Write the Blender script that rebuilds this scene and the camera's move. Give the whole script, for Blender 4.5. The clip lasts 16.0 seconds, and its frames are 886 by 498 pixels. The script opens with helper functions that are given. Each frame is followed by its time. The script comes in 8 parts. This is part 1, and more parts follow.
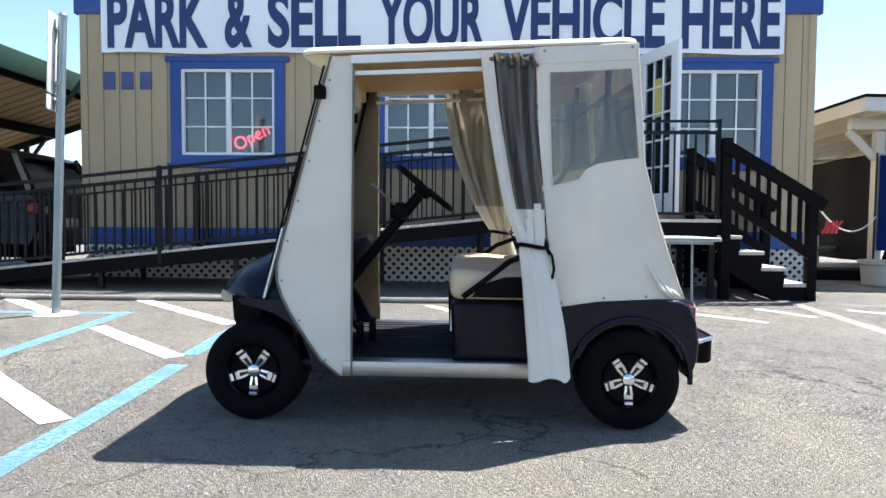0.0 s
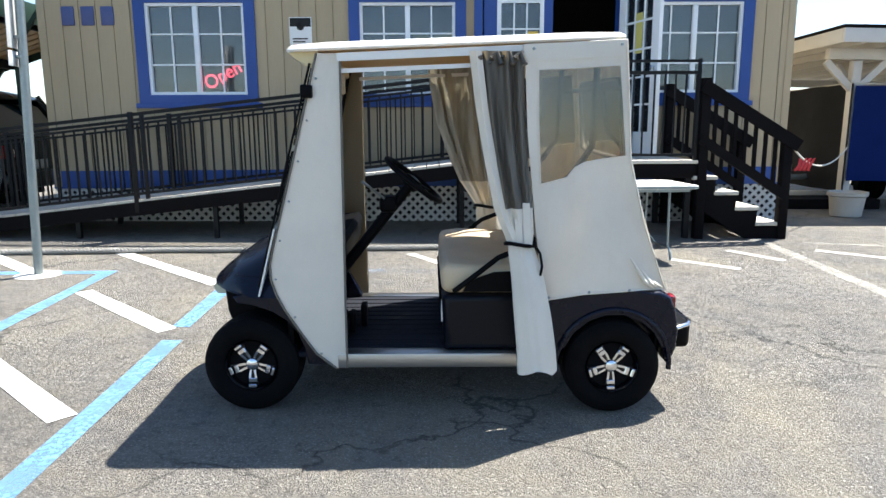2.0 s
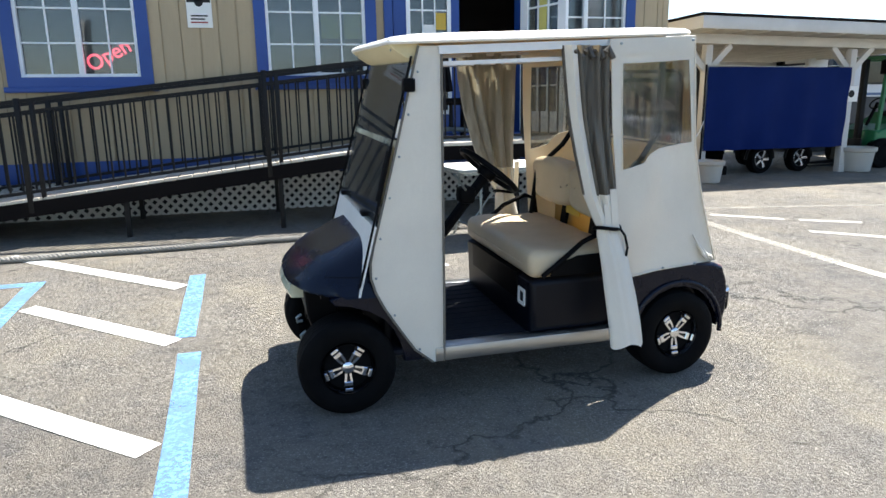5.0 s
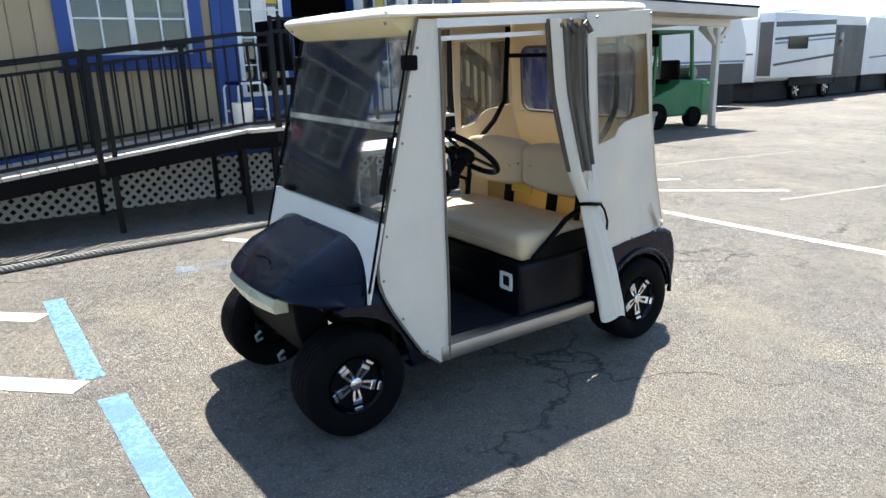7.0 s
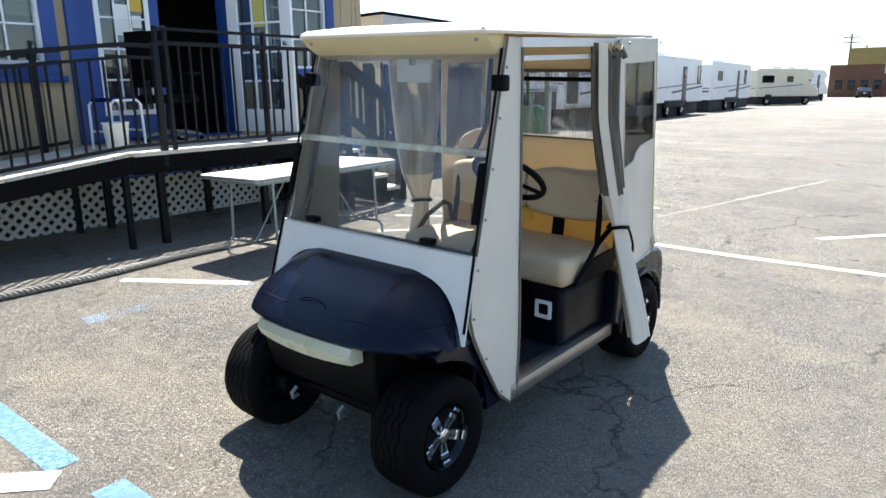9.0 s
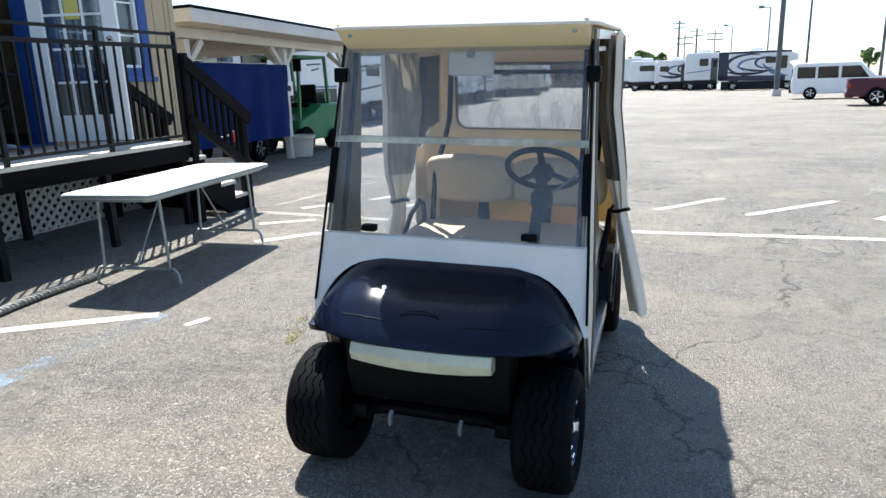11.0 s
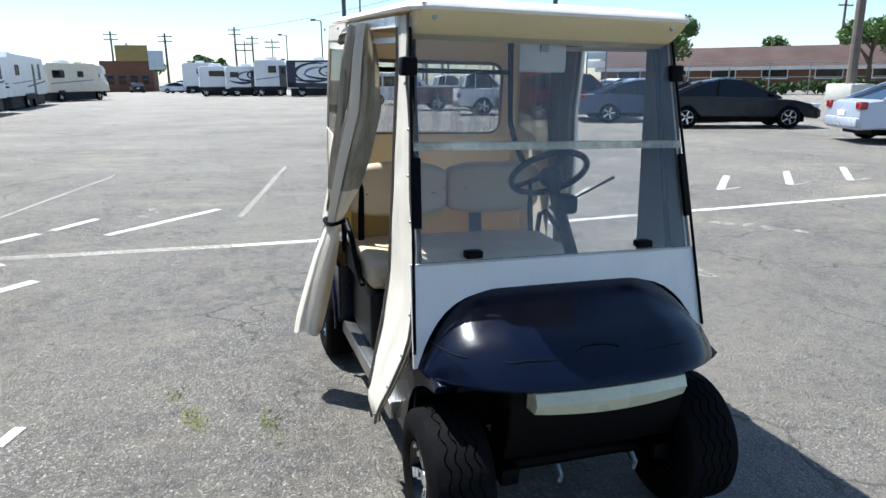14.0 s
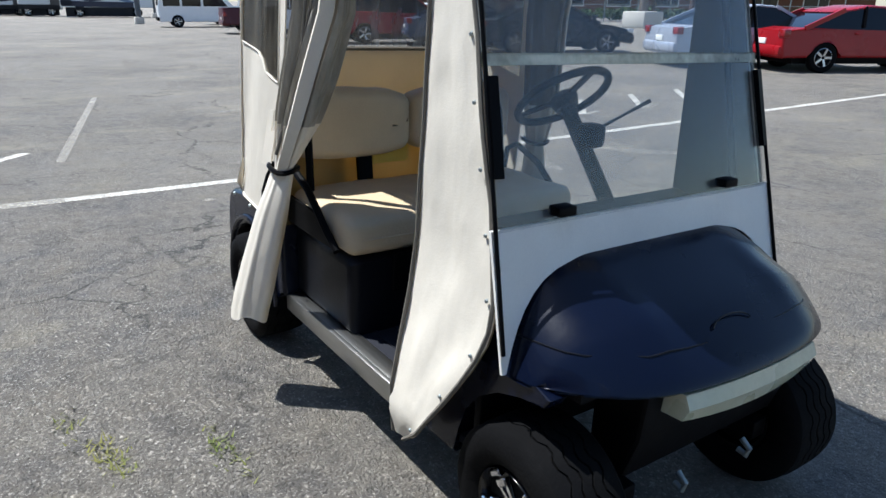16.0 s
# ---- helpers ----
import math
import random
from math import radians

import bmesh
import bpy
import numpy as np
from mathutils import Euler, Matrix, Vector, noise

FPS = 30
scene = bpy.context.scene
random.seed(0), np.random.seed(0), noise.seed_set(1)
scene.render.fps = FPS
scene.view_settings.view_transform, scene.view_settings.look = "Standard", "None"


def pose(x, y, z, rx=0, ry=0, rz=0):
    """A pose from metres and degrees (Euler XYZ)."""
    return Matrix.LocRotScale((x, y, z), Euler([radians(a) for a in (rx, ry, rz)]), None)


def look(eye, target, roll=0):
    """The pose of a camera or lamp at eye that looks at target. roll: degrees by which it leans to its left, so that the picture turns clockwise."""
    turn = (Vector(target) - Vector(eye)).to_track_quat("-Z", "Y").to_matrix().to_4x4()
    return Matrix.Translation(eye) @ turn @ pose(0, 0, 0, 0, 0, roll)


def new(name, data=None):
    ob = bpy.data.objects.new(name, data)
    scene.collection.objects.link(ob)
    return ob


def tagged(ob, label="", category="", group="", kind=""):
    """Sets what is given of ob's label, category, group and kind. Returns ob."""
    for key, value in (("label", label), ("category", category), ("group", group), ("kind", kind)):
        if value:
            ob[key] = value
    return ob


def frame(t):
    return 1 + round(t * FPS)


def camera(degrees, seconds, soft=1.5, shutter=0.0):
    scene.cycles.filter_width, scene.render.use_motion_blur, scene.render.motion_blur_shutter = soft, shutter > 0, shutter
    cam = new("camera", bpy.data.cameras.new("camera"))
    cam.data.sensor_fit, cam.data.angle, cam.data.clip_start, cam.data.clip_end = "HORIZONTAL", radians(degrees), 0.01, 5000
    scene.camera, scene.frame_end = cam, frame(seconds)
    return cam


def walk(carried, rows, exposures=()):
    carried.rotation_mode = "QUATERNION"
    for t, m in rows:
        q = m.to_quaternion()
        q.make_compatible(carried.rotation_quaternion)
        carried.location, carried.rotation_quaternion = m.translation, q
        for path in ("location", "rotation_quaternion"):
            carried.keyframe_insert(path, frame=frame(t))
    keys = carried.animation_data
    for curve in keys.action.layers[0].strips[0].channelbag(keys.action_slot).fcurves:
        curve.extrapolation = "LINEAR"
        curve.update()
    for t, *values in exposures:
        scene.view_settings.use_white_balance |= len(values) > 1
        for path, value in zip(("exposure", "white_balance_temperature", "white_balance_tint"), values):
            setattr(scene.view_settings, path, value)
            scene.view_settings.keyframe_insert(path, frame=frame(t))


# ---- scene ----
cam = camera(66.2, 16.0)
PATH = [
    (0, (0.065, -3.47, 0.917), (0.028, -1.472, 0.825), 0.8),
    (0.5, (0.054, -3.461, 0.919), (0.03, -1.465, 0.805), 0.8),
    (1, (0.03, -3.405, 0.947), (0.034, -1.41, 0.816), 0.2),
    (1.5, (0.007, -3.394, 1.109), (0.042, -1.41, 0.856), -0.1),
    (2, (-0.009, -3.49, 1.315), (0.031, -1.523, 0.955), 0.1),
    (2.5, (-0.107, -3.574, 1.411), (-0.056, -1.607, 1.048), 0.9),
    (3, (-0.341, -3.61, 1.414), (-0.225, -1.649, 1.035), -0.5),
    (3.2, (-0.448, -3.612, 1.409), (-0.36, -1.654, 1.01), -0.6),
    (5.3, (-1.311, -3.268, 1.385), (-0.684, -1.418, 0.956), -0.7),
    (5.5, (-1.365, -3.215, 1.378), (-0.695, -1.38, 0.949), -0.9),
    (6, (-1.539, -3.038, 1.377), (-0.707, -1.269, 0.953), -1.9),
    (6.5, (-1.749, -2.89, 1.386), (-0.738, -1.218, 0.957), -0.7),
    (7, (-1.969, -2.718, 1.419), (-0.854, -1.136, 0.913), -1.9),
    (7.5, (-2.087, -2.513, 1.364), (-0.904, -0.99, 0.836), -2.0),
    (8, (-2.206, -2.287, 1.364), (-0.904, -0.878, 0.8), -0.8),
    (8.5, (-2.404, -2.027, 1.438), (-0.938, -0.75, 0.971), -2.9),
    (8.7, (-2.476, -1.959, 1.429), (-0.985, -0.708, 0.971), -1.9),
    (10.8, (-3.029, -0.831, 1.442), (-1.2, -0.171, 0.974), -1.0),
    (11, (-3.053, -0.724, 1.439), (-1.202, -0.135, 0.964), -1.8),
    (11.5, (-3.144, -0.448, 1.416), (-1.251, -0.01, 0.945), 0.6),
    (12, (-3.217, -0.078, 1.418), (-1.298, 0.074, 0.877), 1.1),
    (12.5, (-3.13, 0.29, 1.401), (-1.198, 0.316, 0.884), -2.3),
    (13, (-3.014, 0.567, 1.398), (-1.092, 0.387, 0.874), -0.3),
    (13.5, (-2.88, 0.851, 1.409), (-1.012, 0.398, 0.853), 0.9),
    (14, (-2.631, 1.051, 1.44), (-0.787, 0.446, 0.956), -0.5),
    (14.5, (-2.416, 1.208, 1.474), (-0.559, 0.564, 1.103), 0.2),
    (15, (-2.194, 1.357, 1.467), (-0.413, 0.534, 1.08), -1.2),
    (15.5, (-1.998, 1.425, 1.415), (-0.315, 0.496, 0.865), 1.5),
    (16, (-1.782, 1.383, 1.35), (-0.226, 0.325, 0.67), 0.6),
]
walk(cam, [(t, look(eye, target, roll)) for t, eye, target, roll in PATH], [(0.0, 1.62, 6150, 9), (5.0, 1.56, 6400, 9), (9.0, 1.56, 6400, 9), (11.0, 1.48, 6150, 9), (12.5, 1.34, 5900, 8), (13.5, 1.22, 5850, 8), (14.5, 1.0, 5900, 7), (15.2, 0.84, 5850, 8), (16.0, 0.80, 5850, 9)])

# ---- light ----
world = bpy.data.worlds.new("daylight")
scene.world = world
world.use_nodes = True
wn = world.node_tree.nodes
sky = wn.new("ShaderNodeTexSky")
sky.sky_type = "NISHITA"
sky.sun_disc = False
SUN = Vector((0.414, 0.31, 1.0)).normalized()
sky.sun_elevation = math.asin(SUN.z)
sky.sun_rotation = math.atan2(SUN.x, SUN.y)
sky.air_density, sky.dust_density, sky.ozone_density = 1.0, 0.4, 2.6
wn["Background"].inputs["Strength"].default_value = 0.088
world.node_tree.links.new(sky.outputs[0], wn["Background"].inputs["Color"])
sun_data = bpy.data.lights.new("sun", "SUN")
sun_data.energy, sun_data.angle, sun_data.color = 5.0, radians(0.53), (1.0, 0.96, 0.9)
sun = new("sun", sun_data)
sun.matrix_world = look(SUN * 30, (0, 0, 0))


# ---- materials ----
def srgb(h):
    v = [int(h[i:i + 2], 16) / 255 for i in (0, 2, 4)]
    return tuple(c / 12.92 if c <= 0.04045 else ((c + 0.055) / 1.055) ** 2.4 for c in v)


def mix(nt, kind, fac, a, b, blend="MIX"):
    n = nt.nodes.new("ShaderNodeMix")
    n.data_type, n.blend_type = kind, blend
    ins = {"RGBA": (6, 7), "FLOAT": (2, 3)}[kind]
    for i, v in zip((0, *ins), (fac, a, b)):
        if isinstance(v, bpy.types.NodeSocket):
            nt.links.new(v, n.inputs[i])
        else:
            n.inputs[i].default_value = (*v, 1) if isinstance(v, tuple) and len(v) == 3 else v
    return n.outputs[{"RGBA": 2, "FLOAT": 0}[kind]]


def tex_noise(nt, scale, detail=4.0, rough=0.55, stretch=None, lo=0.35, hi=0.65):
    co = nt.nodes.new("ShaderNodeTexCoord")
    src = co.outputs["Object"]
    if stretch:
        mp = nt.nodes.new("ShaderNodeMapping")
        mp.inputs["Scale"].default_value = stretch
        nt.links.new(src, mp.inputs[0])
        src = mp.outputs[0]
    n = nt.nodes.new("ShaderNodeTexNoise")
    n.inputs["Scale"].default_value, n.inputs["Detail"].default_value, n.inputs["Roughness"].default_value = scale, detail, rough
    nt.links.new(src, n.inputs["Vector"])
    r = nt.nodes.new("ShaderNodeMapRange")
    r.inputs[1].default_value, r.inputs[2].default_value = lo, hi
    nt.links.new(n.outputs["Fac"], r.inputs[0])
    return r.outputs[0]


def paint(name, color, color2=None, rough=0.5, metal=0.0, big=1.5, fine=60.0, bump=0.1, depth=0.002, vary=0.12, coat=0.0, stretch=None, per_object=0.0, spec=0.5):
    """A surface with two scales of variation: broad stains and fine grain."""
    m = bpy.data.materials.new(name)
    m.use_nodes = True
    nt = m.node_tree
    b = nt.nodes["Principled BSDF"]
    dark = color2 or tuple(c * (1 - vary) for c in color)
    big_n, fine_n = tex_noise(nt, big, 5, 0.6, stretch), tex_noise(nt, fine, 3, 0.6, stretch)
    c = mix(nt, "RGBA", big_n, dark, color)
    c = mix(nt, "RGBA", mix(nt, "FLOAT", fine_n, 0.0, vary), c, tuple(x * 0.6 for x in color))
    if per_object:
        info = nt.nodes.new("ShaderNodeObjectInfo")
        hsv = nt.nodes.new("ShaderNodeHueSaturation")
        val = mix(nt, "FLOAT", info.outputs["Random"], 1 - per_object, 1 + per_object)
        nt.links.new(val, hsv.inputs["Value"])
        nt.links.new(c, hsv.inputs["Color"])
        c = hsv.outputs[0]
    nt.links.new(c, b.inputs["Base Color"])
    nt.links.new(mix(nt, "FLOAT", big_n, min(1.0, rough + 0.08), max(0.02, rough - 0.05)), b.inputs["Roughness"])
    b.inputs["Metallic"].default_value = metal
    b.inputs["Coat Weight"].default_value = coat
    b.inputs["Coat Roughness"].default_value = 0.08
    b.inputs["Specular IOR Level"].default_value = spec
    if bump:
        bp = nt.nodes.new("ShaderNodeBump")
        bp.inputs["Strength"].default_value, bp.inputs["Distance"].default_value = bump, depth
        nt.links.new(fine_n, bp.inputs["Height"])
        nt.links.new(bp.outputs[0], b.inputs["Normal"])
    return m


def cloth(name, color, inner, through_light=0.3, crease_shade=False):
    """Vinyl cloth that lets some light through; the shade in creases of gathered sheet can be painted as dark bands."""
    if crease_shade:
        # the second, darker colour stands for shade inside the folds
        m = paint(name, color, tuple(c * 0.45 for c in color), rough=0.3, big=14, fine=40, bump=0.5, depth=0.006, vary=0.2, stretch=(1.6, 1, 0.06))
    else:
        m = paint(name, color, rough=0.5, big=2.6, fine=180, bump=0.15, depth=0.001, vary=0.10)
    nt = m.node_tree
    if not crease_shade:
        wr = nt.nodes.new("ShaderNodeBump")
        wr.inputs["Strength"].default_value, wr.inputs["Distance"].default_value = 0.45, 0.012
        nt.links.new(tex_noise(nt, 5.5, 3, 0.5, (1.0, 1.0, 0.45), 0.3, 0.7), wr.inputs["Height"])
        nt.links.new(nt.nodes["Bump"].outputs[0], wr.inputs["Normal"])
        nt.links.new(wr.outputs[0], nt.nodes["Principled BSDF"].inputs["Normal"])
    tr = nt.nodes.new("ShaderNodeBsdfTranslucent")
    tr.inputs[0].default_value = (*inner, 1)
    mx = nt.nodes.new("ShaderNodeMixShader")
    mx.inputs[0].default_value = through_light
    nt.links.new(nt.nodes["Principled BSDF"].outputs[0], mx.inputs[1])
    nt.links.new(tr.outputs[0], mx.inputs[2])
    nt.links.new(mx.outputs[0], nt.nodes["Material Output"].inputs[0])
    return m


def sheet_glass(name, tint, haze=0.1, haze_color=(0.6, 0.6, 0.55), gloss=0.06, ior=1.22, wrinkle=None):
    """Thin clear sheet: see-through, with a faint haze of scratches and a mirror gloss."""
    m = bpy.data.materials.new(name)
    m.use_nodes = True
    nt = m.node_tree
    nt.nodes.remove(nt.nodes["Principled BSDF"])
    t = nt.nodes.new("ShaderNodeBsdfTransparent")
    t.inputs[0].default_value = (*tint, 1)
    d = nt.nodes.new("ShaderNodeBsdfDiffuse")
    d.inputs[0].default_value = (*haze_color, 1)
    g = nt.nodes.new("ShaderNodeBsdfGlossy")
    g.inputs["Roughness"].default_value = 0.03
    s = tex_noise(nt, 9 if wrinkle else 4, 5, 0.7, wrinkle)
    m1, m2 = nt.nodes.new("ShaderNodeMixShader"), nt.nodes.new("ShaderNodeMixShader")
    nt.links.new(mix(nt, "FLOAT", s, haze * (0.1 if wrinkle else 0.4), haze * (2.6 if wrinkle else 1.4)), m1.inputs[0])
    nt.links.new(t.outputs[0], m1.inputs[1])
    nt.links.new(d.outputs[0], m1.inputs[2])
    fr = nt.nodes.new("ShaderNodeFresnel")
    fr.inputs[0].default_value = ior
    nt.links.new(mix(nt, "FLOAT", fr.outputs[0], gloss * 0.3, 1.0), m2.inputs[0])
    nt.links.new(m1.outputs[0], m2.inputs[1])
    nt.links.new(g.outputs[0], m2.inputs[2])
    nt.links.new(m2.outputs[0], nt.nodes["Material Output"].inputs[0])
    return m


def emissive(name, color, strength):
    m = bpy.data.materials.new(name)
    m.use_nodes = True
    b = m.node_tree.nodes["Principled BSDF"]
    b.inputs["Base Color"].default_value = (*color, 1)
    b.inputs["Emission Color"].default_value = (*color, 1)
    b.inputs["Emission Strength"].default_value = strength
    return m


def asphalt():
    m = bpy.data.materials.new("worn_asphalt")
    m.use_nodes = True
    nt = m.node_tree
    b = nt.nodes["Principled BSDF"]
    patches = tex_noise(nt, 0.35, 6, 0.62, None, 0.35, 0.68)
    mid = tex_noise(nt, 2.3, 5, 0.65, None, 0.35, 0.7)
    grit = tex_noise(nt, 60, 4, 0.75, None, 0.40, 0.62)
    stones = tex_noise(nt, 46, 2, 0.5, None, 0.60, 0.68)
    c = mix(nt, "RGBA", patches, srgb("605e5d"), srgb("969087"))
    c = mix(nt, "RGBA", mix(nt, "FLOAT", mid, 0.0, 0.55), c, srgb("9c917d"))
    scuff = tex_noise(nt, 11, 6, 0.75, None, 0.42, 0.62)
    c = mix(nt, "RGBA", mix(nt, "FLOAT", scuff, 0.0, 0.5), c, srgb("a39d90"))
    hole = tex_noise(nt, 19, 5, 0.7, (1.0, 0.8, 1.0), 0.54, 0.66)
    c = mix(nt, "RGBA", mix(nt, "FLOAT", hole, 0.0, 0.5), c, srgb("4a4744"))
    stain = tex_noise(nt, 0.9, 7, 0.7, (1.0, 0.55, 1.0), 0.52, 0.70)
    c = mix(nt, "RGBA", mix(nt, "FLOAT", stain, 0.0, 0.75), c, srgb("b0a68f"))
    dark = tex_noise(nt, 1.4, 7, 0.75, (0.5, 1.0, 1.0), 0.56, 0.72)
    c = mix(nt, "RGBA", mix(nt, "FLOAT", dark, 0.0, 0.7), c, srgb("4c4946"))
    rough_area = tex_noise(nt, 0.8, 5, 0.6, None, 0.38, 0.62)
    def masked(noise_out, top):
        mm = nt.nodes.new("ShaderNodeMath")
        mm.operation = "MULTIPLY"
        nt.links.new(noise_out, mm.inputs[0])
        nt.links.new(mix(nt, "FLOAT", rough_area, top * 0.35, top), mm.inputs[1])
        return mm.outputs[0]
    c = mix(nt, "RGBA", masked(grit, 0.45), c, srgb("45423e"))
    c = mix(nt, "RGBA", masked(stones, 0.42), c, srgb("cbc4b6"))
    # pale pebbles, with the glint of sunlit grit put into their colour
    pebble_glints = tex_noise(nt, 105, 2, 0.5, None, 0.60, 0.67)
    c = mix(nt, "RGBA", masked(pebble_glints, 0.7), c, srgb("dcd7cc"))
    co = nt.nodes.new("ShaderNodeTexCoord")
    wob = nt.nodes.new("ShaderNodeTexNoise")
    wob.inputs["Scale"].default_value = 3.2
    wob.inputs["Detail"].default_value = 6.0
    nt.links.new(co.outputs["Object"], wob.inputs["Vector"])
    vm = nt.nodes.new("ShaderNodeVectorMath")
    vm.operation = "MULTIPLY_ADD"
    nt.links.new(wob.outputs["Color"], vm.inputs[0])
    vm.inputs[1].default_value = (0.55, 0.55, 0.55)
    nt.links.new(co.outputs["Object"], vm.inputs[2])
    vo = nt.nodes.new("ShaderNodeTexVoronoi")
    vo.feature = "DISTANCE_TO_EDGE"
    vo.inputs["Scale"].default_value = 0.55
    nt.links.new(vm.outputs[0], vo.inputs["Vector"])
    crack = nt.nodes.new("ShaderNodeMapRange")
    crack.inputs[1].default_value, crack.inputs[2].default_value, crack.inputs[3].default_value, crack.inputs[4].default_value = 0.0, 0.009, 1.0, 0.0
    nt.links.new(vo.outputs["Distance"], crack.inputs[0])
    gaps = nt.nodes.new("ShaderNodeMath")
    gaps.operation = "MULTIPLY"
    nt.links.new(crack.outputs[0], gaps.inputs[0])
    nt.links.new(tex_noise(nt, 0.7, 2, 0.5, None, 0.42, 0.56), gaps.inputs[1])
    c = mix(nt, "RGBA", mix(nt, "FLOAT", gaps.outputs[0], 0.0, 0.75), c, srgb("2c2a26"))
    c = mix(nt, "RGBA", 1.0, c, (0.95, 0.94, 0.92), "MULTIPLY")
    nt.links.new(c, b.inputs["Base Color"])
    b.inputs["Roughness"].default_value = 0.72
    b.inputs["Specular IOR Level"].default_value = 0.4
    bp = nt.nodes.new("ShaderNodeBump")
    bp.inputs["Strength"].default_value, bp.inputs["Distance"].default_value = 1.0, 0.012
    nt.links.new(grit, bp.inputs["Height"])
    nt.links.new(bp.outputs[0], b.inputs["Normal"])
    return m


def worn_paint(name, color, wear, patch=2.2):
    """Road paint that has worn off in flecks; the asphalt shows through."""
    m = paint(name, color, rough=0.8, big=3, fine=70, bump=0.4, depth=0.004, vary=0.15)
    nt = m.node_tree
    tr = nt.nodes.new("ShaderNodeBsdfTransparent")
    mx = nt.nodes.new("ShaderNodeMixShader")
    a, b2 = tex_noise(nt, 38, 4, 0.7, None, 0.60 - wear * 0.3, 0.66 - wear * 0.3), tex_noise(nt, patch, 4, 0.6, None, 0.56 - wear * 0.25, 0.72 - wear * 0.25)
    mm = nt.nodes.new("ShaderNodeMath")
    mm.operation = "MAXIMUM"
    nt.links.new(mix(nt, "FLOAT", a, 0.0, 0.3 + wear * 0.4), mm.inputs[0])
    nt.links.new(mix(nt, "FLOAT", b2, 0.0, wear), mm.inputs[1])
    nt.links.new(mm.outputs[0], mx.inputs[0])
    nt.links.new(nt.nodes["Principled BSDF"].outputs[0], mx.inputs[1])
    nt.links.new(tr.outputs[0], mx.inputs[2])
    nt.links.new(mx.outputs[0], nt.nodes["Material Output"].inputs[0])
    return m


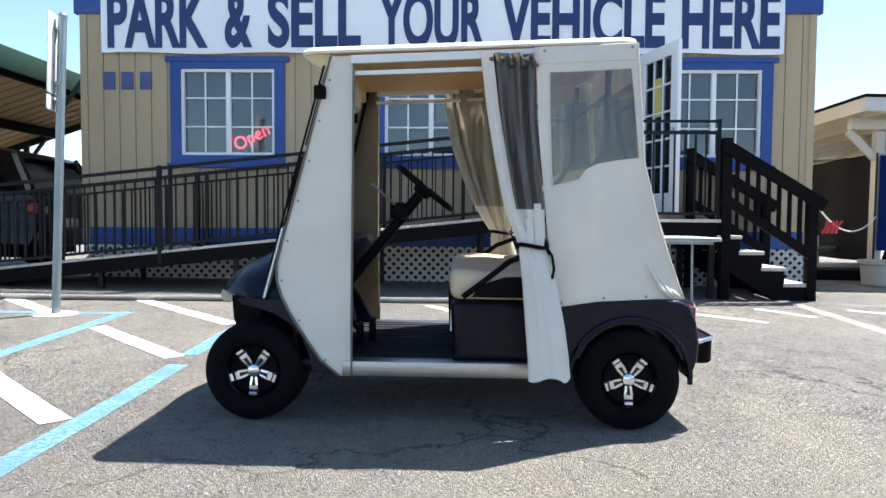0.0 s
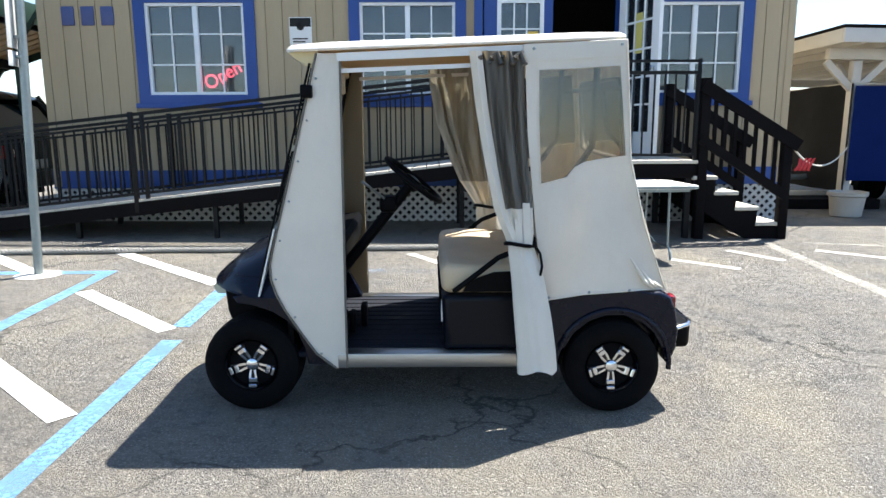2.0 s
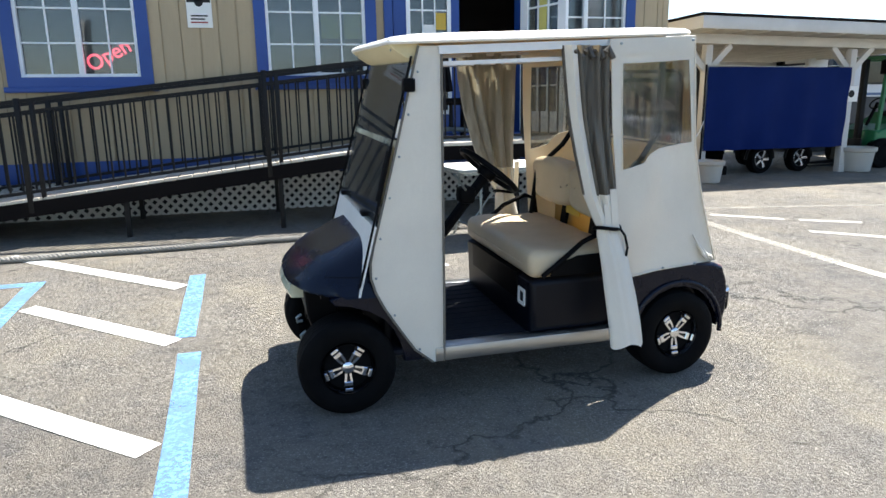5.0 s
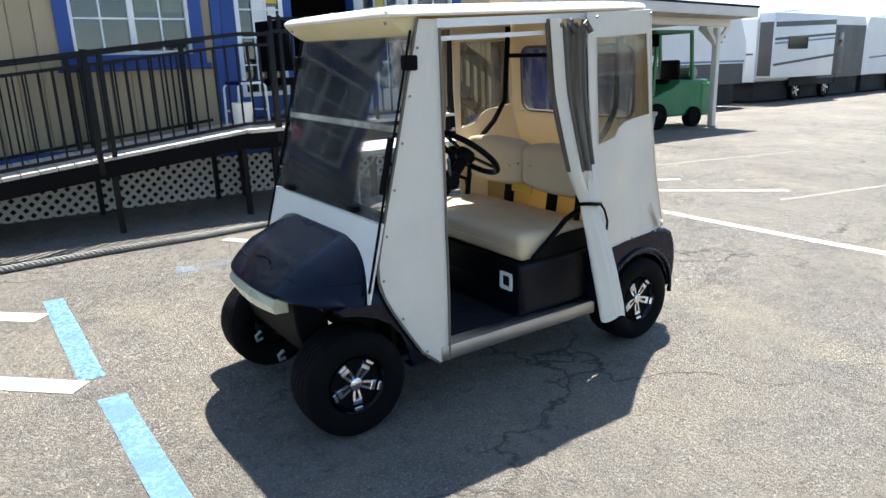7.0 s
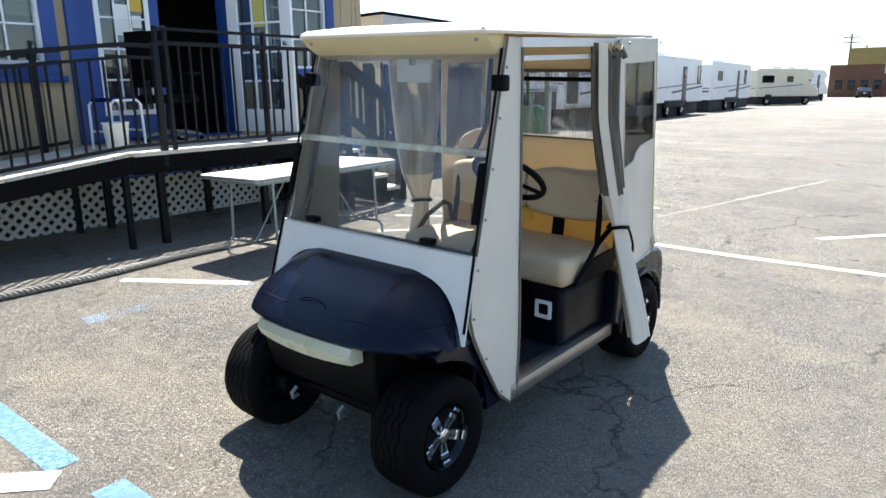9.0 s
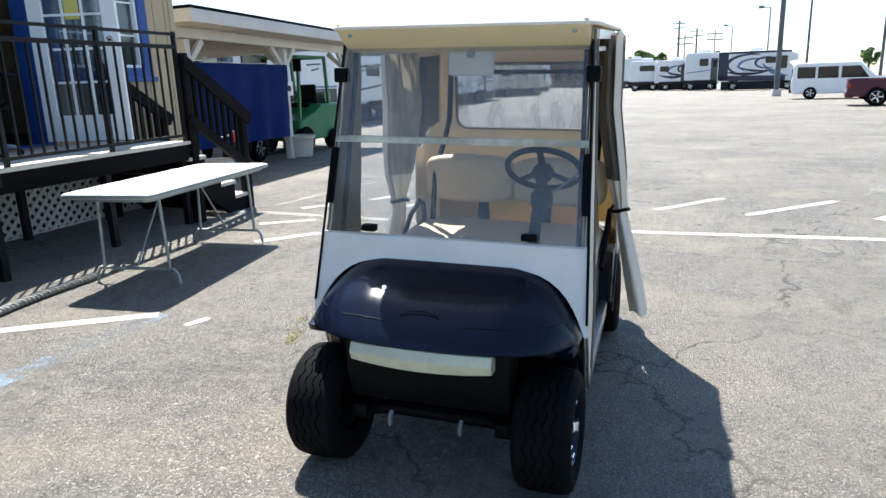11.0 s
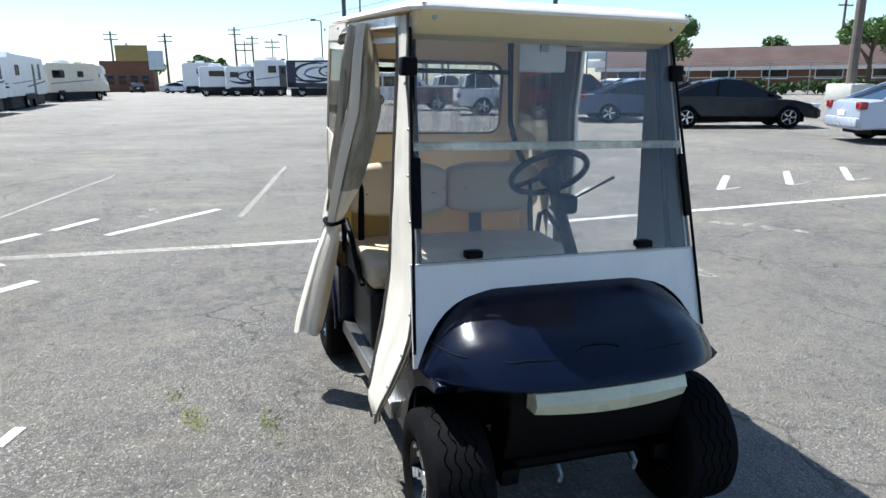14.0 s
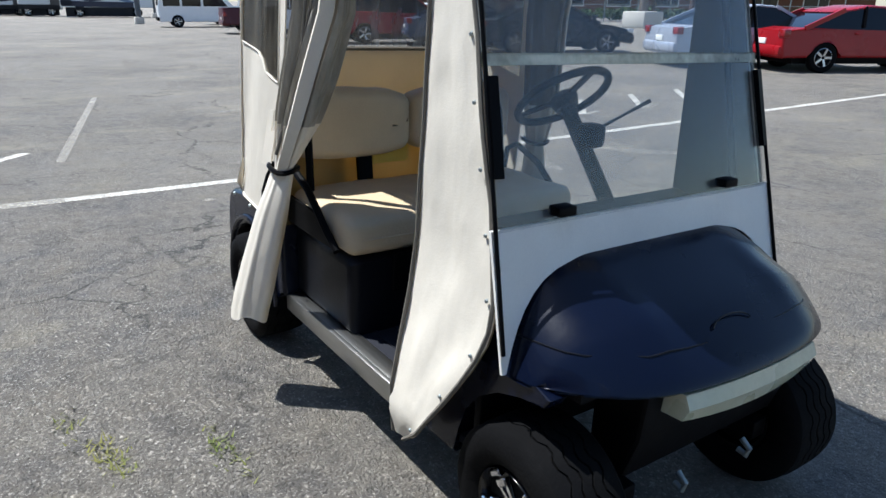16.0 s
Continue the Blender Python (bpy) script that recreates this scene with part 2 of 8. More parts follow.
M = {
    "asphalt": asphalt(),
    "line_white": worn_paint("white_road_paint", srgb("f2f1ea"), 0.15),
    "line_half": worn_paint("chipped_white_road_paint", srgb("d6d2c6"), 0.5),
    "chalk": worn_paint("chalky_residue", srgb("c9c3b4"), 0.97, 9.0),
    "line_faded": worn_paint("faded_white_road_paint", srgb("bdb8ab"), 0.72),
    "line_blue": worn_paint("light_blue_road_paint", srgb("6c9cc6"), 0.5),
    "line_blue_faded": worn_paint("faded_blue_road_paint", srgb("93a9bd"), 0.95),
    "siding": paint("tan_board_siding", srgb("b4a282"), rough=0.75, big=0.8, fine=40, bump=0.3, vary=0.1, stretch=(1, 1, 0.15), per_object=0.03),
    "blue_trim": paint("royal_blue_trim_paint", srgb("244a90"), rough=0.5, vary=0.15),
    "white_trim": paint("white_window_vinyl", srgb("eef0ee"), rough=0.4, vary=0.06),
    "room_shade": paint("painted_interior_shade", srgb("2a2a2c"), rough=0.9),
    "window_glass": sheet_glass("window_glass", (0.55, 0.6, 0.62), 0.07, (0.35, 0.38, 0.4), 0.25),
    "black_metal": paint("black_painted_steel", srgb("0a0a0c"), rough=0.5, vary=0.2, spec=0.25),
    "dark_wood": paint("dark_stained_wood", srgb("0f0b0b"), rough=0.75, spec=0.12, big=2, fine=30, stretch=(0.2, 1, 1), vary=0.25, per_object=0.1),
    "deck": paint("weathered_deck_boards", srgb("d2c8b6"), rough=0.85, big=2, fine=30, stretch=(0.15, 1, 1), vary=0.2, per_object=0.12),
    "lattice": paint("white_lattice_slats", srgb("cfcfc9"), rough=0.6, vary=0.12),
    "banner": paint("white_banner_vinyl", srgb("f0f1f2"), rough=0.45, big=1.2, fine=20, vary=0.05),
    "banner_ink": paint("navy_banner_ink", srgb("173163"), rough=0.45, vary=0.1),
    "navy": paint("navy_blue_cart_paint", srgb("070d1e"), rough=0.24, big=4, fine=120, bump=0.02, vary=0.15, coat=0.12, spec=0.22),
    "black_plastic": paint("black_textured_plastic", srgb("070709"), rough=0.5, vary=0.25, spec=0.08),
    "rubber": paint("black_tyre_rubber", srgb("0a0a0b"), rough=0.8, spec=0.12, big=6, fine=90, bump=0.3, vary=0.3),
    "floor_mat": paint("black_ribbed_floor_mat", srgb("1c1e26"), rough=0.8, spec=0.25, fine=110, bump=0.4, vary=0.3),
    "chrome": paint("bright_chrome", srgb("e2e3e6"), rough=0.12, metal=1.0, vary=0.05, bump=0),
    "rim_black": paint("gloss_black_rim", srgb("08080a"), rough=0.22, vary=0.2, coat=0.25, spec=0.3),
    "aluminium": paint("brushed_aluminium", srgb("b9b9b6"), rough=0.35, metal=1.0, fine=80, stretch=(0.1, 1, 1), vary=0.15),
    "galvanised": paint("galvanised_steel", srgb("9aa3a2"), rough=0.45, metal=0.8, fine=30, vary=0.2),
    "vinyl": cloth("off_white_vinyl_cloth", srgb("efe8d8"), srgb("dcc68a"), 0.18),
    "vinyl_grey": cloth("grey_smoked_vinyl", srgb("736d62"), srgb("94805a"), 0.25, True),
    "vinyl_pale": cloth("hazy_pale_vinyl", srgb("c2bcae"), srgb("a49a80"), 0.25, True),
    # one lining in two tones: dark for the shaded wing, tan for the sunlit
    "lining_shaded": cloth("backing_cloth_shaded", srgb("38352f"), srgb("b8a67c"), 0.26),
    "lining_sunlit": cloth("backing_cloth_sunlit", srgb("8a7c62"), srgb("c8b486"), 0.3),
    "clear_vinyl": sheet_glass("clear_vinyl_window", (0.74, 0.72, 0.66), 0.11, (0.40, 0.36, 0.28), 0.2, 1.10, (1.3, 1.3, 0.14)),
    "hazy_vinyl": sheet_glass("hazy_rear_vinyl", (0.72, 0.74, 0.76), 0.20, (0.50, 0.54, 0.60), 0.2, 1.12, (1.2, 1.2, 0.3)),
    "windshield": sheet_glass("scratched_windshield", (0.93, 0.94, 0.94), 0.065, (0.6, 0.6, 0.57), 0.1, 1.15),
    "piping": paint("grey_seam_piping", srgb("6d675c"), rough=0.7),
    "roof": cloth("white_moulded_plastic", srgb("eeece4"), srgb("e6d2a4"), 0.12),
    "cream": paint("cream_painted_board", srgb("d8c89a"), rough=0.5, vary=0.1),
    "tan_under": cloth("tan_roof_lining", srgb("d6b67e"), srgb("e4bd76"), 0.35),
    "rail_white": paint("white_rail_paint", srgb("e8e7e2"), rough=0.3, vary=0.08),
    "seat": paint("beige_seat_vinyl", srgb("cbb796"), rough=0.5, big=5, fine=140, bump=0.25, vary=0.1),
    "headlight": paint("yellowed_headlight_lens", srgb("c2c2a6"), rough=0.25, vary=0.18, coat=0.5),
    "red_lens": paint("red_lamp_lens", srgb("8a1010"), rough=0.2, coat=0.5),
    "yellow_card": paint("yellow_card", srgb("d9b54a"), rough=0.7),
    "paper": paint("white_paper", srgb("ecebe4"), rough=0.8, vary=0.04),
    "paper_yellow": paint("yellow_paper", srgb("cfc46a"), rough=0.8, vary=0.06),
    "ink": paint("black_ink", srgb("202020"), rough=0.8),
    "ink_red": paint("red_ink", srgb("a8322a"), rough=0.8),
    "number_paint": paint("slate_blue_number_paint", srgb("4a5582"), rough=0.5),
    "neon": emissive("red_neon_tube", (1.0, 0.10, 0.14), 2.2),
    "table_top": paint("white_laminate_table_top", srgb("e9e6de"), rough=0.4, vary=0.08),
    "rope": paint("grey_rope", srgb("9a968d"), rough=0.9, fine=50, bump=0.6, vary=0.35),
    "weed": paint("dry_green_weed", srgb("66713a"), srgb("85804a"), rough=0.9),
}


# ---- mesh helpers ----
def finish(name, bm, material, smooth=30):
    me = bpy.data.meshes.new(name)
    bmesh.ops.recalc_face_normals(bm, faces=bm.faces)
    bm.to_mesh(me)
    bm.free()
    for m in material if isinstance(material, (list, tuple)) else [material]:
        me.materials.append(m)
    if smooth:
        me.shade_smooth()
        me.set_sharp_from_angle(angle=radians(smooth))
        # broad flat faces keep their own normal beside narrow bevels
        faces = {}
        for pl in me.polygons:
            for k in pl.edge_keys:
                faces.setdefault(k, []).append((pl.area, len(pl.vertices)))
        sharp = me.attributes.get("sharp_edge") or me.attributes.new("sharp_edge", "BOOLEAN", "EDGE")
        for e in me.edges:
            fa = faces.get(e.key, [])
            if len(fa) == 2 and max(n for _, n in fa) != min(n for _, n in fa) and max(fa)[0] > 6 * min(fa)[0]:
                sharp.data[e.index].value = True
    return me


def part(name, bm, material, parent=None, label="", smooth=30):
    """One mesh object of a thing, or a top-level mesh."""
    ob = new(name, finish(name, bm, material, smooth))
    if parent:
        ob.parent = parent
    if label:
        ob["label"] = label
    return ob


def thing(name, label, category, group="", kind="", at=None):
    ob = new(name)
    ob.empty_display_size = 0.2
    if at is not None:
        ob.matrix_world = at
    return tagged(ob, label, category, group, kind)


def box(x0, x1, y0, y1, z0, z1, bevel=0.0, seg=2, bm=None):
    bm = bm or bmesh.new()
    r = bmesh.ops.create_cube(bm, size=1)
    bmesh.ops.transform(bm, verts=r["verts"], matrix=Matrix.Translation(((x0 + x1) / 2, (y0 + y1) / 2, (z0 + z1) / 2)) @ Matrix.Diagonal((x1 - x0, y1 - y0, z1 - z0, 1)))
    if bevel:
        es = list({e for v in r["verts"] for e in v.link_edges})
        bmesh.ops.bevel(bm, geom=es, offset=bevel, segments=seg, affect="EDGES", profile=0.5)
    return bm


def tube(points, radius, sides=10, bm=None, closed=False, caps=True):
    """A round bar along points."""
    bm = bm or bmesh.new()
    pts = [Vector(p) for p in points]
    n = len(pts)
    rings, up = [], None
    for i, p in enumerate(pts):
        a = pts[(i - 1) % n] if closed or i else p
        b = pts[(i + 1) % n] if closed or i < n - 1 else p
        d = (b - a).normalized()
        if up is None:
            up = d.orthogonal().normalized()
        up = (up - d * up.dot(d)).normalized()
        side = d.cross(up)
        r = radius[i] if isinstance(radius, (list, tuple)) else radius
        rings.append([bm.verts.new(p + r * (math.cos(t) * up + math.sin(t) * side)) for t in (2 * math.pi * k / sides for k in range(sides))])
    for i in range(n if closed else n - 1):
        a, b = rings[i], rings[(i + 1) % n]
        for k in range(sides):
            bm.faces.new((a[k], a[(k + 1) % sides], b[(k + 1) % sides], b[k]))
    if caps and not closed:
        bm.faces.new(rings[0][::-1])
        bm.faces.new(rings[-1])
    return bm


def bar(a, b, w, h, bm=None):
    """A squared bar from a to b, w across and h high."""
    bm = bm or bmesh.new()
    a, b = Vector(a), Vector(b)
    d = (b - a).normalized()
    side = d.cross(Vector((0, 0, 1)))
    side = side.normalized() if side.length > 1e-4 else Vector((1, 0, 0))
    up = side.cross(d)
    ring = [[bm.verts.new(p + side * (sx * w / 2) + up * (sz * h / 2)) for sx, sz in ((-1, -1), (1, -1), (1, 1), (-1, 1))] for p in (a, b)]
    for k in range(4):
        bm.faces.new((ring[0][k], ring[0][(k + 1) % 4], ring[1][(k + 1) % 4], ring[1][k]))
    bm.faces.new(ring[0][::-1])
    bm.faces.new(ring[1])
    return bm


def prism(poly, y0, y1, axis="y", bevel=0.0, seg=2, bm=None):
    """A flat outline drawn out along an axis. Outline: (x, z) for y, (x, y) for z, (y, z) for x."""
    bm = bm or bmesh.new()
    def put(p, d):
        return {"y": (p[0], d, p[1]), "z": (p[0], p[1], d), "x": (d, p[0], p[1])}[axis]
    lo = [bm.verts.new(put(p, y0)) for p in poly]
    hi = [bm.verts.new(put(p, y1)) for p in poly]
    n = len(poly)
    fs = [bm.faces.new(lo), bm.faces.new(hi[::-1])]
    for i in range(n):
        fs.append(bm.faces.new((lo[i], lo[(i + 1) % n], hi[(i + 1) % n], hi[i])))
    if bevel:
        es = list(fs[0].edges) + list(fs[1].edges)
        bmesh.ops.bevel(bm, geom=es, offset=bevel, segments=seg, affect="EDGES", profile=0.5)
    return bm


def ring_prism(outer, inner, y0, y1, axis="y", bm=None):
    """A flat frame between two outlines of equal count."""
    bm = bm or bmesh.new()
    def put(p, d):
        return {"y": (p[0], d, p[1]), "z": (p[0], p[1], d), "x": (d, p[0], p[1])}[axis]
    g = [[bm.verts.new(put(p, d)) for p in o] for d in (y0, y1) for o in (outer, inner)]
    n = len(outer)
    for i in range(n):
        j = (i + 1) % n
        bm.faces.new((g[0][i], g[0][j], g[1][j], g[1][i]))
        bm.faces.new((g[2][i], g[3][i], g[3][j], g[2][j]))
        bm.faces.new((g[0][i], g[2][i], g[2][j], g[0][j]))
        bm.faces.new((g[1][i], g[1][j], g[3][j], g[3][i]))
    return bm


def lathe(profile, sides=32, axis="y", bm=None, wobble=None):
    """Turn (radius, along) points about an axis."""
    bm = bm or bmesh.new()
    rings = []
    for i, (r, a) in enumerate(profile):
        ring = []
        for k in range(sides):
            t = 2 * math.pi * k / sides
            aa = a + (wobble(i, k) if wobble else 0)
            c, s = r * math.cos(t), r * math.sin(t)
            ring.append(bm.verts.new({"y": (c, aa, s), "z": (c, s, aa), "x": (aa, c, s)}[axis]))
        rings.append(ring)
    for a, b in zip(rings, rings[1:]):
        for k in range(sides):
            bm.faces.new((a[k], a[(k + 1) % sides], b[(k + 1) % sides], b[k]))
    for ring, (r, a) in ((rings[0], profile[0]), (rings[-1], profile[-1])):
        if r > 1e-4:
            bm.faces.new(ring)
    bmesh.ops.remove_doubles(bm, verts=bm.verts, dist=1e-5)
    return bm


def grid(rows, bm=None, close_u=False, thick=0.0):
    """A skin over rows of points."""
    bm = bm or bmesh.new()
    vs = [[bm.verts.new(p) for p in row] for row in rows]
    fs = []
    for a, b in zip(vs, vs[1:]):
        n = len(a)
        for k in range(n if close_u else n - 1):
            fs.append(bm.faces.new((a[k], a[(k + 1) % n], b[(k + 1) % n], b[k])))
    if thick:
        bmesh.ops.recalc_face_normals(bm, faces=bm.faces)
        bmesh.ops.solidify(bm, geom=fs, thickness=thick)
    return bm


def rounded(x0, x1, y0, y1, r, n=5):
    """Outline of a rectangle with round corners."""
    out = []
    for cx, cy, a0 in ((x1 - r, y1 - r, 0), (x0 + r, y1 - r, 90), (x0 + r, y0 + r, 180), (x1 - r, y0 + r, 270)):
        for k in range(n + 1):
            a = radians(a0 + 90 * k / n)
            out.append((cx + r * math.cos(a), cy + r * math.sin(a)))
    return out


def text_mesh(body, size, depth, bold=0.0):
    """Built-in letters as a bmesh in the x-z plane, facing -y, from the origin."""
    cu = bpy.data.curves.new("letters", "FONT")
    cu.body, cu.size, cu.extrude, cu.offset = body, size, depth, bold * size
    ob = new("letters", cu)
    bpy.context.view_layer.update()
    me = bpy.data.meshes.new_from_object(ob.evaluated_get(bpy.context.evaluated_depsgraph_get()))
    bm = bmesh.new()
    bm.from_mesh(me)
    bpy.data.objects.remove(ob)
    bpy.data.curves.remove(cu)
    bpy.data.meshes.remove(me)
    bmesh.ops.rotate(bm, verts=bm.verts, cent=(0, 0, 0), matrix=Matrix.Rotation(radians(90), 3, "X"))
    return bm


def fit_text(bm, x0, x1, z0, z1, y):
    """Scale and move letters into a frame on a wall."""
    xs, zs = [v.co.x for v in bm.verts], [v.co.z for v in bm.verts]
    sx, sz = (x1 - x0) / (max(xs) - min(xs)), (z1 - z0) / (max(zs) - min(zs))
    mx, mz = min(xs), min(zs)
    for v in bm.verts:
        v.co = Vector((x0 + (v.co.x - mx) * sx, y + v.co.y, z0 + (v.co.z - mz) * sz))
    return bm


# ---- ground ----
def ground_z(x, y):
    """The lot is level, with a slight fall away from the office."""
    f = min(1.0, max(0.0, (x - 8.0) / 10.0))
    return 0.019 * min(max(y + 0.3, 0.0), 5.5) * (1 - f * f * (3 - 2 * f))


def build_ground():
    xs = [-3000, -300, -60, -20, -8, -4, 0, 3.5, 4.5, 5.5, 6.5, 7.5, 8.5, 9.5, 11, 12.5, 14, 16, 18.5, 30, 60, 300, 3000]
    ys = [-3000, -300, -60, -20, -6, -2, -0.3, 0.5, 1.5, 2.5, 3.5, 4.4, 5.2, 6, 9, 16, 40, 300, 3000]
    rows = [[Vector((x, y, ground_z(x, y))) for x in xs] for y in ys]
    return tagged(part("ground", grid(rows), M["asphalt"], smooth=60), "sun-bleached grey asphalt of an open parking lot, cracked and gritty", "asphalt", kind="structure")


build_ground()


def ground_line(a, b, width, mat, label, group, z=0.004):
    """A painted stripe that follows the ground."""
    a, b = Vector((*a, 0)), Vector((*b, 0))
    d = (b - a).normalized()
    side = Vector((-d.y, d.x, 0)) * width / 2
    n = max(1, int((b - a).length / 0.3))
    rows = []
    for i in range(n + 1):
        p = a + (b - a) * i / n
        w = 1 + 0.10 * noise.noise(p * 3.1)
        rows.append([Vector((q.x, q.y, ground_z(q.x, q.y) + z)) for q in (p - side * w, p + side * w)])
    return tagged(part("parking_line", grid(rows), M[mat], smooth=0), label, "road marking", group, "structure")


BLUE = "light blue painted parking stripe worn on grey asphalt"
WHITE = "white painted hatch stripe on grey asphalt"
FADED = "faded white parking stripe on grey asphalt"
for a, b in (((-1.55, -1.22), (-1.58, 0.52)), ((-1.62, 0.78), (-1.62, 2.23)), ((-2.79, 0.50), (-2.79, 2.27))):
    ground_line(a, b, 0.12, "line_blue", BLUE, "blue stripes")
for a, b in (((-1.50, -3.6), (-1.55, -1.22)), ((-4.8, 2.26), (-2.73, 2.32)), ((-2.80, -3.2), (-2.79, 0.50))):
    ground_line(a, b, 0.12, "line_blue", BLUE, "blue stripes")
for a, b in (((-2.68, 1.67), (-1.68, 0.71)), ((-2.68, 0.36), (-1.67, -0.57)), ((-3.24, 3.34), (-1.72, 1.90)), ((-4.43, 3.21), (-3.37, 2.25)), ((-2.68, -1.0), (-1.62, -1.95))):
    ground_line(a, b, 0.13, "line_white", WHITE, "hatch stripes", 0.005)
for a, b in (((-0.2, 3.08), (0.34, 2.28)), ((2.27, 2.80), (2.76, 2.38)), ((3.0, 3.2), (3.34, 2.72)), ((3.9, 3.2), (4.5, 2.72)), ((4.62, 2.63), (5.15, 2.31)), ((4.26, 2.11), (5.40, 1.10)), ((4.70, -0.74), (5.57, -1.50)), ((4.53, -1.65), (5.50, -2.67)),
             ((4.46, -2.83), (5.42, -3.70)), ((4.62, -4.03), (5.55, -4.92)), ((4.64, -5.18), (5.70, -6.18)), ((4.67, -6.36), (5.76, -7.36)), ((4.66, -7.43), (5.85, -8.60)), ((4.65, -8.6), (5.8, -9.7))):
    ground_line(a, b, 0.10, "line_half", FADED, "bay stripes")
for y in (-4.03, -5.18, -6.36, -7.43):
    ground_line((4.62, y - 0.02), (4.74, y - 0.45), 0.07, "line_faded", FADED, "bay stripes", 0.0045)
ground_line((3.60, 4.6), (3.50, 1.0), 0.14, "line_faded", FADED, "long stripes")
ground_line((3.50, 1.0), (3.55, -2.7), 0.11, "line_half", FADED, "long stripes")
ground_line((3.55, -2.7), (3.6, -12.0), 0.11, "line_half", FADED, "long stripes")
ground_line((-0.8, 2.38), (0.36, 2.28), 0.16, "line_blue_faded", "faded blue stripe almost worn off the asphalt", "blue stripes")
ground_line((4.86, 0.88), (9.40, -0.05), 0.08, "line_faded", FADED, "faint stripes")
ground_line((4.0, 3.6), (8.8, 2.57), 0.06, "line_faded", FADED, "faint stripes")
ground_line((0.22, 1.98), (0.37, 1.93), 0.05, "line_white", "short white paint tick on grey asphalt", "bay stripes")


def ground_stain(x, y, rx, ry, turn, seed):
    """A chalky pale smear on the asphalt, thin as paint, with a ragged outline."""
    rng = random.Random(seed)
    ph = [rng.uniform(0, 6.28) for _ in range(4)]
    ca, sa = math.cos(radians(turn)), math.sin(radians(turn))
    rows = []
    for f in (0.15, 0.6, 1.0):
        row = []
        for k in range(28):
            t = 2 * math.pi * k / 28
            r = f * (1 + 0.22 * math.sin(2 * t + ph[0]) + 0.16 * math.sin(5 * t + ph[1]) + 0.10 * math.sin(9 * t + ph[2]))
            u, v = rx * r * math.cos(t), ry * r * math.sin(t)
            q = (x + u * ca - v * sa, y + u * sa + v * ca)
            row.append(Vector((*q, ground_z(*q) + 0.003)))
        rows.append(row)
    tagged(part("ground_stain", grid(rows, close_u=True), M["chalk"], smooth=0), "chalky white smear worn into the asphalt", "stain", "chalk stains", "structure")


for k, (x, y, rx, ry, turn) in enumerate(((1.50, -2.33, 0.24, 0.11, 10), (2.86, -2.83, 0.5, 0.10, -20), (3.37, -1.93, 0.42, 0.07, 24), (6.47, -3.39, 0.5, 0.12, -35), (7.3, -1.48, 0.8, 0.10, -60), (2.62, -3.94, 0.4, 0.16, 40), (5.46, 1.8, 0.6, 0.08, -15), (3.0, 0.1, 0.25, 0.06, 60))):
    ground_stain(x, y, rx, ry, turn, 40 + k)


# ---- office building, ramp and stairs ----
OFFICE = pose(0.044, -0.155, 0.07, 0, -0.4, -0.15)
WALL_Y = 5.29


def window(parent, x0, x1, z0, z1, cols=4, rows=3, cards=()):
    """A sliding window in a blue surround: frame, two sashes with muntins, panes."""
    y = WALL_Y
    w = part("window", ring_prism([(x0 - 0.13, z0 - 0.13), (x1 + 0.13, z0 - 0.13), (x1 + 0.13, z1 + 0.10), (x0 - 0.13, z1 + 0.10)], [(x0, z0), (x1, z0), (x1, z1), (x0, z1)], y - 0.045, y + 0.10), M["blue_trim"], parent, "royal blue painted window surround")
    part("header", box(x0 - 0.19, x1 + 0.19, y - 0.06, y + 0.02, z1 + 0.085, z1 + 0.15, 0.006), M["blue_trim"], w)
    part("sill", box(x0 - 0.17, x1 + 0.17, y - 0.07, y + 0.02, z0 - 0.16, z0 - 0.10, 0.006), M["blue_trim"], w)
    part("window_frame", ring_prism([(x0, z0), (x1, z0), (x1, z1), (x0, z1)], [(x0 + 0.035, z0 + 0.035), (x1 - 0.035, z0 + 0.035), (x1 - 0.035, z1 - 0.035), (x0 + 0.035, z1 - 0.035)], y - 0.015, y + 0.07), M["white_trim"], w, "white vinyl window frame")
    xm = (x0 + x1) / 2
    part("mullion", box(xm - 0.03, xm + 0.03, y - 0.01, y + 0.06, z0 + 0.035, z1 - 0.035, 0.004), M["white_trim"], w)
    for c in range(1, cols):
        if c * 2 != cols:
            x = x0 + (x1 - x0) * c / cols
            part("muntin", box(x - 0.009, x + 0.009, y + 0.012, y + 0.03, z0 + 0.035, z1 - 0.035), M["white_trim"], w)
    for r in range(1, rows):
        z = z0 + (z1 - z0) * r / rows
        part("muntin", box(x0 + 0.035, x1 - 0.035, y + 0.010, y + 0.028, z - 0.009, z + 0.009), M["white_trim"], w)
    for a, b in ((x0 + 0.03, xm - 0.02), (xm + 0.02, x1 - 0.03)):
        p = part("pane", box(a, b, y + 0.034, y + 0.040, z0 + 0.03, z1 - 0.03), M["window_glass"], w)
        p.visible_shadow = False
    part("blind", box(x0 + 0.03, xm - 0.01, y + 0.10, y + 0.108, z0 + 0.03, z1 - 0.03), M["blind"], w, "grey lowered blind behind the pane")
    for cx, cz, cw, ch, m in cards:
        part("card", box(cx - cw / 2, cx + cw / 2, y + 0.046, y + 0.049, cz - ch / 2, cz + ch / 2), M[m], w, "yellow paper notice taped inside the glass")
    return w


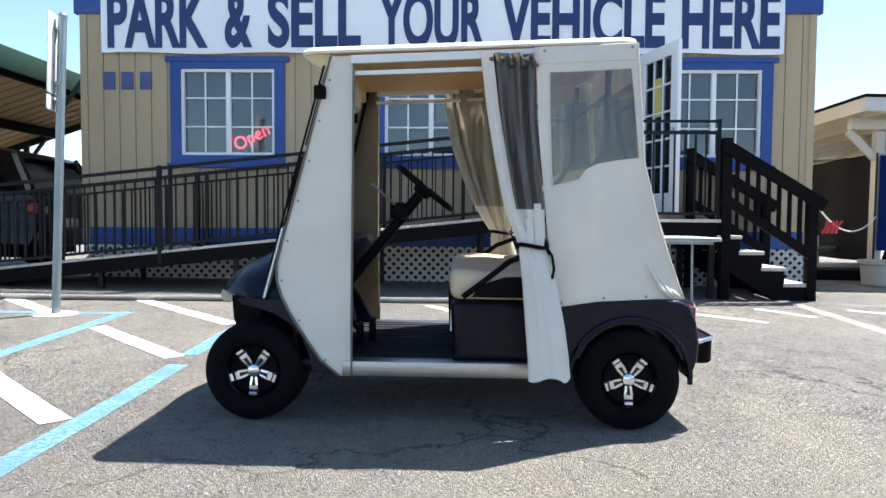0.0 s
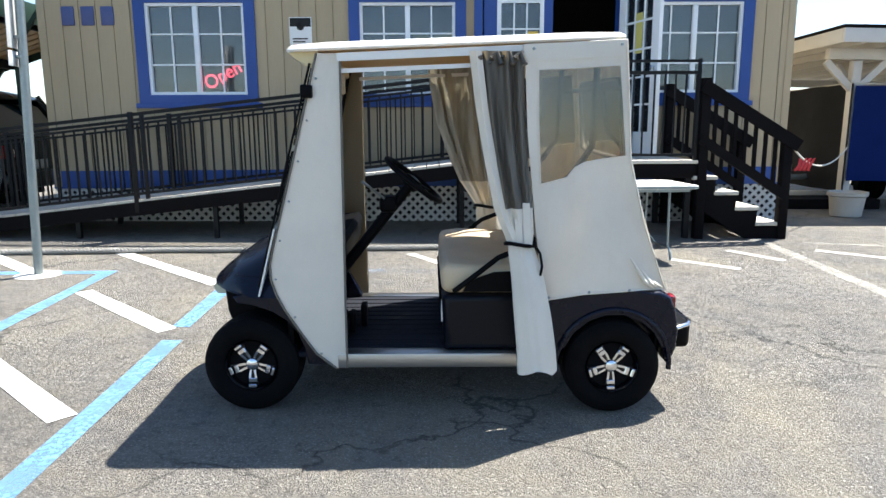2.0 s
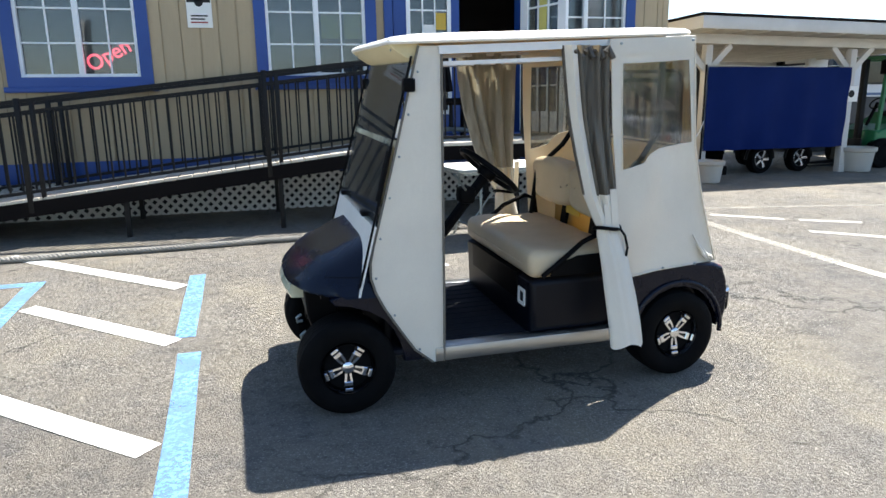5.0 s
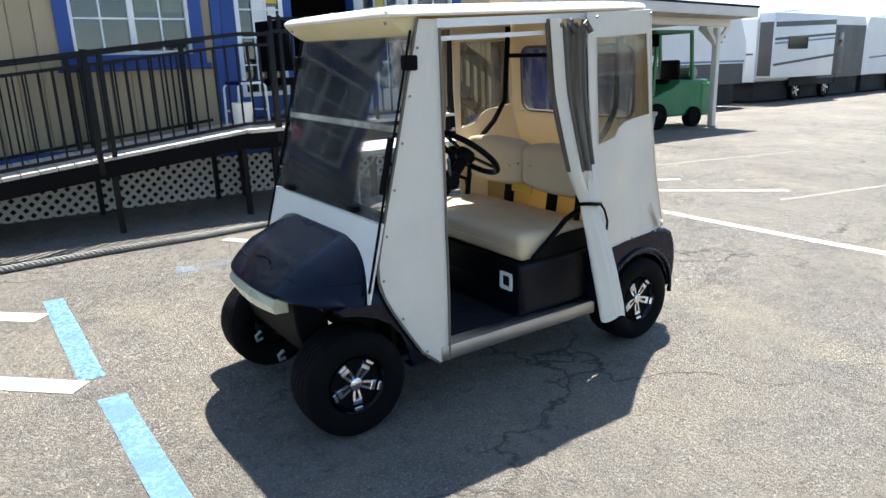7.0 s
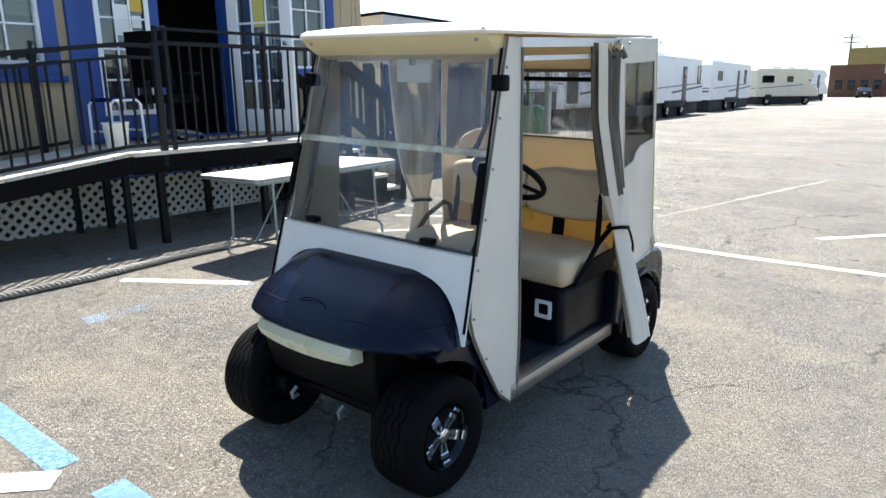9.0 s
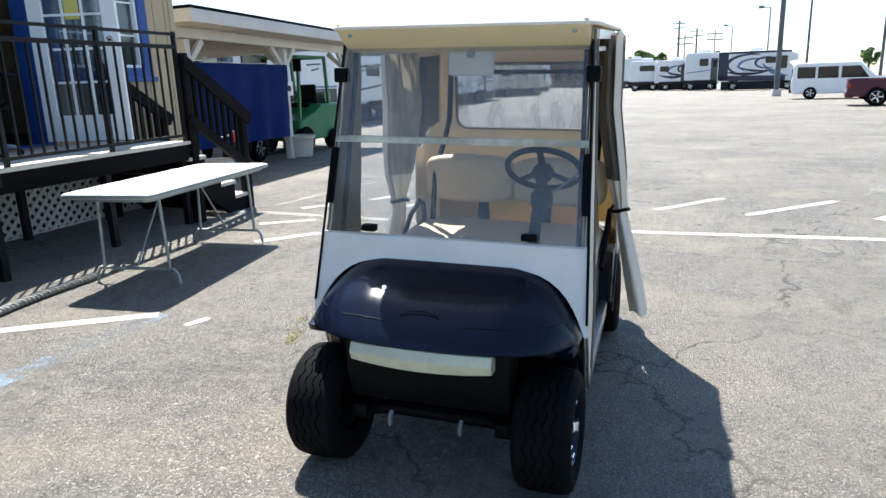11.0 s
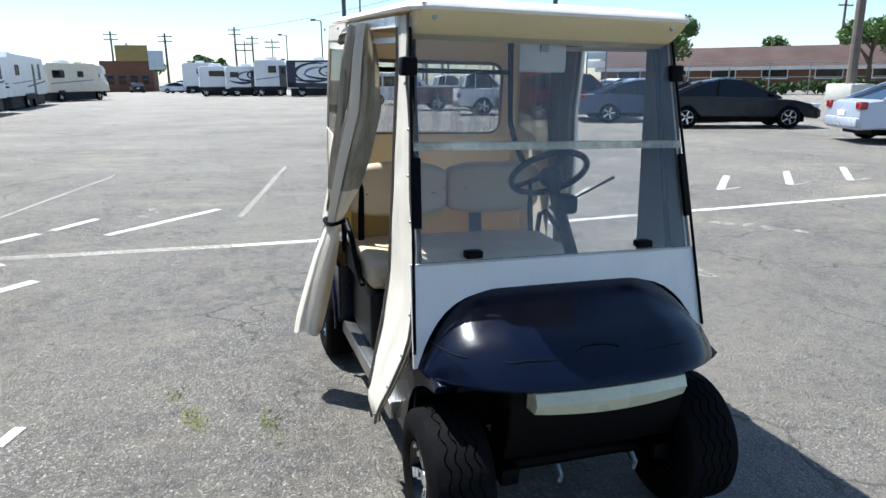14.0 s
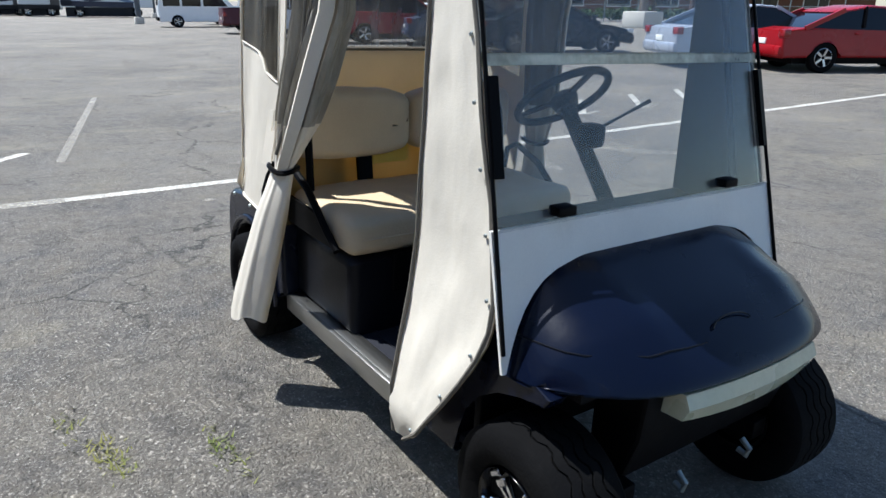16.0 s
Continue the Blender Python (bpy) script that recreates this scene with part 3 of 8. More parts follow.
def build_office():
    b = thing("office_building", "tan board-sided office building with royal blue trim", "building", at=OFFICE)
    y, x0, x1, top = WALL_Y, -4.75, 4.44, 4.05
    holes = [(-3.47, -2.28, 1.62, 2.70), (-0.89, 0.27, 1.62, 2.70), (2.62, 3.79, 1.62, 2.70), (0.55, 2.30, 0.86, 2.86)]
    # backing wall, split round the openings
    xs = sorted({x0, x1, *[h[0] for h in holes], *[h[1] for h in holes]})
    for a, c in zip(xs, xs[1:]):
        hs = [h for h in holes if h[0] <= a and c <= h[1]]
        cuts = [0.5] + [v for h in hs for v in (h[2], h[3])] + [top]
        for z0, z1 in zip(cuts[::2], cuts[1::2]):
            part("wall_section", box(a, c, y, y + 0.14, z0, z1), M["siding"], b, smooth=0)
    # siding boards with open grooves
    bw, x = 0.203, x0 + 0.09
    while x < x1 - 0.1:
        a, c = x + 0.006, min(x + bw - 0.006, x1 - 0.09)
        hs = [h for h in holes if h[0] - 0.05 < c and a < h[1] + 0.05]
        segs = [(0.70, top - 0.1)]
        for h in hs:
            segs = [s for z0, z1 in segs for s in ((z0, min(z1, h[2] - 0.05)), (max(z0, h[3] + 0.05), z1)) if s[1] - s[0] > 0.05]
        for z0, z1 in segs:
            part("siding_board", box(a, c, y - 0.016, y - 0.001, z0, z1), M["siding"], b, smooth=0)
        x += bw
    for a in (x0, x1 - 0.09):
        part("corner_board", box(a, a + 0.09, y - 0.028, y + 0.03, 0.5, top - 0.1, 0.004), M["siding"], b)
    part("roof_band", box(x0 - 0.06, x1 + 0.06, y - 0.05, y + 0.04, 3.38, 3.62, 0.006), M["blue_trim"], b, "royal blue fascia band")
    part("roof_edge", box(x0 - 0.2, x1 + 0.2, y - 0.055, y + 9.2, top - 0.1, top + 0.12, 0.01), M["blue_trim"], b, "flat roof with blue edge")
    part("base_band", box(x0 - 0.01, x1 + 0.01, y - 0.024, y + 0.03, 0.48, 0.70, 0.004), M["blue_trim"], b, "royal blue skirting band")
    for a in (x0, x1 - 0.14):
        part("side_wall", box(a, a + 0.14, y + 0.14, y + 9.0, 0.0, top - 0.1), M["siding"], b, smooth=0)
    part("rear_wall", box(x0, x1, y + 9.0, y + 9.14, 0.0, top - 0.1), M["siding"], b, smooth=0)
    # floor and partition are coloured dark for the shade of the unlit room
    part("interior_floor", box(x0 + 0.14, x1 - 0.14, y + 0.14, y + 9.0, 0.7, 0.84), M["room_shade"], b)
    part("interior_partition", box(x0 + 0.14, x1 - 0.14, y + 3.0, y + 3.1, 0.84, top - 0.1), M["room_shade"], b)
    window(b, *holes[0][:2], 1.62, 2.70)
    window(b, *holes[1][:2], 1.62, 2.70, cards=((-0.13, 2.20, 0.24, 0.30, "paper_yellow"), (0.13, 2.20, 0.22, 0.30, "paper_yellow")))
    window(b, *holes[2][:2], 1.62, 2.70)
    # lattice skirting: crossed slats in front of a dark sheet that stands for shade
    part("crawl_space_shade", box(x0 + 0.02, x1 - 0.02, y + 0.10, y + 0.13, -0.08, 0.5), M["room_shade"], b)
    sk = part("skirting_rail", box(x0, x1, y - 0.012, y + 0.02, -0.02, 0.03), M["lattice"], b, "white lattice skirting")
    bm1, bm2 = bmesh.new(), bmesh.new()
    step, h = 0.112, 0.46
    n = int((x1 - x0 + h) / step)
    for bmx, sgn, yy in ((bm1, 1, y - 0.004), (bm2, -1, y + 0.006)):
        for i in range(n + 1):
            xa = x0 - h * (sgn > 0) + i * step + (0 if sgn > 0 else 0)
            pa, pb = (xa, 0.02), (xa + h, 0.48)
            if sgn < 0:
                pa, pb = (xa + h, 0.02), (xa, 0.48)
                pa, pb = (pa[0] - h * 0, pa[1]), (pb[0], pb[1])
            lo, hi = (pa, pb) if pa[0] < pb[0] else (pb, pa)
            if hi[0] > x1:
                f = (x1 - lo[0]) / h
                hi = (x1, lo[1] + (hi[1] - lo[1]) * f)
            if lo[0] < x0:
                f = (x0 - lo[0]) / h
                lo = (x0, lo[1] + (hi[1] - lo[1]) * f)
            if hi[0] - lo[0] < 0.05:
                continue
            bar((lo[0], yy, lo[1]), (hi[0], yy, hi[1]), 0.008, 0.036, bm=bmx)
    tagged(part("lattice_slats", bm1, M["lattice"], b, smooth=0), kind="stuff")
    tagged(part("lattice_slats", bm2, M["lattice"], b, smooth=0), kind="stuff")
    # doorway: blue frame, closed leaf with a light, open dark half
    door = part("door_frame", ring_prism([(0.50, 0.86), (2.36, 0.86), (2.36, 2.95), (0.50, 2.95)], [(0.60, 0.88), (2.26, 0.88), (2.26, 2.86), (0.60, 2.86)], y - 0.05, y + 0.15), M["blue_trim"], b, "royal blue door frame")
    leaf = part("closed_leaf", ring_prism([(0.62, 0.89), (1.46, 0.89), (1.46, 2.85), (0.62, 2.85)], [(0.80, 1.15), (1.33, 1.15), (1.33, 2.72), (0.80, 2.72)], y + 0.0, y + 0.045), M["blue_trim"], b, "closed royal blue door with a glazed light")
    part("light_frame", ring_prism([(0.78, 1.13), (1.35, 1.13), (1.35, 2.74), (0.78, 2.74)], [(0.83, 1.18), (1.30, 1.18), (1.30, 2.69), (0.83, 2.69)], y - 0.012, y + 0.0), M["white_trim"], leaf)
    for r in range(1, 5):
        z = 1.18 + 1.51 * r / 5
        part("muntin", box(0.83, 1.30, y - 0.004, y + 0.008, z - 0.009, z + 0.009), M["white_trim"], leaf)
    for c in (1, 2):
        x = 0.83 + 0.47 * c / 3
        part("muntin", box(x - 0.009, x + 0.009, y - 0.006, y + 0.006, 1.18, 2.69), M["white_trim"], leaf)
    part("pane", box(0.82, 1.31, y + 0.02, y + 0.026, 1.17, 2.70), M["window_glass"], leaf).visible_shadow = False
    for a, c, z0, z1, m in ((1.16, 1.29, 2.16, 2.36, "yellow_card"), (0.98, 1.14, 1.92, 2.22, "paper"), (1.17, 1.27, 2.0, 2.12, "paper")):
        part("notice", box(a, c, y + 0.012, y + 0.015, z0, z1), M[m], leaf, "small notice taped to the door glass")
    return b


M["blind"] = paint("grey_window_blind", srgb("6f7472"), rough=0.8, vary=0.08)
build_office()


def build_open_door():
    d = thing("door_1", "white glazed door standing wide open over the landing", "door", kind="structure", at=OFFICE @ pose(2.28, WALL_Y - 0.05, 0, 0, 0, -75))
    w, z0, z1 = 0.86, 0.90, 2.86
    leaf = part("door_leaf", ring_prism([(0, z0), (w, z0), (w, z1), (0, z1)], [(0.14, z0 + 0.25), (w - 0.14, z0 + 0.25), (w - 0.14, z1 - 0.14), (0.14, z1 - 0.14)], -0.022, 0.022), M["white_trim"], d)
    za, zb = z0 + 0.25, z1 - 0.14
    for r in range(1, 5):
        z = za + (zb - za) * r / 5
        part("muntin", box(0.14, w - 0.14, -0.012, 0.012, z - 0.011, z + 0.011), M["white_trim"], leaf)
    for c in (1, 2):
        x = 0.14 + (w - 0.28) * c / 3
        part("muntin", box(x - 0.011, x + 0.011, -0.010, 0.010, za, zb), M["white_trim"], leaf)
    part("pane", box(0.13, w - 0.13, -0.003, 0.003, za - 0.01, zb + 0.01), M["window_glass"], leaf).visible_shadow = False
    part("notice", box(0.36, 0.50, -0.010, -0.006, 2.05, 2.50), M["paper_yellow"], leaf, "yellow paper notice on the glass")
    k = part("door_handle", lathe([(0.0, -0.07), (0.025, -0.068), (0.03, -0.055), (0.015, -0.04), (0.012, -0.02), (0.028, -0.022)], 14), M["chrome"], leaf, "round chrome knob")
    k.location = (w - 0.07, 0, 1.86)


build_open_door()


def build_banner():
    """PARK & SELL YOUR VEHICLE HERE on the front wall."""
    y = WALL_Y - 0.07
    s = thing("banner_sign", "long white vinyl banner lettered in navy capitals", "sign", at=OFFICE)
    rows = []
    for j in range(7):
        z = 2.885 + (3.74 - 2.885) * j / 6
        rows.append([Vector((-4.45 + 8.47 * i / 60, y - 0.006 * noise.noise(Vector((i * 0.33, j * 0.7, 0))), z + (0.012 * math.sin(i * 0.52) if j in (0, 6) else 0))) for i in range(61)])
    part("sheet", grid(rows, thick=0.004), M["banner"], s)
    for word, xa, xb in (("PARK", -4.366, -3.099), ("&", -2.888, -2.543), ("SELL", -2.347, -1.186), ("YOUR", -0.975, 0.348), ("VEHICLE", 0.552, 2.564), ("HERE", 2.768, 3.964)):
        part("lettering", fit_text(text_mesh(word, 0.5, 0.001, 0.035), xa, xb, 2.945, 3.66, y - 0.012), M["banner_ink"], s, "navy blue bold capitals", smooth=0)
    for x in (-4.40, -1.5, 1.2, 3.97):
        g = part("grommet", lathe([(0.008, 0), (0.018, 0), (0.018, 0.004), (0.008, 0.004)], 12), M["chrome"], s)
        g.location = (x, y - 0.012, 2.92)


def build_wall_signs():
    # house number 222, each digit simplified to a plain bar
    n = thing("house_number", "house number 222 reduced to three slate blue bars on tan siding", "sign", at=OFFICE)
    for i in range(3):
        x = -4.46 + i * 0.235
        part("number_bar", box(x, x + 0.155, WALL_Y - 0.034, WALL_Y - 0.016, 2.44, 2.66, 0.01), M["number_paint"], n)
    p = thing("wall_notice", "small white notice with black header screwed to the wall", "sign", at=OFFICE)
    y = WALL_Y - 0.03
    part("board", box(-1.74, -1.47, y, y + 0.012, 2.15, 2.53, 0.003), M["paper"], p)
    part("header_bar", box(-1.73, -1.48, y - 0.004, y, 2.42, 2.52), M["ink"], p)
    part("emblem", lathe([(0.0, -0.004), (0.045, -0.004), (0.045, 0)], 20), M["ink"], p).location = (-1.605, y, 2.42)
    for k in range(3):
        part("text_bar", box(-1.70, -1.52 - 0.03 * (k % 2), y - 0.003, y, 2.20 + 0.035 * k, 2.215 + 0.035 * k), M["ink_red" if k == 0 else "ink"], p)
    o = thing("neon_sign", "red neon sign glowing behind the window glass", "sign", at=OFFICE)
    back = [(0.26 * math.cos(t) * 0.9, 0.20 * math.sin(t)) for t in (2 * math.pi * k / 24 for k in range(24))]
    bp = part("backing", prism(back, -0.004, 0.004), M["ink"], o, "black oval backing board")
    bp.matrix_basis = pose(-2.60, WALL_Y + 0.085, 1.85, 0, -28, 0)
    bm = fit_text(text_mesh("Open", 0.3, 0.0, 0.008), -0.24, 0.24, -0.12, 0.10, -0.012)
    t = part("tube_lettering", bm, M["neon"], o, "glowing red script", smooth=0)
    t.matrix_basis = pose(-2.60, WALL_Y + 0.085, 1.85, 0, -28, 0)


build_banner()
build_wall_signs()
RAMP_Y0, RAMP_Y1, LAND_X, LAND_Z, SLOPE = 4.05, 5.15, 0.35, 0.85, 0.108


def ramp_z(x):
    return LAND_Z + min(0.0, x - LAND_X) * SLOPE


def build_ramp():
    r = thing("wheelchair_ramp", "dark timber wheelchair ramp with pale deck and black railings", "ramp", at=OFFICE)
    x_end = -6.9
    for y in (RAMP_Y0, RAMP_Y1):
        part("side_beam", bar((x_end, y, ramp_z(x_end) - 0.10), (LAND_X, y, LAND_Z - 0.10), 0.045, 0.145), M["dark_wood"], r)
    for x in (-5.4, -3.9, -2.4, -0.9, 0.3):
        for y in (RAMP_Y0 + 0.05, RAMP_Y1 - 0.05):
            part("leg", box(x - 0.024, x + 0.024, y - 0.024, y + 0.024, -0.1, ramp_z(x) - 0.03), M["black_metal"], r)
    me = finish("deck_board", box(-0.066, 0.066, RAMP_Y0 - 0.02, RAMP_Y1 + 0.01, -0.03, 0.0, 0.004, 1), M["deck"], 0)
    x = x_end
    while x < LAND_X - 0.07:
        ob = new("deck_board", me)
        ob.parent = r
        ob.matrix_basis = pose(x + 0.07, 0, ramp_z(x + 0.07), 0, -math.degrees(math.atan(SLOPE)), 0)
        x += 0.139
    # railings: top rail, second rail, bottom rail, balusters and posts
    bal = finish("baluster", box(-0.008, 0.008, -0.008, 0.008, 0.06, 0.80), M["black_metal"], 0)
    for y, x1 in ((RAMP_Y0 + 0.0, 0.66), (RAMP_Y1 - 0.02, 0.1)):
        for dz, hh in ((0.90, 0.035), (0.80, 0.025), (0.06, 0.03)):
            part("rail", bar((x_end, y, ramp_z(x_end) + dz), (LAND_X, y, ramp_z(LAND_X) + dz), 0.035, hh), M["black_metal"], r)
            if x1 > LAND_X:
                part("rail", bar((LAND_X, y, LAND_Z + dz), (x1, y, LAND_Z + dz), 0.035, hh), M["black_metal"], r)
        x = x_end + 0.05
        while x < x1:
            ob = new("baluster", bal)
            ob.parent = r
            ob.location = (x, y, ramp_z(x))
            x += 0.112
        for xp in (-5.2, -3.22, -1.0, x1):
            part("post", box(xp - 0.024, xp + 0.024, y - 0.024, y + 0.024, ramp_z(xp) - 0.14, ramp_z(xp) + 0.93, 0.004), M["black_metal"], r)
            if xp < 0:
                part("post", box(xp + 0.10, xp + 0.14, y - 0.02, y + 0.02, ramp_z(xp) - 0.10, ramp_z(xp) + 0.90, 0.004), M["black_metal"], r)


def build_landing():
    d = thing("entrance_landing", "raised timber landing with pale deck boards and black steel rail", "landing", at=OFFICE)
    x0, x1, y0, y1 = LAND_X, 2.84, RAMP_Y0, WALL_Y - 0.06
    part("front_beam", box(x0, x1, y0 - 0.022, y0 + 0.022, LAND_Z - 0.19, LAND_Z - 0.035, 0.004), M["dark_wood"], d)
    part("end_beam", box(x1 - 0.04, x1, y0 + 0.022, y1, LAND_Z - 0.19, LAND_Z - 0.035, 0.004), M["dark_wood"], d)
    me = finish("deck_board", box(x0 + 0.01, x1 + 0.02, -0.066, 0.066, -0.034, 0, 0.004, 1), M["deck"], 0)
    y = y0 + 0.03
    while y < y1 - 0.05:
        ob = new("deck_board", me)
        ob.parent, ob.location = d, (0, y, LAND_Z)
        y += 0.139
    for x in (0.62, 1.75, 2.78):
        for y in (y0 + 0.05, y1 - 0.1):
            part("leg", box(x - 0.03, x + 0.03, y - 0.03, y + 0.03, -0.15, LAND_Z - 0.035), M["black_metal"], d)
    for z, hh in ((1.895, 0.026), (1.775, 0.036), (LAND_Z + 0.06, 0.028)):
        part("rail", bar((0.70, y0, z), (x1, y0, z), 0.035, hh), M["black_metal"], d)
    bal = finish("baluster", box(-0.008, 0.008, -0.008, 0.008, LAND_Z + 0.06, 1.76), M["black_metal"], 0)
    x = 0.78
    while x < x1 - 0.03:
        ob = new("baluster", bal)
        ob.parent, ob.location = d, (x, y0, 0)
        x += 0.112
    for x in (0.68, 0.77, 1.82, x1 - 0.02):
        part("post", box(x - 0.018, x + 0.018, y0 - 0.018, y0 + 0.018, LAND_Z - 0.15, 1.92, 0.004), M["black_metal"], d)


def build_stairs():
    s = thing("entrance_stairs", "dark-stained timber stairs with heavy handrails and pale treads", "stairs", at=OFFICE)
    y0, y1 = RAMP_Y0, WALL_Y - 0.15
    noses = [(3.08, 0.68), (3.32, 0.51), (3.56, 0.34), (3.80, 0.17)]
    for x, z in noses:
        part("tread", box(x - 0.27, x, y0 - 0.035, y1 + 0.03, z - 0.04, z, 0.006), M["deck"], s, "weathered pale tread")
        part("riser", box(x - 0.26, x - 0.24, y0 + 0.03, y1 - 0.03, z - 0.17, z - 0.04), M["dark_wood"], s)
    for y in (y0, y1):
        part("stringer", prism([(2.84, 0.80), (2.86, 0.80), (2.86, 0.64), (3.06, 0.64), (3.06, 0.47), (3.30, 0.47), (3.30, 0.30), (3.54, 0.30), (3.54, 0.13), (3.79, 0.13), (3.79, -0.1), (3.55, -0.1), (2.84, 0.36)], y - 0.025, y + 0.025), M["dark_wood"], s)
        for x, zt in ((2.90, 1.72), (3.82, 1.12)):
            part("newel_post", box(x - 0.05, x + 0.05, y - 0.05, y + 0.05, -0.12, zt, 0.008), M["dark_wood"], s)
        part("handrail", bar((2.86, y - 0.05, 1.64), (3.93, y - 0.05, 1.00), 0.045, 0.13), M["dark_wood"], s)
        part("lower_rail", bar((2.86, y - 0.05, 1.08), (3.82, y - 0.05, 0.46), 0.04, 0.10), M["dark_wood"], s)
        for k in range(7):
            x = 3.01 + k * 0.112
            zz = 1.64 - (x - 2.86) * 0.598
            part("baluster", box(x - 0.018, x + 0.018, y - 0.045, y - 0.012, zz - 0.58, zz), M["dark_wood"], s)


build_ramp()
build_landing()
build_stairs()


def build_folding_table():
    t = thing("folding_table", "long white folding table with grey steel legs", "table", at=pose(1.54, 2.96, ground_z(1.54, 2.96), 0, 0, 5.8))
    L, W, h = 1.83, 0.72, 0.705
    part("tabletop", prism(rounded(-L / 2, L / 2, -W / 2, W / 2, 0.07), h - 0.03, h, "z", 0.005), M["table_top"], t)
    part("edge_band", ring_prism(rounded(-L / 2 - 0.003, L / 2 + 0.003, -W / 2 - 0.003, W / 2 + 0.003, 0.07), rounded(-L / 2, L / 2, -W / 2, W / 2, 0.07), h - 0.027, h - 0.006, "z"), M["galvanised"], t)
    part("under_frame", ring_prism(rounded(-L / 2 + 0.06, L / 2 - 0.06, -W / 2 + 0.05, W / 2 - 0.05, 0.05), rounded(-L / 2 + 0.085, L / 2 - 0.085, -W / 2 + 0.075, W / 2 - 0.075, 0.04), h - 0.06, h - 0.03, "z"), M["galvanised"], t)
    for sx in (-1, 1):
        x = sx * (L / 2 - 0.25)
        for y in (-0.27, 0.27):
            part("leg", tube([(x, y * 0.92, h - 0.05), (x, y, 0.12)], 0.012), M["galvanised"], t)
        part("foot_bar", tube([(x, -0.34, 0.012), (x, -0.33, 0.08), (x, -0.30, 0.12), (x, 0.30, 0.12), (x, 0.33, 0.08), (x, 0.34, 0.012)], 0.012), M["galvanised"], t)
        part("brace", tube([(x, 0.0, 0.12), (x - sx * 0.42, 0, h - 0.05)], 0.008), M["galvanised"], t)


build_folding_table()


# ---- golf cart (front towards -x) ----
def make_wheel(parent, x, y, flip, steer=0.0, zig=True):
    """One wheel: tyre with zig-zag grooves, black rim, five bright spokes, hub cap. Outer face towards -y."""
    R, w = 0.222, 0.205
    prof = [(0.112, w * 0.30), (0.125, w * 0.42), (0.150, w * 0.49), (0.180, w * 0.50), (0.205, w * 0.46), (0.2165, w * 0.40)]
    groove = set()
    for g in (0.22, 0.075, -0.075, -0.22):
        for da, dr in ((0.014, 0.0), (0.012, 0.008), (-0.012, 0.008), (-0.014, 0.0)):
            crown = 0.004 * (g / 0.4) ** 2
            if dr:
                groove.add(len(prof))
            prof.append((R - crown - dr, w * (g + da)))
    prof += [(0.2165, -w * 0.40), (0.205, -w * 0.46), (0.180, -w * 0.50), (0.150, -w * 0.49), (0.125, -w * 0.42), (0.112, -w * 0.30)]
    def wob(i, k):
        return 0.006 * (1 if (k // 2) % 2 else -1) if zig and 6 <= i < 22 else 0.0
    tyre = part("wheel", lathe(prof, 72, "y", wobble=wob), M["rubber"], parent, "black low-profile tyre on a black and chrome rim")
    tyre.matrix_basis = CART.inverted() @ pose(x, y + 0.03, R + ground_z(x, y), 0, 0, (180 if flip else 0) + steer)
    rim = part("rim", lathe([(0.0, -0.030), (0.055, -0.030), (0.085, -0.022), (0.098, -0.040), (0.108, -0.072), (0.118, -0.090), (0.121, -0.084), (0.115, -0.06), (0.113, 0.06), (0.117, 0.085), (0.108, 0.085), (0.100, 0.0), (0.0, 0.0)], 40), M["rim_black"], tyre, "gloss black rim")
    for k in range(5):
        a = radians(126 + 72 * k)
        spoke = bmesh.new()
        # two slim legs that end in a split chrome pad
        for s in (-1, 1):
            bar((0.030, -0.064, s * 0.009), (0.072, -0.070, s * 0.0150), 0.012, 0.010, bm=spoke)
        box(0.066, 0.087, -0.080, -0.062, -0.020, 0.020, 0.003, 1, bm=spoke)
        box(0.094, 0.110, -0.088, -0.070, -0.019, 0.019, 0.003, 1, bm=spoke)
        ob = part("spoke", spoke, M["chrome"], tyre, "polished chrome spoke")
        ob.matrix_basis = Matrix.Rotation(-a, 4, "Y")
        ins = part("spoke_body", prism([(0.02, -0.016), (0.112, -0.024), (0.112, 0.024), (0.02, 0.016)], -0.066, -0.03), M["rim_black"], tyre)
        ins.matrix_basis = Matrix.Rotation(-a, 4, "Y")
    part("hub_cap", lathe([(0.0, -0.082), (0.016, -0.081), (0.026, -0.076), (0.031, -0.062), (0.031, -0.03)], 24), M["chrome"], tyre, "chrome hub cap")
    return tyre


LEAN = 1.6
CART = pose(0, 0.02, 0) @ Matrix.Translation((0, -0.5, 0.22)) @ pose(0, 0, 0, LEAN, 0, 0) @ Matrix.Translation((0, 0.5, -0.22))


def ws_x(z):
    """Where the windshield plane stands at a height."""
    return -0.745 + (z - 0.68) * 0.262


def ws_w(z):
    """Half the windshield's width at a height."""
    return 0.520 - 0.050 * (z - 0.66)


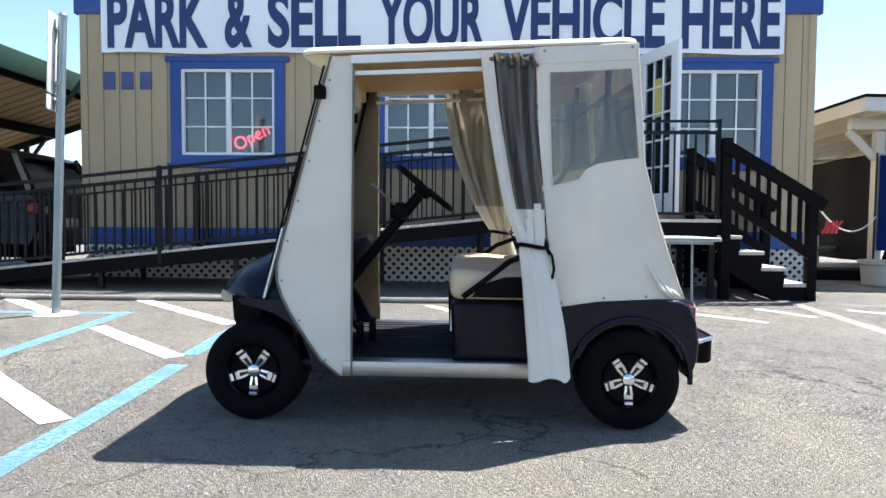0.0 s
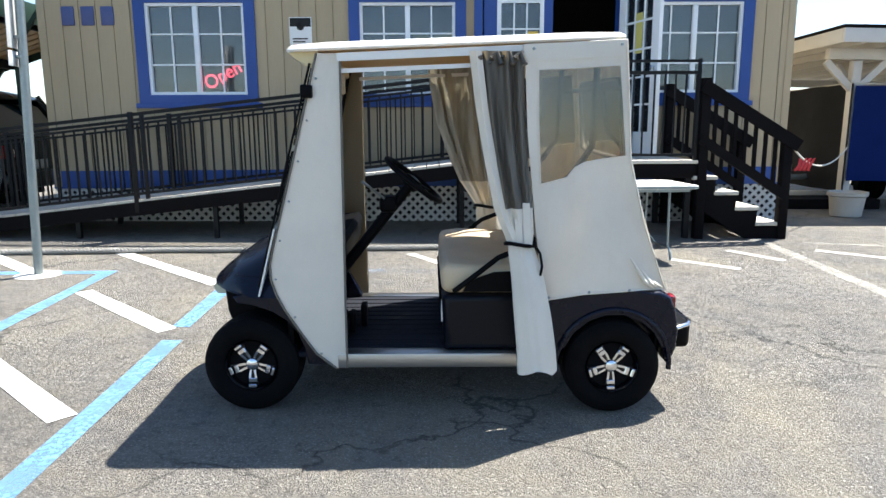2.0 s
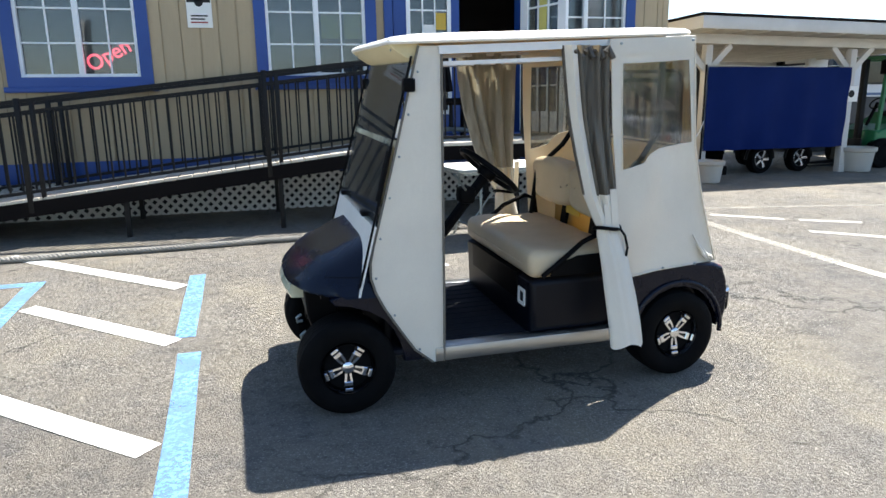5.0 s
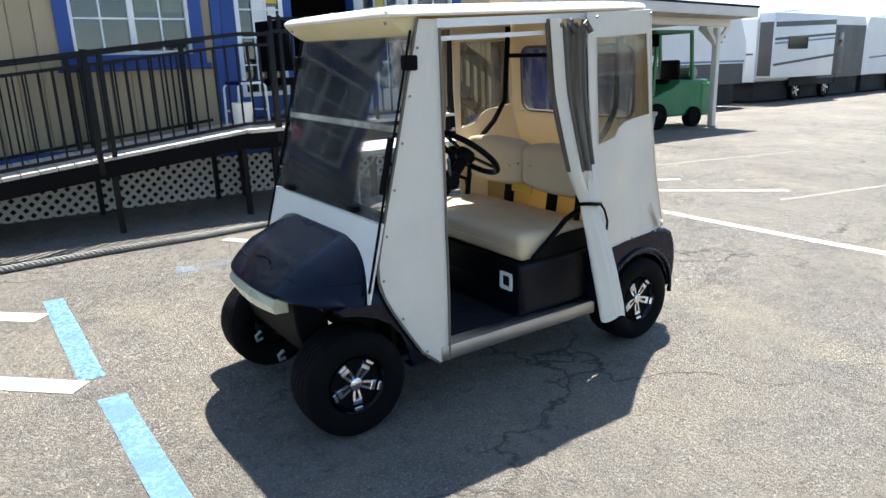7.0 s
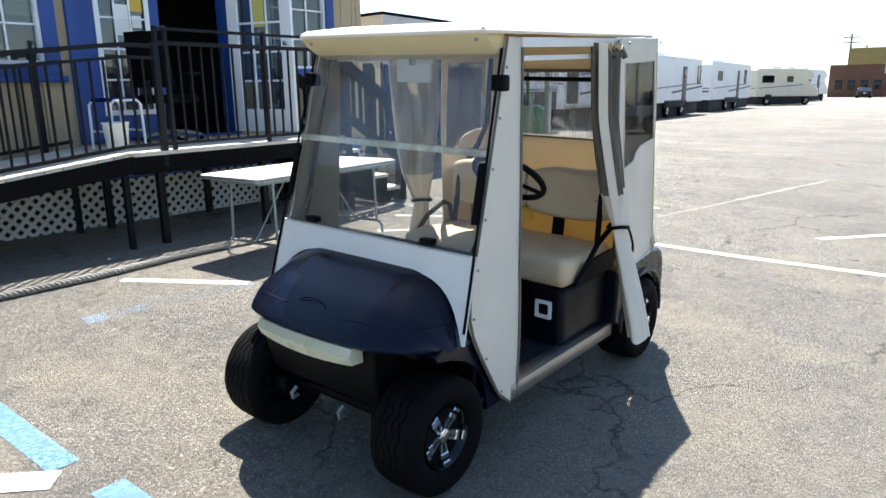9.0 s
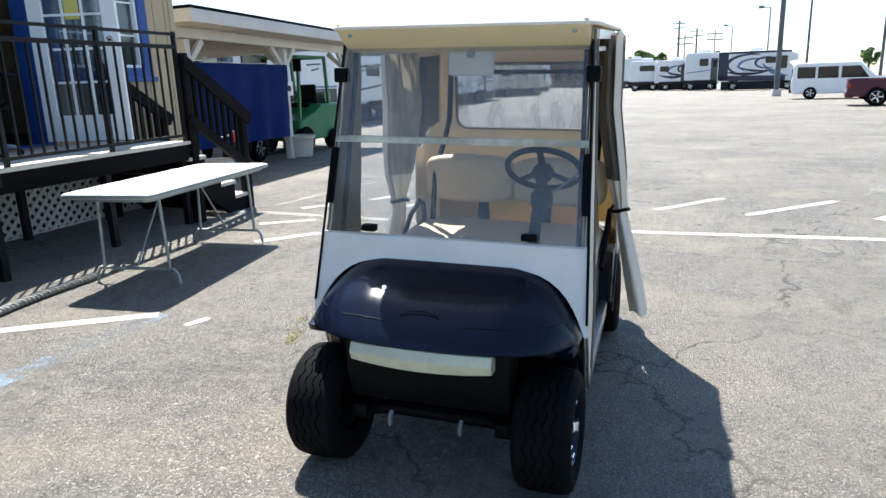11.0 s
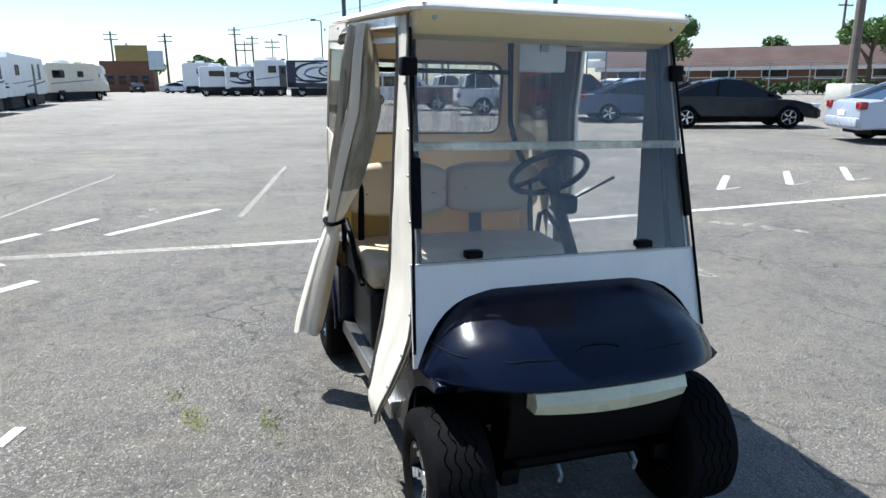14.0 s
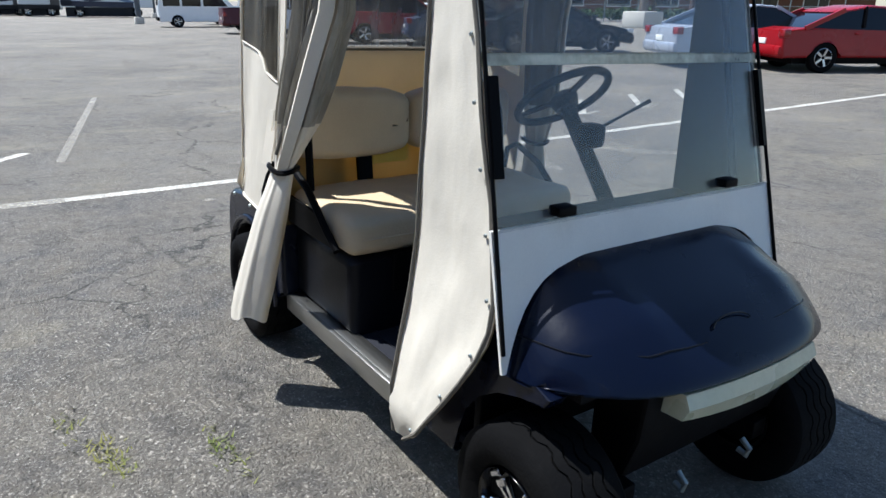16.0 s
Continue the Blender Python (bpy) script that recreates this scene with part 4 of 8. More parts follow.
def build_cart():
    c = thing("golf_cart", "navy two-seat golf cart with off-white vinyl rain enclosure on asphalt", "golf cart", at=CART)
    # wheels
    make_wheel(c, -0.828, -0.428, False, -2)
    make_wheel(c, -0.828, 0.424, True, -2)
    make_wheel(c, 0.828, -0.478, False)
    make_wheel(c, 0.828, 0.470, True)
    # chassis
    part("front_axle", tube([(-0.832, -0.35, 0.19), (-0.80, -0.2, 0.20), (-0.80, 0.2, 0.20), (-0.832, 0.35, 0.19)], 0.03), M["black_plastic"], c)
    part("rear_axle", tube([(0.832, -0.36, 0.222), (0.832, 0.36, 0.222)], 0.045), M["black_plastic"], c)
    for y in (-0.27, 0.27):
        part("frame_rail", box(-0.95, 1.05, y - 0.03, y + 0.03, 0.215, 0.27, 0.006), M["black_plastic"], c)
    part("floor_pan", box(-0.62, 0.10, -0.485, 0.485, 0.250, 0.275, 0.005), M["floor_mat"], c, "black ribbed rubber floor mat")
    for k in range(13):
        part("mat_rib", box(-0.55, 0.06, -0.46 + k * 0.077 - 0.006, -0.46 + k * 0.077 + 0.006, 0.2752, 0.2785), M["floor_mat"], c)
    for y in (-1, 1):
        part("sill_rail", box(-0.43, 0.52, y * 0.503 - 0.018, y * 0.503 + 0.018, 0.212, 0.280, 0.006), M["aluminium"], c, "scuffed aluminium rocker strip")
        part("sill_step", box(-0.43, 0.52, y * 0.475 - 0.03, y * 0.475 + 0.03, 0.2755, 0.281, 0.002), M["aluminium"], c)
    # front cowl: a moulded hood skin
    prof = [(-0.60, 0.803), (-0.66, 0.792), (-0.72, 0.775), (-0.80, 0.740), (-0.86, 0.708), (-0.92, 0.686), (-0.955, 0.664), (-1.00, 0.632), (-1.045, 0.596), (-1.064, 0.577), (-1.068, 0.568), (-1.060, 0.561), (-1.030, 0.558)]
    rows, across = [], 48
    for i, (px, pz) in enumerate(prof):
        f = min(1.0, max(0.0, (-0.66 - px) / 0.40))
        zb = min(0.552 + 0.004 * f, pz - 0.002)
        row = []
        for k in range(across + 1):
            v = math.sin(math.pi * (k / across - 0.5))
            sd = abs(v)
            z = zb + (pz - zb) * (1 - sd ** 6)
            if 2 <= i <= 8:
                z += 0.007 * max(0.0, 1 - abs(sd - 0.50) / 0.14) * min(1.0, (i - 1) / 3, (9 - i) / 3)
            x = px + (0.06 * sd ** 2 + 0.15 * sd ** 5) * f ** 2
            row.append(Vector((x, (0.508 - 0.002 * f - 0.014 * f ** 4) * v, z)))
        rows.append(row)
    # the sides turn under, down towards the wheel arches
    skirts = []
    for j, m in ((0, -1), (-1, 1)):
        sk = []
        for i, row in enumerate(rows[2:9]):
            e, drop = row[j], 0.034 * (1 - (i / 6.6) ** 2) + 0.004
            sk.append([Vector((e.x + 0.015 * q, e.y - m * (0.004 + 0.026 * q * q), e.z + 0.006 - drop * q)) for q in (0.0, 0.35, 0.7, 1.0)])
        skirts.append(sk)
    cowl = part("front_cowl", grid(rows + [[p + Vector((0.012, 0, -0.010)) for p in row] for row in rows[-2:0:-1]]), M["navy"], c, "glossy navy blue front cowl", smooth=24)
    # crease line across the hood, badge outline
    for sk in skirts:
        part("cowl_skirt", grid(sk, thick=0.008), M["navy"], cowl, smooth=40)
    for m in (-1, 1):
        line = []
        for row in rows[2:8]:
            half = [p for p in row if p.y * m >= 0]
            half.sort(key=lambda p: -abs(p.y))
            for p0, p1 in zip(half, half[1:]):
                if p0.z <= 0.630 < p1.z:
                    w = (0.630 - p0.z) / (p1.z - p0.z)
                    line.append(p0.lerp(p1, w) + Vector((0, m * 0.0005, 0.0005)))
                    break
        mid = [p for p in rows[7] if 0.10 < p.y * m < abs(line[-1].y) - 0.02]
        mid.sort(key=lambda p: -abs(p.y))
        line += [p + Vector((-0.0006, 0, 0)) for p in mid]
        part("hood_crease", tube(line, [0.0024] * (len(line) - 3) + [0.0020, 0.0015, 0.0008], 6), M["navy_plastic"], cowl)
    badge = [(0.072 * math.cos(t), 0.026 * math.sin(t)) for t in (math.pi * (0.05 + 0.9 * k / 20) for k in range(21))]
    part("badge", tube([(0, u, w) for u, w in badge], 0.0022, 6), M["navy_plastic"], cowl, "oval badge outline").matrix_basis = pose(-0.985, 0.02, 0.6445, 0, 38, 0)
    # side flares over the front wheels, down to the rocker
    arch = [(-0.832 + 0.262 * math.cos(radians(a)), 0.245 + 0.262 * math.sin(radians(a))) for a in (-5, 12, 30, 48, 66, 84, 100)]
    for y in (-1, 1):
        poly = [(-0.90, 0.545), (-0.88, 0.515)] + arch[::-1][1:] + [(-0.53, 0.222), (-0.40, 0.222), (-0.40, 0.26), (-0.48, 0.42), (-0.60, 0.585), (-0.72, 0.575), (-0.84, 0.560)]
        y0, y1 = sorted((y * 0.44, y * 0.497))
        part("front_fender", prism(poly, y0, y1, "y", 0.006), M["navy"], c, "navy wheel arch flare")
        part("wheel_well", prism([(-0.93, 0.555), (-0.56, 0.555), (-0.50, 0.30), (-0.56, 0.30), (-0.60, 0.44), (-0.70, 0.51), (-0.83, 0.535), (-0.93, 0.535)], *sorted((y * 0.25, y * 0.44))), M["black_plastic"], c)
    part("front_apron", prism([(-0.995, 0.55), (-0.985, 0.42), (-0.95, 0.31), (-0.90, 0.29), (-0.84, 0.33), (-0.84, 0.55)], -0.30, 0.30, "y", 0.012), M["black_plastic"], c, "black plastic lower cowl")
    for y in (-0.13, 0.13):
        part("tow_hook", tube([(-0.98, y, 0.28), (-1.005, y, 0.262), (-1.0, y, 0.24), (-0.975, y, 0.245)], 0.008), M["galvanised"], c)
    part("inner_bulkhead", box(-0.66, -0.63, -0.49, 0.49, 0.26, 0.84, 0.01), M["black_plastic"], c)
    part("dash", prism([(-0.64, 0.755), (-0.42, 0.790), (-0.40, 0.76), (-0.41, 0.66), (-0.63, 0.60)], -0.47, 0.47, "y", 0.008), M["black_plastic"], c, "black dashboard shelf")
    # headlight bar
    hl = []
    for k in range(13):
        v = -1 + k / 6
        hl.append([Vector((x + 0.020 * v * v, 0.250 * v, z - 0.006 + dz * v * v)) for x, z, dz in ((-0.98, 0.568, -0.002), (-1.066, 0.566, -0.002), (-1.080, 0.534, 0.0), (-1.066, 0.492, 0.010), (-0.98, 0.486, 0.010))])
    bmh = grid(hl)
    for row in (0, -1):
        bmh.verts.ensure_lookup_table()
        ring = bmh.verts[:5] if row == 0 else bmh.verts[-5:]
        bmh.faces.new(ring)
    part("headlight_bar", bmh, M["headlight"], c, "yellowed full-width headlight lens")
    # white panel under the windshield
    def slant(y0z, thick=0.008):
        bm = bmesh.new()
        a = [bm.verts.new((ws_x(z), y, z)) for y, z in y0z]
        b = [bm.verts.new((ws_x(z) + thick, y, z)) for y, z in y0z]
        n = len(a)
        bm.faces.new(a)
        bm.faces.new(b[::-1])
        for i in range(n):
            bm.faces.new((a[i], b[i], b[(i + 1) % n], a[(i + 1) % n]))
        return bm
    def hood_line(top, base, half, n):
        out = []
        for k in range(n + 1):
            v = math.sin(math.pi * (k / n - 0.5))
            out.append((v * half, base + (top - base) * (1 - abs(v) ** 6)))
        return out
    low = [(-0.520, 0.862), (-0.530, 0.556)] + hood_line(0.773, 0.556, 0.518, 30) + [(0.530, 0.556), (0.520, 0.862)]
    part("windshield_base", slant(low), M["roof"], c, "white sheet panel below the windshield")
    for z0, z1, nm in ((0.856, 1.202, "lower_windshield"), (1.222, 1.570, "upper_windshield")):
        p = part(nm, slant([(-ws_w(z0) + 0.012, z0), (ws_w(z0) - 0.012, z0), (ws_w(z1) - 0.012, z1), (-ws_w(z1) + 0.012, z1)], 0.005), M["windshield"], c, "clear scratched acrylic windshield pane")
        p.visible_shadow = True
    part("windshield_bar", slant([(-0.488, 1.200), (0.488, 1.200), (0.488, 1.226), (-0.488, 1.226)], 0.014), M["clear_edge"], c, "pale hinge strip between the panes")
    for y in (-1, 1):
        pts = [(ws_x(z) - 0.006, y * (ws_w(z) + 0.002), z) for z in (0.60, 0.80, 1.0, 1.2, 1.4, 1.57)]
        part("windshield_post", tube(pts, 0.005, 8), M["black_plastic"], c, "black windshield edge post")
        part("pane_bracket", box(-0.558, -0.508, y * 0.486 - 0.026, y * 0.486 + 0.026, 1.425, 1.482, 0.008), M["black_plastic"], c, "black plastic windshield bracket")
        part("pane_clip", bar((ws_x(0.97) - 0.008, y * 0.492, 0.97), (ws_x(1.18) - 0.008, y * 0.482, 1.18), 0.024, 0.014), M["black_plastic"], c)
    for y in (0.317, -0.302):
        part("latch", box(ws_x(0.88) - 0.028, ws_x(0.88) + 0.012, y - 0.028, y + 0.028, 0.874, 0.898, 0.005), M["black_plastic"], c, "black windshield latch")
    part("roof_lip", prism([(-0.612, 1.636), (-0.606, 1.612), (-0.580, 1.588), (-0.535, 1.560), (-0.470, 1.538), (-0.455, 1.545), (-0.455, 1.600), (-0.50, 1.628)], -0.468, 0.468, "y", 0.006), M["cream"], c, "cream turned-under front lip of the roof")
    for y in (-0.42, 0.42):
        part("screw", lathe([(0.0, -0.006), (0.008, -0.004), (0.009, 0.0)], 10, "x"), M["galvanised"], c).location = (-0.590, y, 1.598)
    part("mirror", box(-0.452, -0.432, -0.105, 0.075, 1.448, 1.548, 0.012), M["roof"], c, "white-backed interior mirror")
    part("mirror_stem", box(-0.460, -0.447, -0.03, 0.0, 1.515, 1.545, 0.003), M["galvanised"], c)
    # side wings of the enclosure
    for y in (-1, 1):
        rows, nz = [], 40
        # a sewn cloth wing, slightly buckled
        bm = bmesh.new()
        zs = [0.212 + (1.612 - 0.212) * k / nz for k in range(nz + 1)]
        left = [(1.62, -0.486), (1.15, -0.604), (0.72, -0.718), (0.66, -0.724), (0.60, -0.714), (0.52, -0.680), (0.40, -0.605), (0.27, -0.518), (0.225, -0.47), (0.212, -0.44)]
        for z in zs:
            for (za, xa), (zb, xb) in zip(left, left[1:]):
                if zb <= z <= za:
                    xl = xb + (xa - xb) * (z - zb) / (za - zb)
            xr = -0.388
            bulge = 0.075 * max(0.0, 1 - abs(z - 0.30) / 0.5) ** 1.5 if y > 0 else 0.0
            ya = y * (0.516 - 0.036 * max(0.0, z - 0.5) + bulge)
            rows.append([Vector((xl + (xr - xl) * i / 8, ya + y * 0.007 * noise.noise(Vector((i * 0.5 + 7 * y, z * 6, 3))) * (0.3 if y < 0 else 1.3), z)) for i in range(9)])
        w = part("side_wing", grid(rows, thick=0.006), M["vinyl"], c, "off-white vinyl side wing with snaps")
        part("lining", grid([[q + Vector((0, -y * 0.010, 0)) for q in r] for r in rows], thick=0.002), M["lining_shaded" if y < 0 else "lining_sunlit"], w, "grey inner backing of the wing, darkened for its shaded side" if y < 0 else "inner backing of the wing, lightened to tan for its sunlit side")
        outline = [r[0] for r in rows[::2]] + [rows[-1][0]]
        part("piping", tube([p + Vector((0, y * 0.004, 0)) for p in outline], 0.0055, 6), M["piping"], w)
        part("piping", tube([r[-1] + Vector((0, y * 0.004, 0)) for r in rows[::4]], 0.0055, 6), M["piping"], w)
        for k in range(2, 38, 4 if y > 0 else 5):
            q = rows[k][0] + (rows[k][-1] - rows[k][0]).normalized() * 0.022
            part("snap", lathe([(0.0, -0.005), (0.004, -0.004), (0.0055, 0.0)] if y < 0 else [(0.0, 0.005), (0.004, 0.004), (0.0055, 0.0)], 10), M["galvanised"], w, "metal snap").location = q + Vector((0, y * 0.004, 0))
    # roof
    def roof_ring(inset, dz):
        out = []
        for x, y in rounded(-0.622 + inset, 0.842 - inset, -0.505 + inset, 0.505 - inset, max(0.03, 0.075 - inset), 6):
            f = max(0.0, (x + 0.622) / 1.464)
            out.append(Vector((x, y, 1.652 + 0.062 * f ** 0.9 + dz - 0.014 * (y / 0.505) ** 2)))
        return out
    rings = [roof_ring(0.06, -0.012), roof_ring(0.03, -0.026), roof_ring(0.006, -0.025), roof_ring(0.0, -0.016), roof_ring(0.008, -0.004), roof_ring(0.03, 0.004), roof_ring(0.15, 0.014), roof_ring(0.30, 0.018)]
    bmr = grid(rings, close_u=True)
    bmr.verts.ensure_lookup_table()
    n = len(rings[0])
    bmr.faces.new(bmr.verts[:n])
    bmr.faces.new(bmr.verts[-n:])
    part("roof", bmr, M["roof"], c, "white moulded roof", smooth=50)
    lining = [(x, y) for x, y in rounded(-0.51, 0.76, -0.43, 0.43, 0.08, 4)]
    bml = prism(lining, 1.590, 1.603, "z", 0.004)
    for v in bml.verts:
        v.co.z += 0.055 * (v.co.x + 0.55) / 1.28
    part("roof_lining", bml, M["tan_under"], c, "tan roof lining")
    for y in (-1, 1):
        part("roof_rail", bar((-0.40, y * 0.478, 1.596), (0.42, y * 0.478, 1.634), 0.022, 0.034), M["rail_white"], c, "white curtain rail")
        part("roof_rail", bar((-0.40, y * 0.462, 1.540), (0.42, y * 0.462, 1.576), 0.016, 0.018), M["rail_white"], c)
        part("front_strut", tube([(-0.62, y * 0.47, 0.83), (-0.45, y * 0.45, 1.60)], 0.010, 8), M["black_plastic"], c)
        part("rear_strut", tube([(0.44, y * 0.44, 0.60), (0.48, y * 0.43, 0.96), (0.64, y * 0.425, 1.10), (0.72, y * 0.42, 1.22), (0.73, y * 0.41, 1.63)], 0.015, 8), M["black_plastic"], c, "black steel roof strut")
    part("strut_bar", tube([(0.735, -0.41, 1.47), (0.735, 0.41, 1.47)], 0.012, 8), M["black_plastic"], c)
    # rear enclosure: two sides with clear windows, and the back with a big window
    so = [(0.395, 1.648), (0.51, 1.653), (0.67, 1.662), (0.828, 1.670), (0.846, 1.45), (0.868, 1.17), (0.95, 0.88), (1.070, 0.575), (0.88, 0.582), (0.68, 0.572), (0.508, 0.545), (0.482, 0.68), (0.452, 0.93), (0.415, 1.28)]
    si = [(0.455, 1.545), (0.55, 1.550), (0.68, 1.558), (0.805, 1.566), (0.825, 1.40), (0.846, 1.185), (0.79, 1.176), (0.72, 1.166), (0.665, 1.155), (0.622, 1.132), (0.590, 1.090), (0.525, 1.072), (0.475, 1.064), (0.462, 1.30)]
    def sheer(bm):
        """The enclosure draws in towards the roof and round the rear corner."""
        for v in bm.verts:
            f = 1.0 - 0.082 * (v.co.z - 0.55) - 0.55 * max(0.0, v.co.x - 0.84)
            v.co.y *= f
        return bm
    for y in (-1, 1):
        y0, y1 = sorted((y * 0.550, y * 0.555))
        side = part("rear_side_curtain", sheer(ring_prism(so, si, y0, y1)), M["vinyl"], c, "off-white vinyl rear side curtain")
        part("side_window", sheer(prism(si, y * 0.552 - 0.0008, y * 0.552 + 0.0008)), M["clear_vinyl"], side, "clear vinyl window").visible_shadow = False
        part("seam", sheer(tube([(x, y * 0.557, z) for x, z in so[2:11]], 0.005, 6)), M["vinyl"], side)
        part("top_band", sheer(prism([(0.39, 1.580), (0.822, 1.603), (0.828, 1.672), (0.39, 1.650)], *sorted((y * 0.555, y * 0.560)))), M["vinyl"], side)
        part("window_hem", sheer(tube([(x, y * 0.556, z) for x, z in si], 0.0035, 5, closed=True)), M["vinyl"], side)
        for x, z in ((0.52, 0.562), (0.70, 0.586), (0.88, 0.594), (0.43, 1.630), (0.80, 1.650)):
            part("snap", sheer(lathe([(0.0, y * 0.563), (0.005, y * 0.562), (0.007, y * 0.556)], 8)), M["galvanised"], side, "metal snap").location = (x, -y * 0.082 * (z - 0.55) * 0.55, z)
        # tucked folds at the lower rear corner
        for k in range(3):
            part("fold", sheer(tube([(0.99 - 0.05 * k, y * 0.558, 0.63 + 0.05 * k), (1.02 - 0.03 * k, y * 0.575, 0.605 + 0.01 * k), (1.05 - 0.02 * k, y * 0.565, 0.588 - 0.004 * k)], [0.003, 0.011, 0.004], 6)), M["vinyl"], side)
    def back_x(z):
        return 0.828 + (1.68 - z) * 0.070 + max(0, 1.17 - z) * 0.27
    def back_w(z):
        x = back_x(z)
        return 0.550 * (1.0 - 0.082 * (z - 0.55) - 0.55 * max(0.0, x - 0.84))
    def back_ring(out, inn, t):
        bm = bmesh.new()
        g = [[bm.verts.new((back_x(z) + d, y, z)) for y, z in o] for d in (0, t) for o in (out, inn)]
        n = len(out)
        for i in range(n):
            j = (i + 1) % n
            bm.faces.new((g[0][i], g[0][j], g[1][j], g[1][i]))
            bm.faces.new((g[2][i], g[3][i], g[3][j], g[2][j]))
            bm.faces.new((g[1][i], g[1][j], g[3][j], g[3][i]))
        return bm
    zc = 1.335
    bi = rounded(-0.415, 0.415, 1.155, 1.515, 0.06, 4)
    def square(p):
        y, z = p
        m = max(abs(y) / 0.415, abs((z - zc) / 0.18))
        ty, tz = y / m, (z - zc) / m
        zz = zc + (0.335 * tz / 0.18 if tz > 0 else 0.19 * tz / 0.18)
        return (back_w(zz) * ty / 0.415, zz)
    bo = [square(p) for p in bi]
    back = part("rear_curtain", back_ring(bo, bi, 0.006), M["vinyl"], c, "off-white vinyl rear curtain with a window")
    rows = [[Vector((back_x(z), back_w(z) * (-1 + i / 3), z)) for i in range(7)] for z in (1.150, 1.05, 0.9, 0.75, 0.60)]
    part("rear_flap", grid(rows, thick=0.006), M["vinyl"], back)
    part("rear_window", grid([[Vector((back_x(z) + 0.002, y, z)) for y in (-0.425, 0.425)] for z in (1.145, 1.335, 1.525)]), M["hazy_vinyl"], back, "clear vinyl rear window").visible_shadow = False
    part("window_binding", tube([(back_x(z) - 0.004, y, z) for y, z in bi], 0.009, 6, closed=True), M["piping"], back)
    # gathered door curtains, one on each side
    for y in (-1, 1):
        rows_w, rows_g = [], []
        if y < 0:
            keys = [(1.688, 0.265, 0.110, 0.035), (1.45, 0.285, 0.100, 0.038), (1.20, 0.315, 0.088, 0.038), (1.0, 0.345, 0.078, 0.036), (0.88, 0.372, 0.058, 0.026), (0.84, 0.378, 0.048, 0.020), (0.80, 0.385, 0.055, 0.026), (0.68, 0.410, 0.066, 0.036), (0.50, 0.432, 0.076, 0.044), (0.36, 0.446, 0.080, 0.046), (0.272, 0.450, 0.082, 0.046)]
        else:
            keys = [(1.688, 0.215, 0.175, 0.030), (1.55, 0.220, 0.165, 0.045), (1.35, 0.240, 0.145, 0.055), (1.15, 0.280, 0.115, 0.055), (1.0, 0.320, 0.092, 0.048), (0.88, 0.365, 0.062, 0.032), (0.84, 0.378, 0.050, 0.024), (0.80, 0.385, 0.058, 0.034), (0.68, 0.408, 0.072, 0.050), (0.50, 0.430, 0.082, 0.060), (0.38, 0.442, 0.088, 0.064), (0.30, 0.446, 0.088, 0.062)]
        keys = [(z * 0.96, cx + (0.012 if y < 0 else -0.048), w, a) for z, cx, w, a in keys]
        def out_y(z):
            return 0.495 + max(0.0, 1.3 - z) * (0.14 if y < 0 else 0.175) + max(0.0, 0.82 - z) * (0.08 if y < 0 else 0.06)
        allrows = []
        for (z0, c0, w0, a0), (z1, c1, w1, a1) in zip(keys, keys[1:]):
            m = max(1, int((z0 - z1) / 0.035))
            for k in range(m):
                f = k / m
                allrows.append((z0 + (z1 - z0) * f, c0 + (c1 - c0) * f, w0 + (w1 - w0) * f, a0 + (a1 - a0) * f))
        allrows.append(keys[-1])
        N = 96
        def fold_row(z, cx, w, a):
            out = []
            for k in range(N):
                t = 2 * math.pi * k / N
                ph = 1.1 * math.sin(z * 2.1)
                rip = 1 + (0.42 * math.sin(9 * t + ph) + 0.22 * math.sin(14 * t + 2.0 + z * 2)) * min(1.0, 0.06 + max(0.0, z - 0.73) * 3.5)
                out.append(Vector((cx + w * math.cos(t) * (1 + 0.10 * math.sin(4 * t + z * 2)), y * out_y(z) + a * math.sin(t) * rip, z + 0.012 * math.sin(3 * t) * (1 if z < 0.3 else 0))))
            return out
        up = [fold_row(*r) for r in allrows if r[0] >= 0.945]
        dn = [fold_row(*r) for r in allrows if r[0] <= 0.98]
        cur = part("door_curtain", grid(dn, close_u=True), M["vinyl"], c, "off-white vinyl door curtain gathered and tied", smooth=60)
        # the same vinyl, coloured darker on the near side and paler on the far
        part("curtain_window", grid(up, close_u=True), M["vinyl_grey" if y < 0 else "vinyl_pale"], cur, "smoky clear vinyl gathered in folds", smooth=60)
        # stiff white edge hem that runs the whole height in front of the folds
        hem = []
        for z, cx, w, a in allrows:
            if z >= 0.80:
                x = cx - w * 0.98 + 0.02
                yo = out_y(z)
                hem.append([Vector((x - 0.030, y * (yo + a * 0.6), z)), Vector((x - 0.005, y * (yo + 0.012 + a), z)), Vector((x + 0.022, y * (yo + 0.004 + a), z))])
        part("hem", grid(hem, thick=0.005), M["vinyl"], cur, "off-white hem")
        for dx, z0, z1 in ((0.055, 0.985, 0.805), (0.02, 0.92, 0.805)):
            rowsf = [[Vector((0.36 + dx - 0.022 + (1.0 - z) * 0.04, y * (out_y(z) + 0.032), z)), Vector((0.36 + dx + 0.022 * (0.4 + (z0 - z) * 3), y * (out_y(z) + 0.038), z))] for z in (z0, (z0 + z1) / 2, z1)]
            part("tail", grid(rowsf, thick=0.004), M["vinyl"], cur)
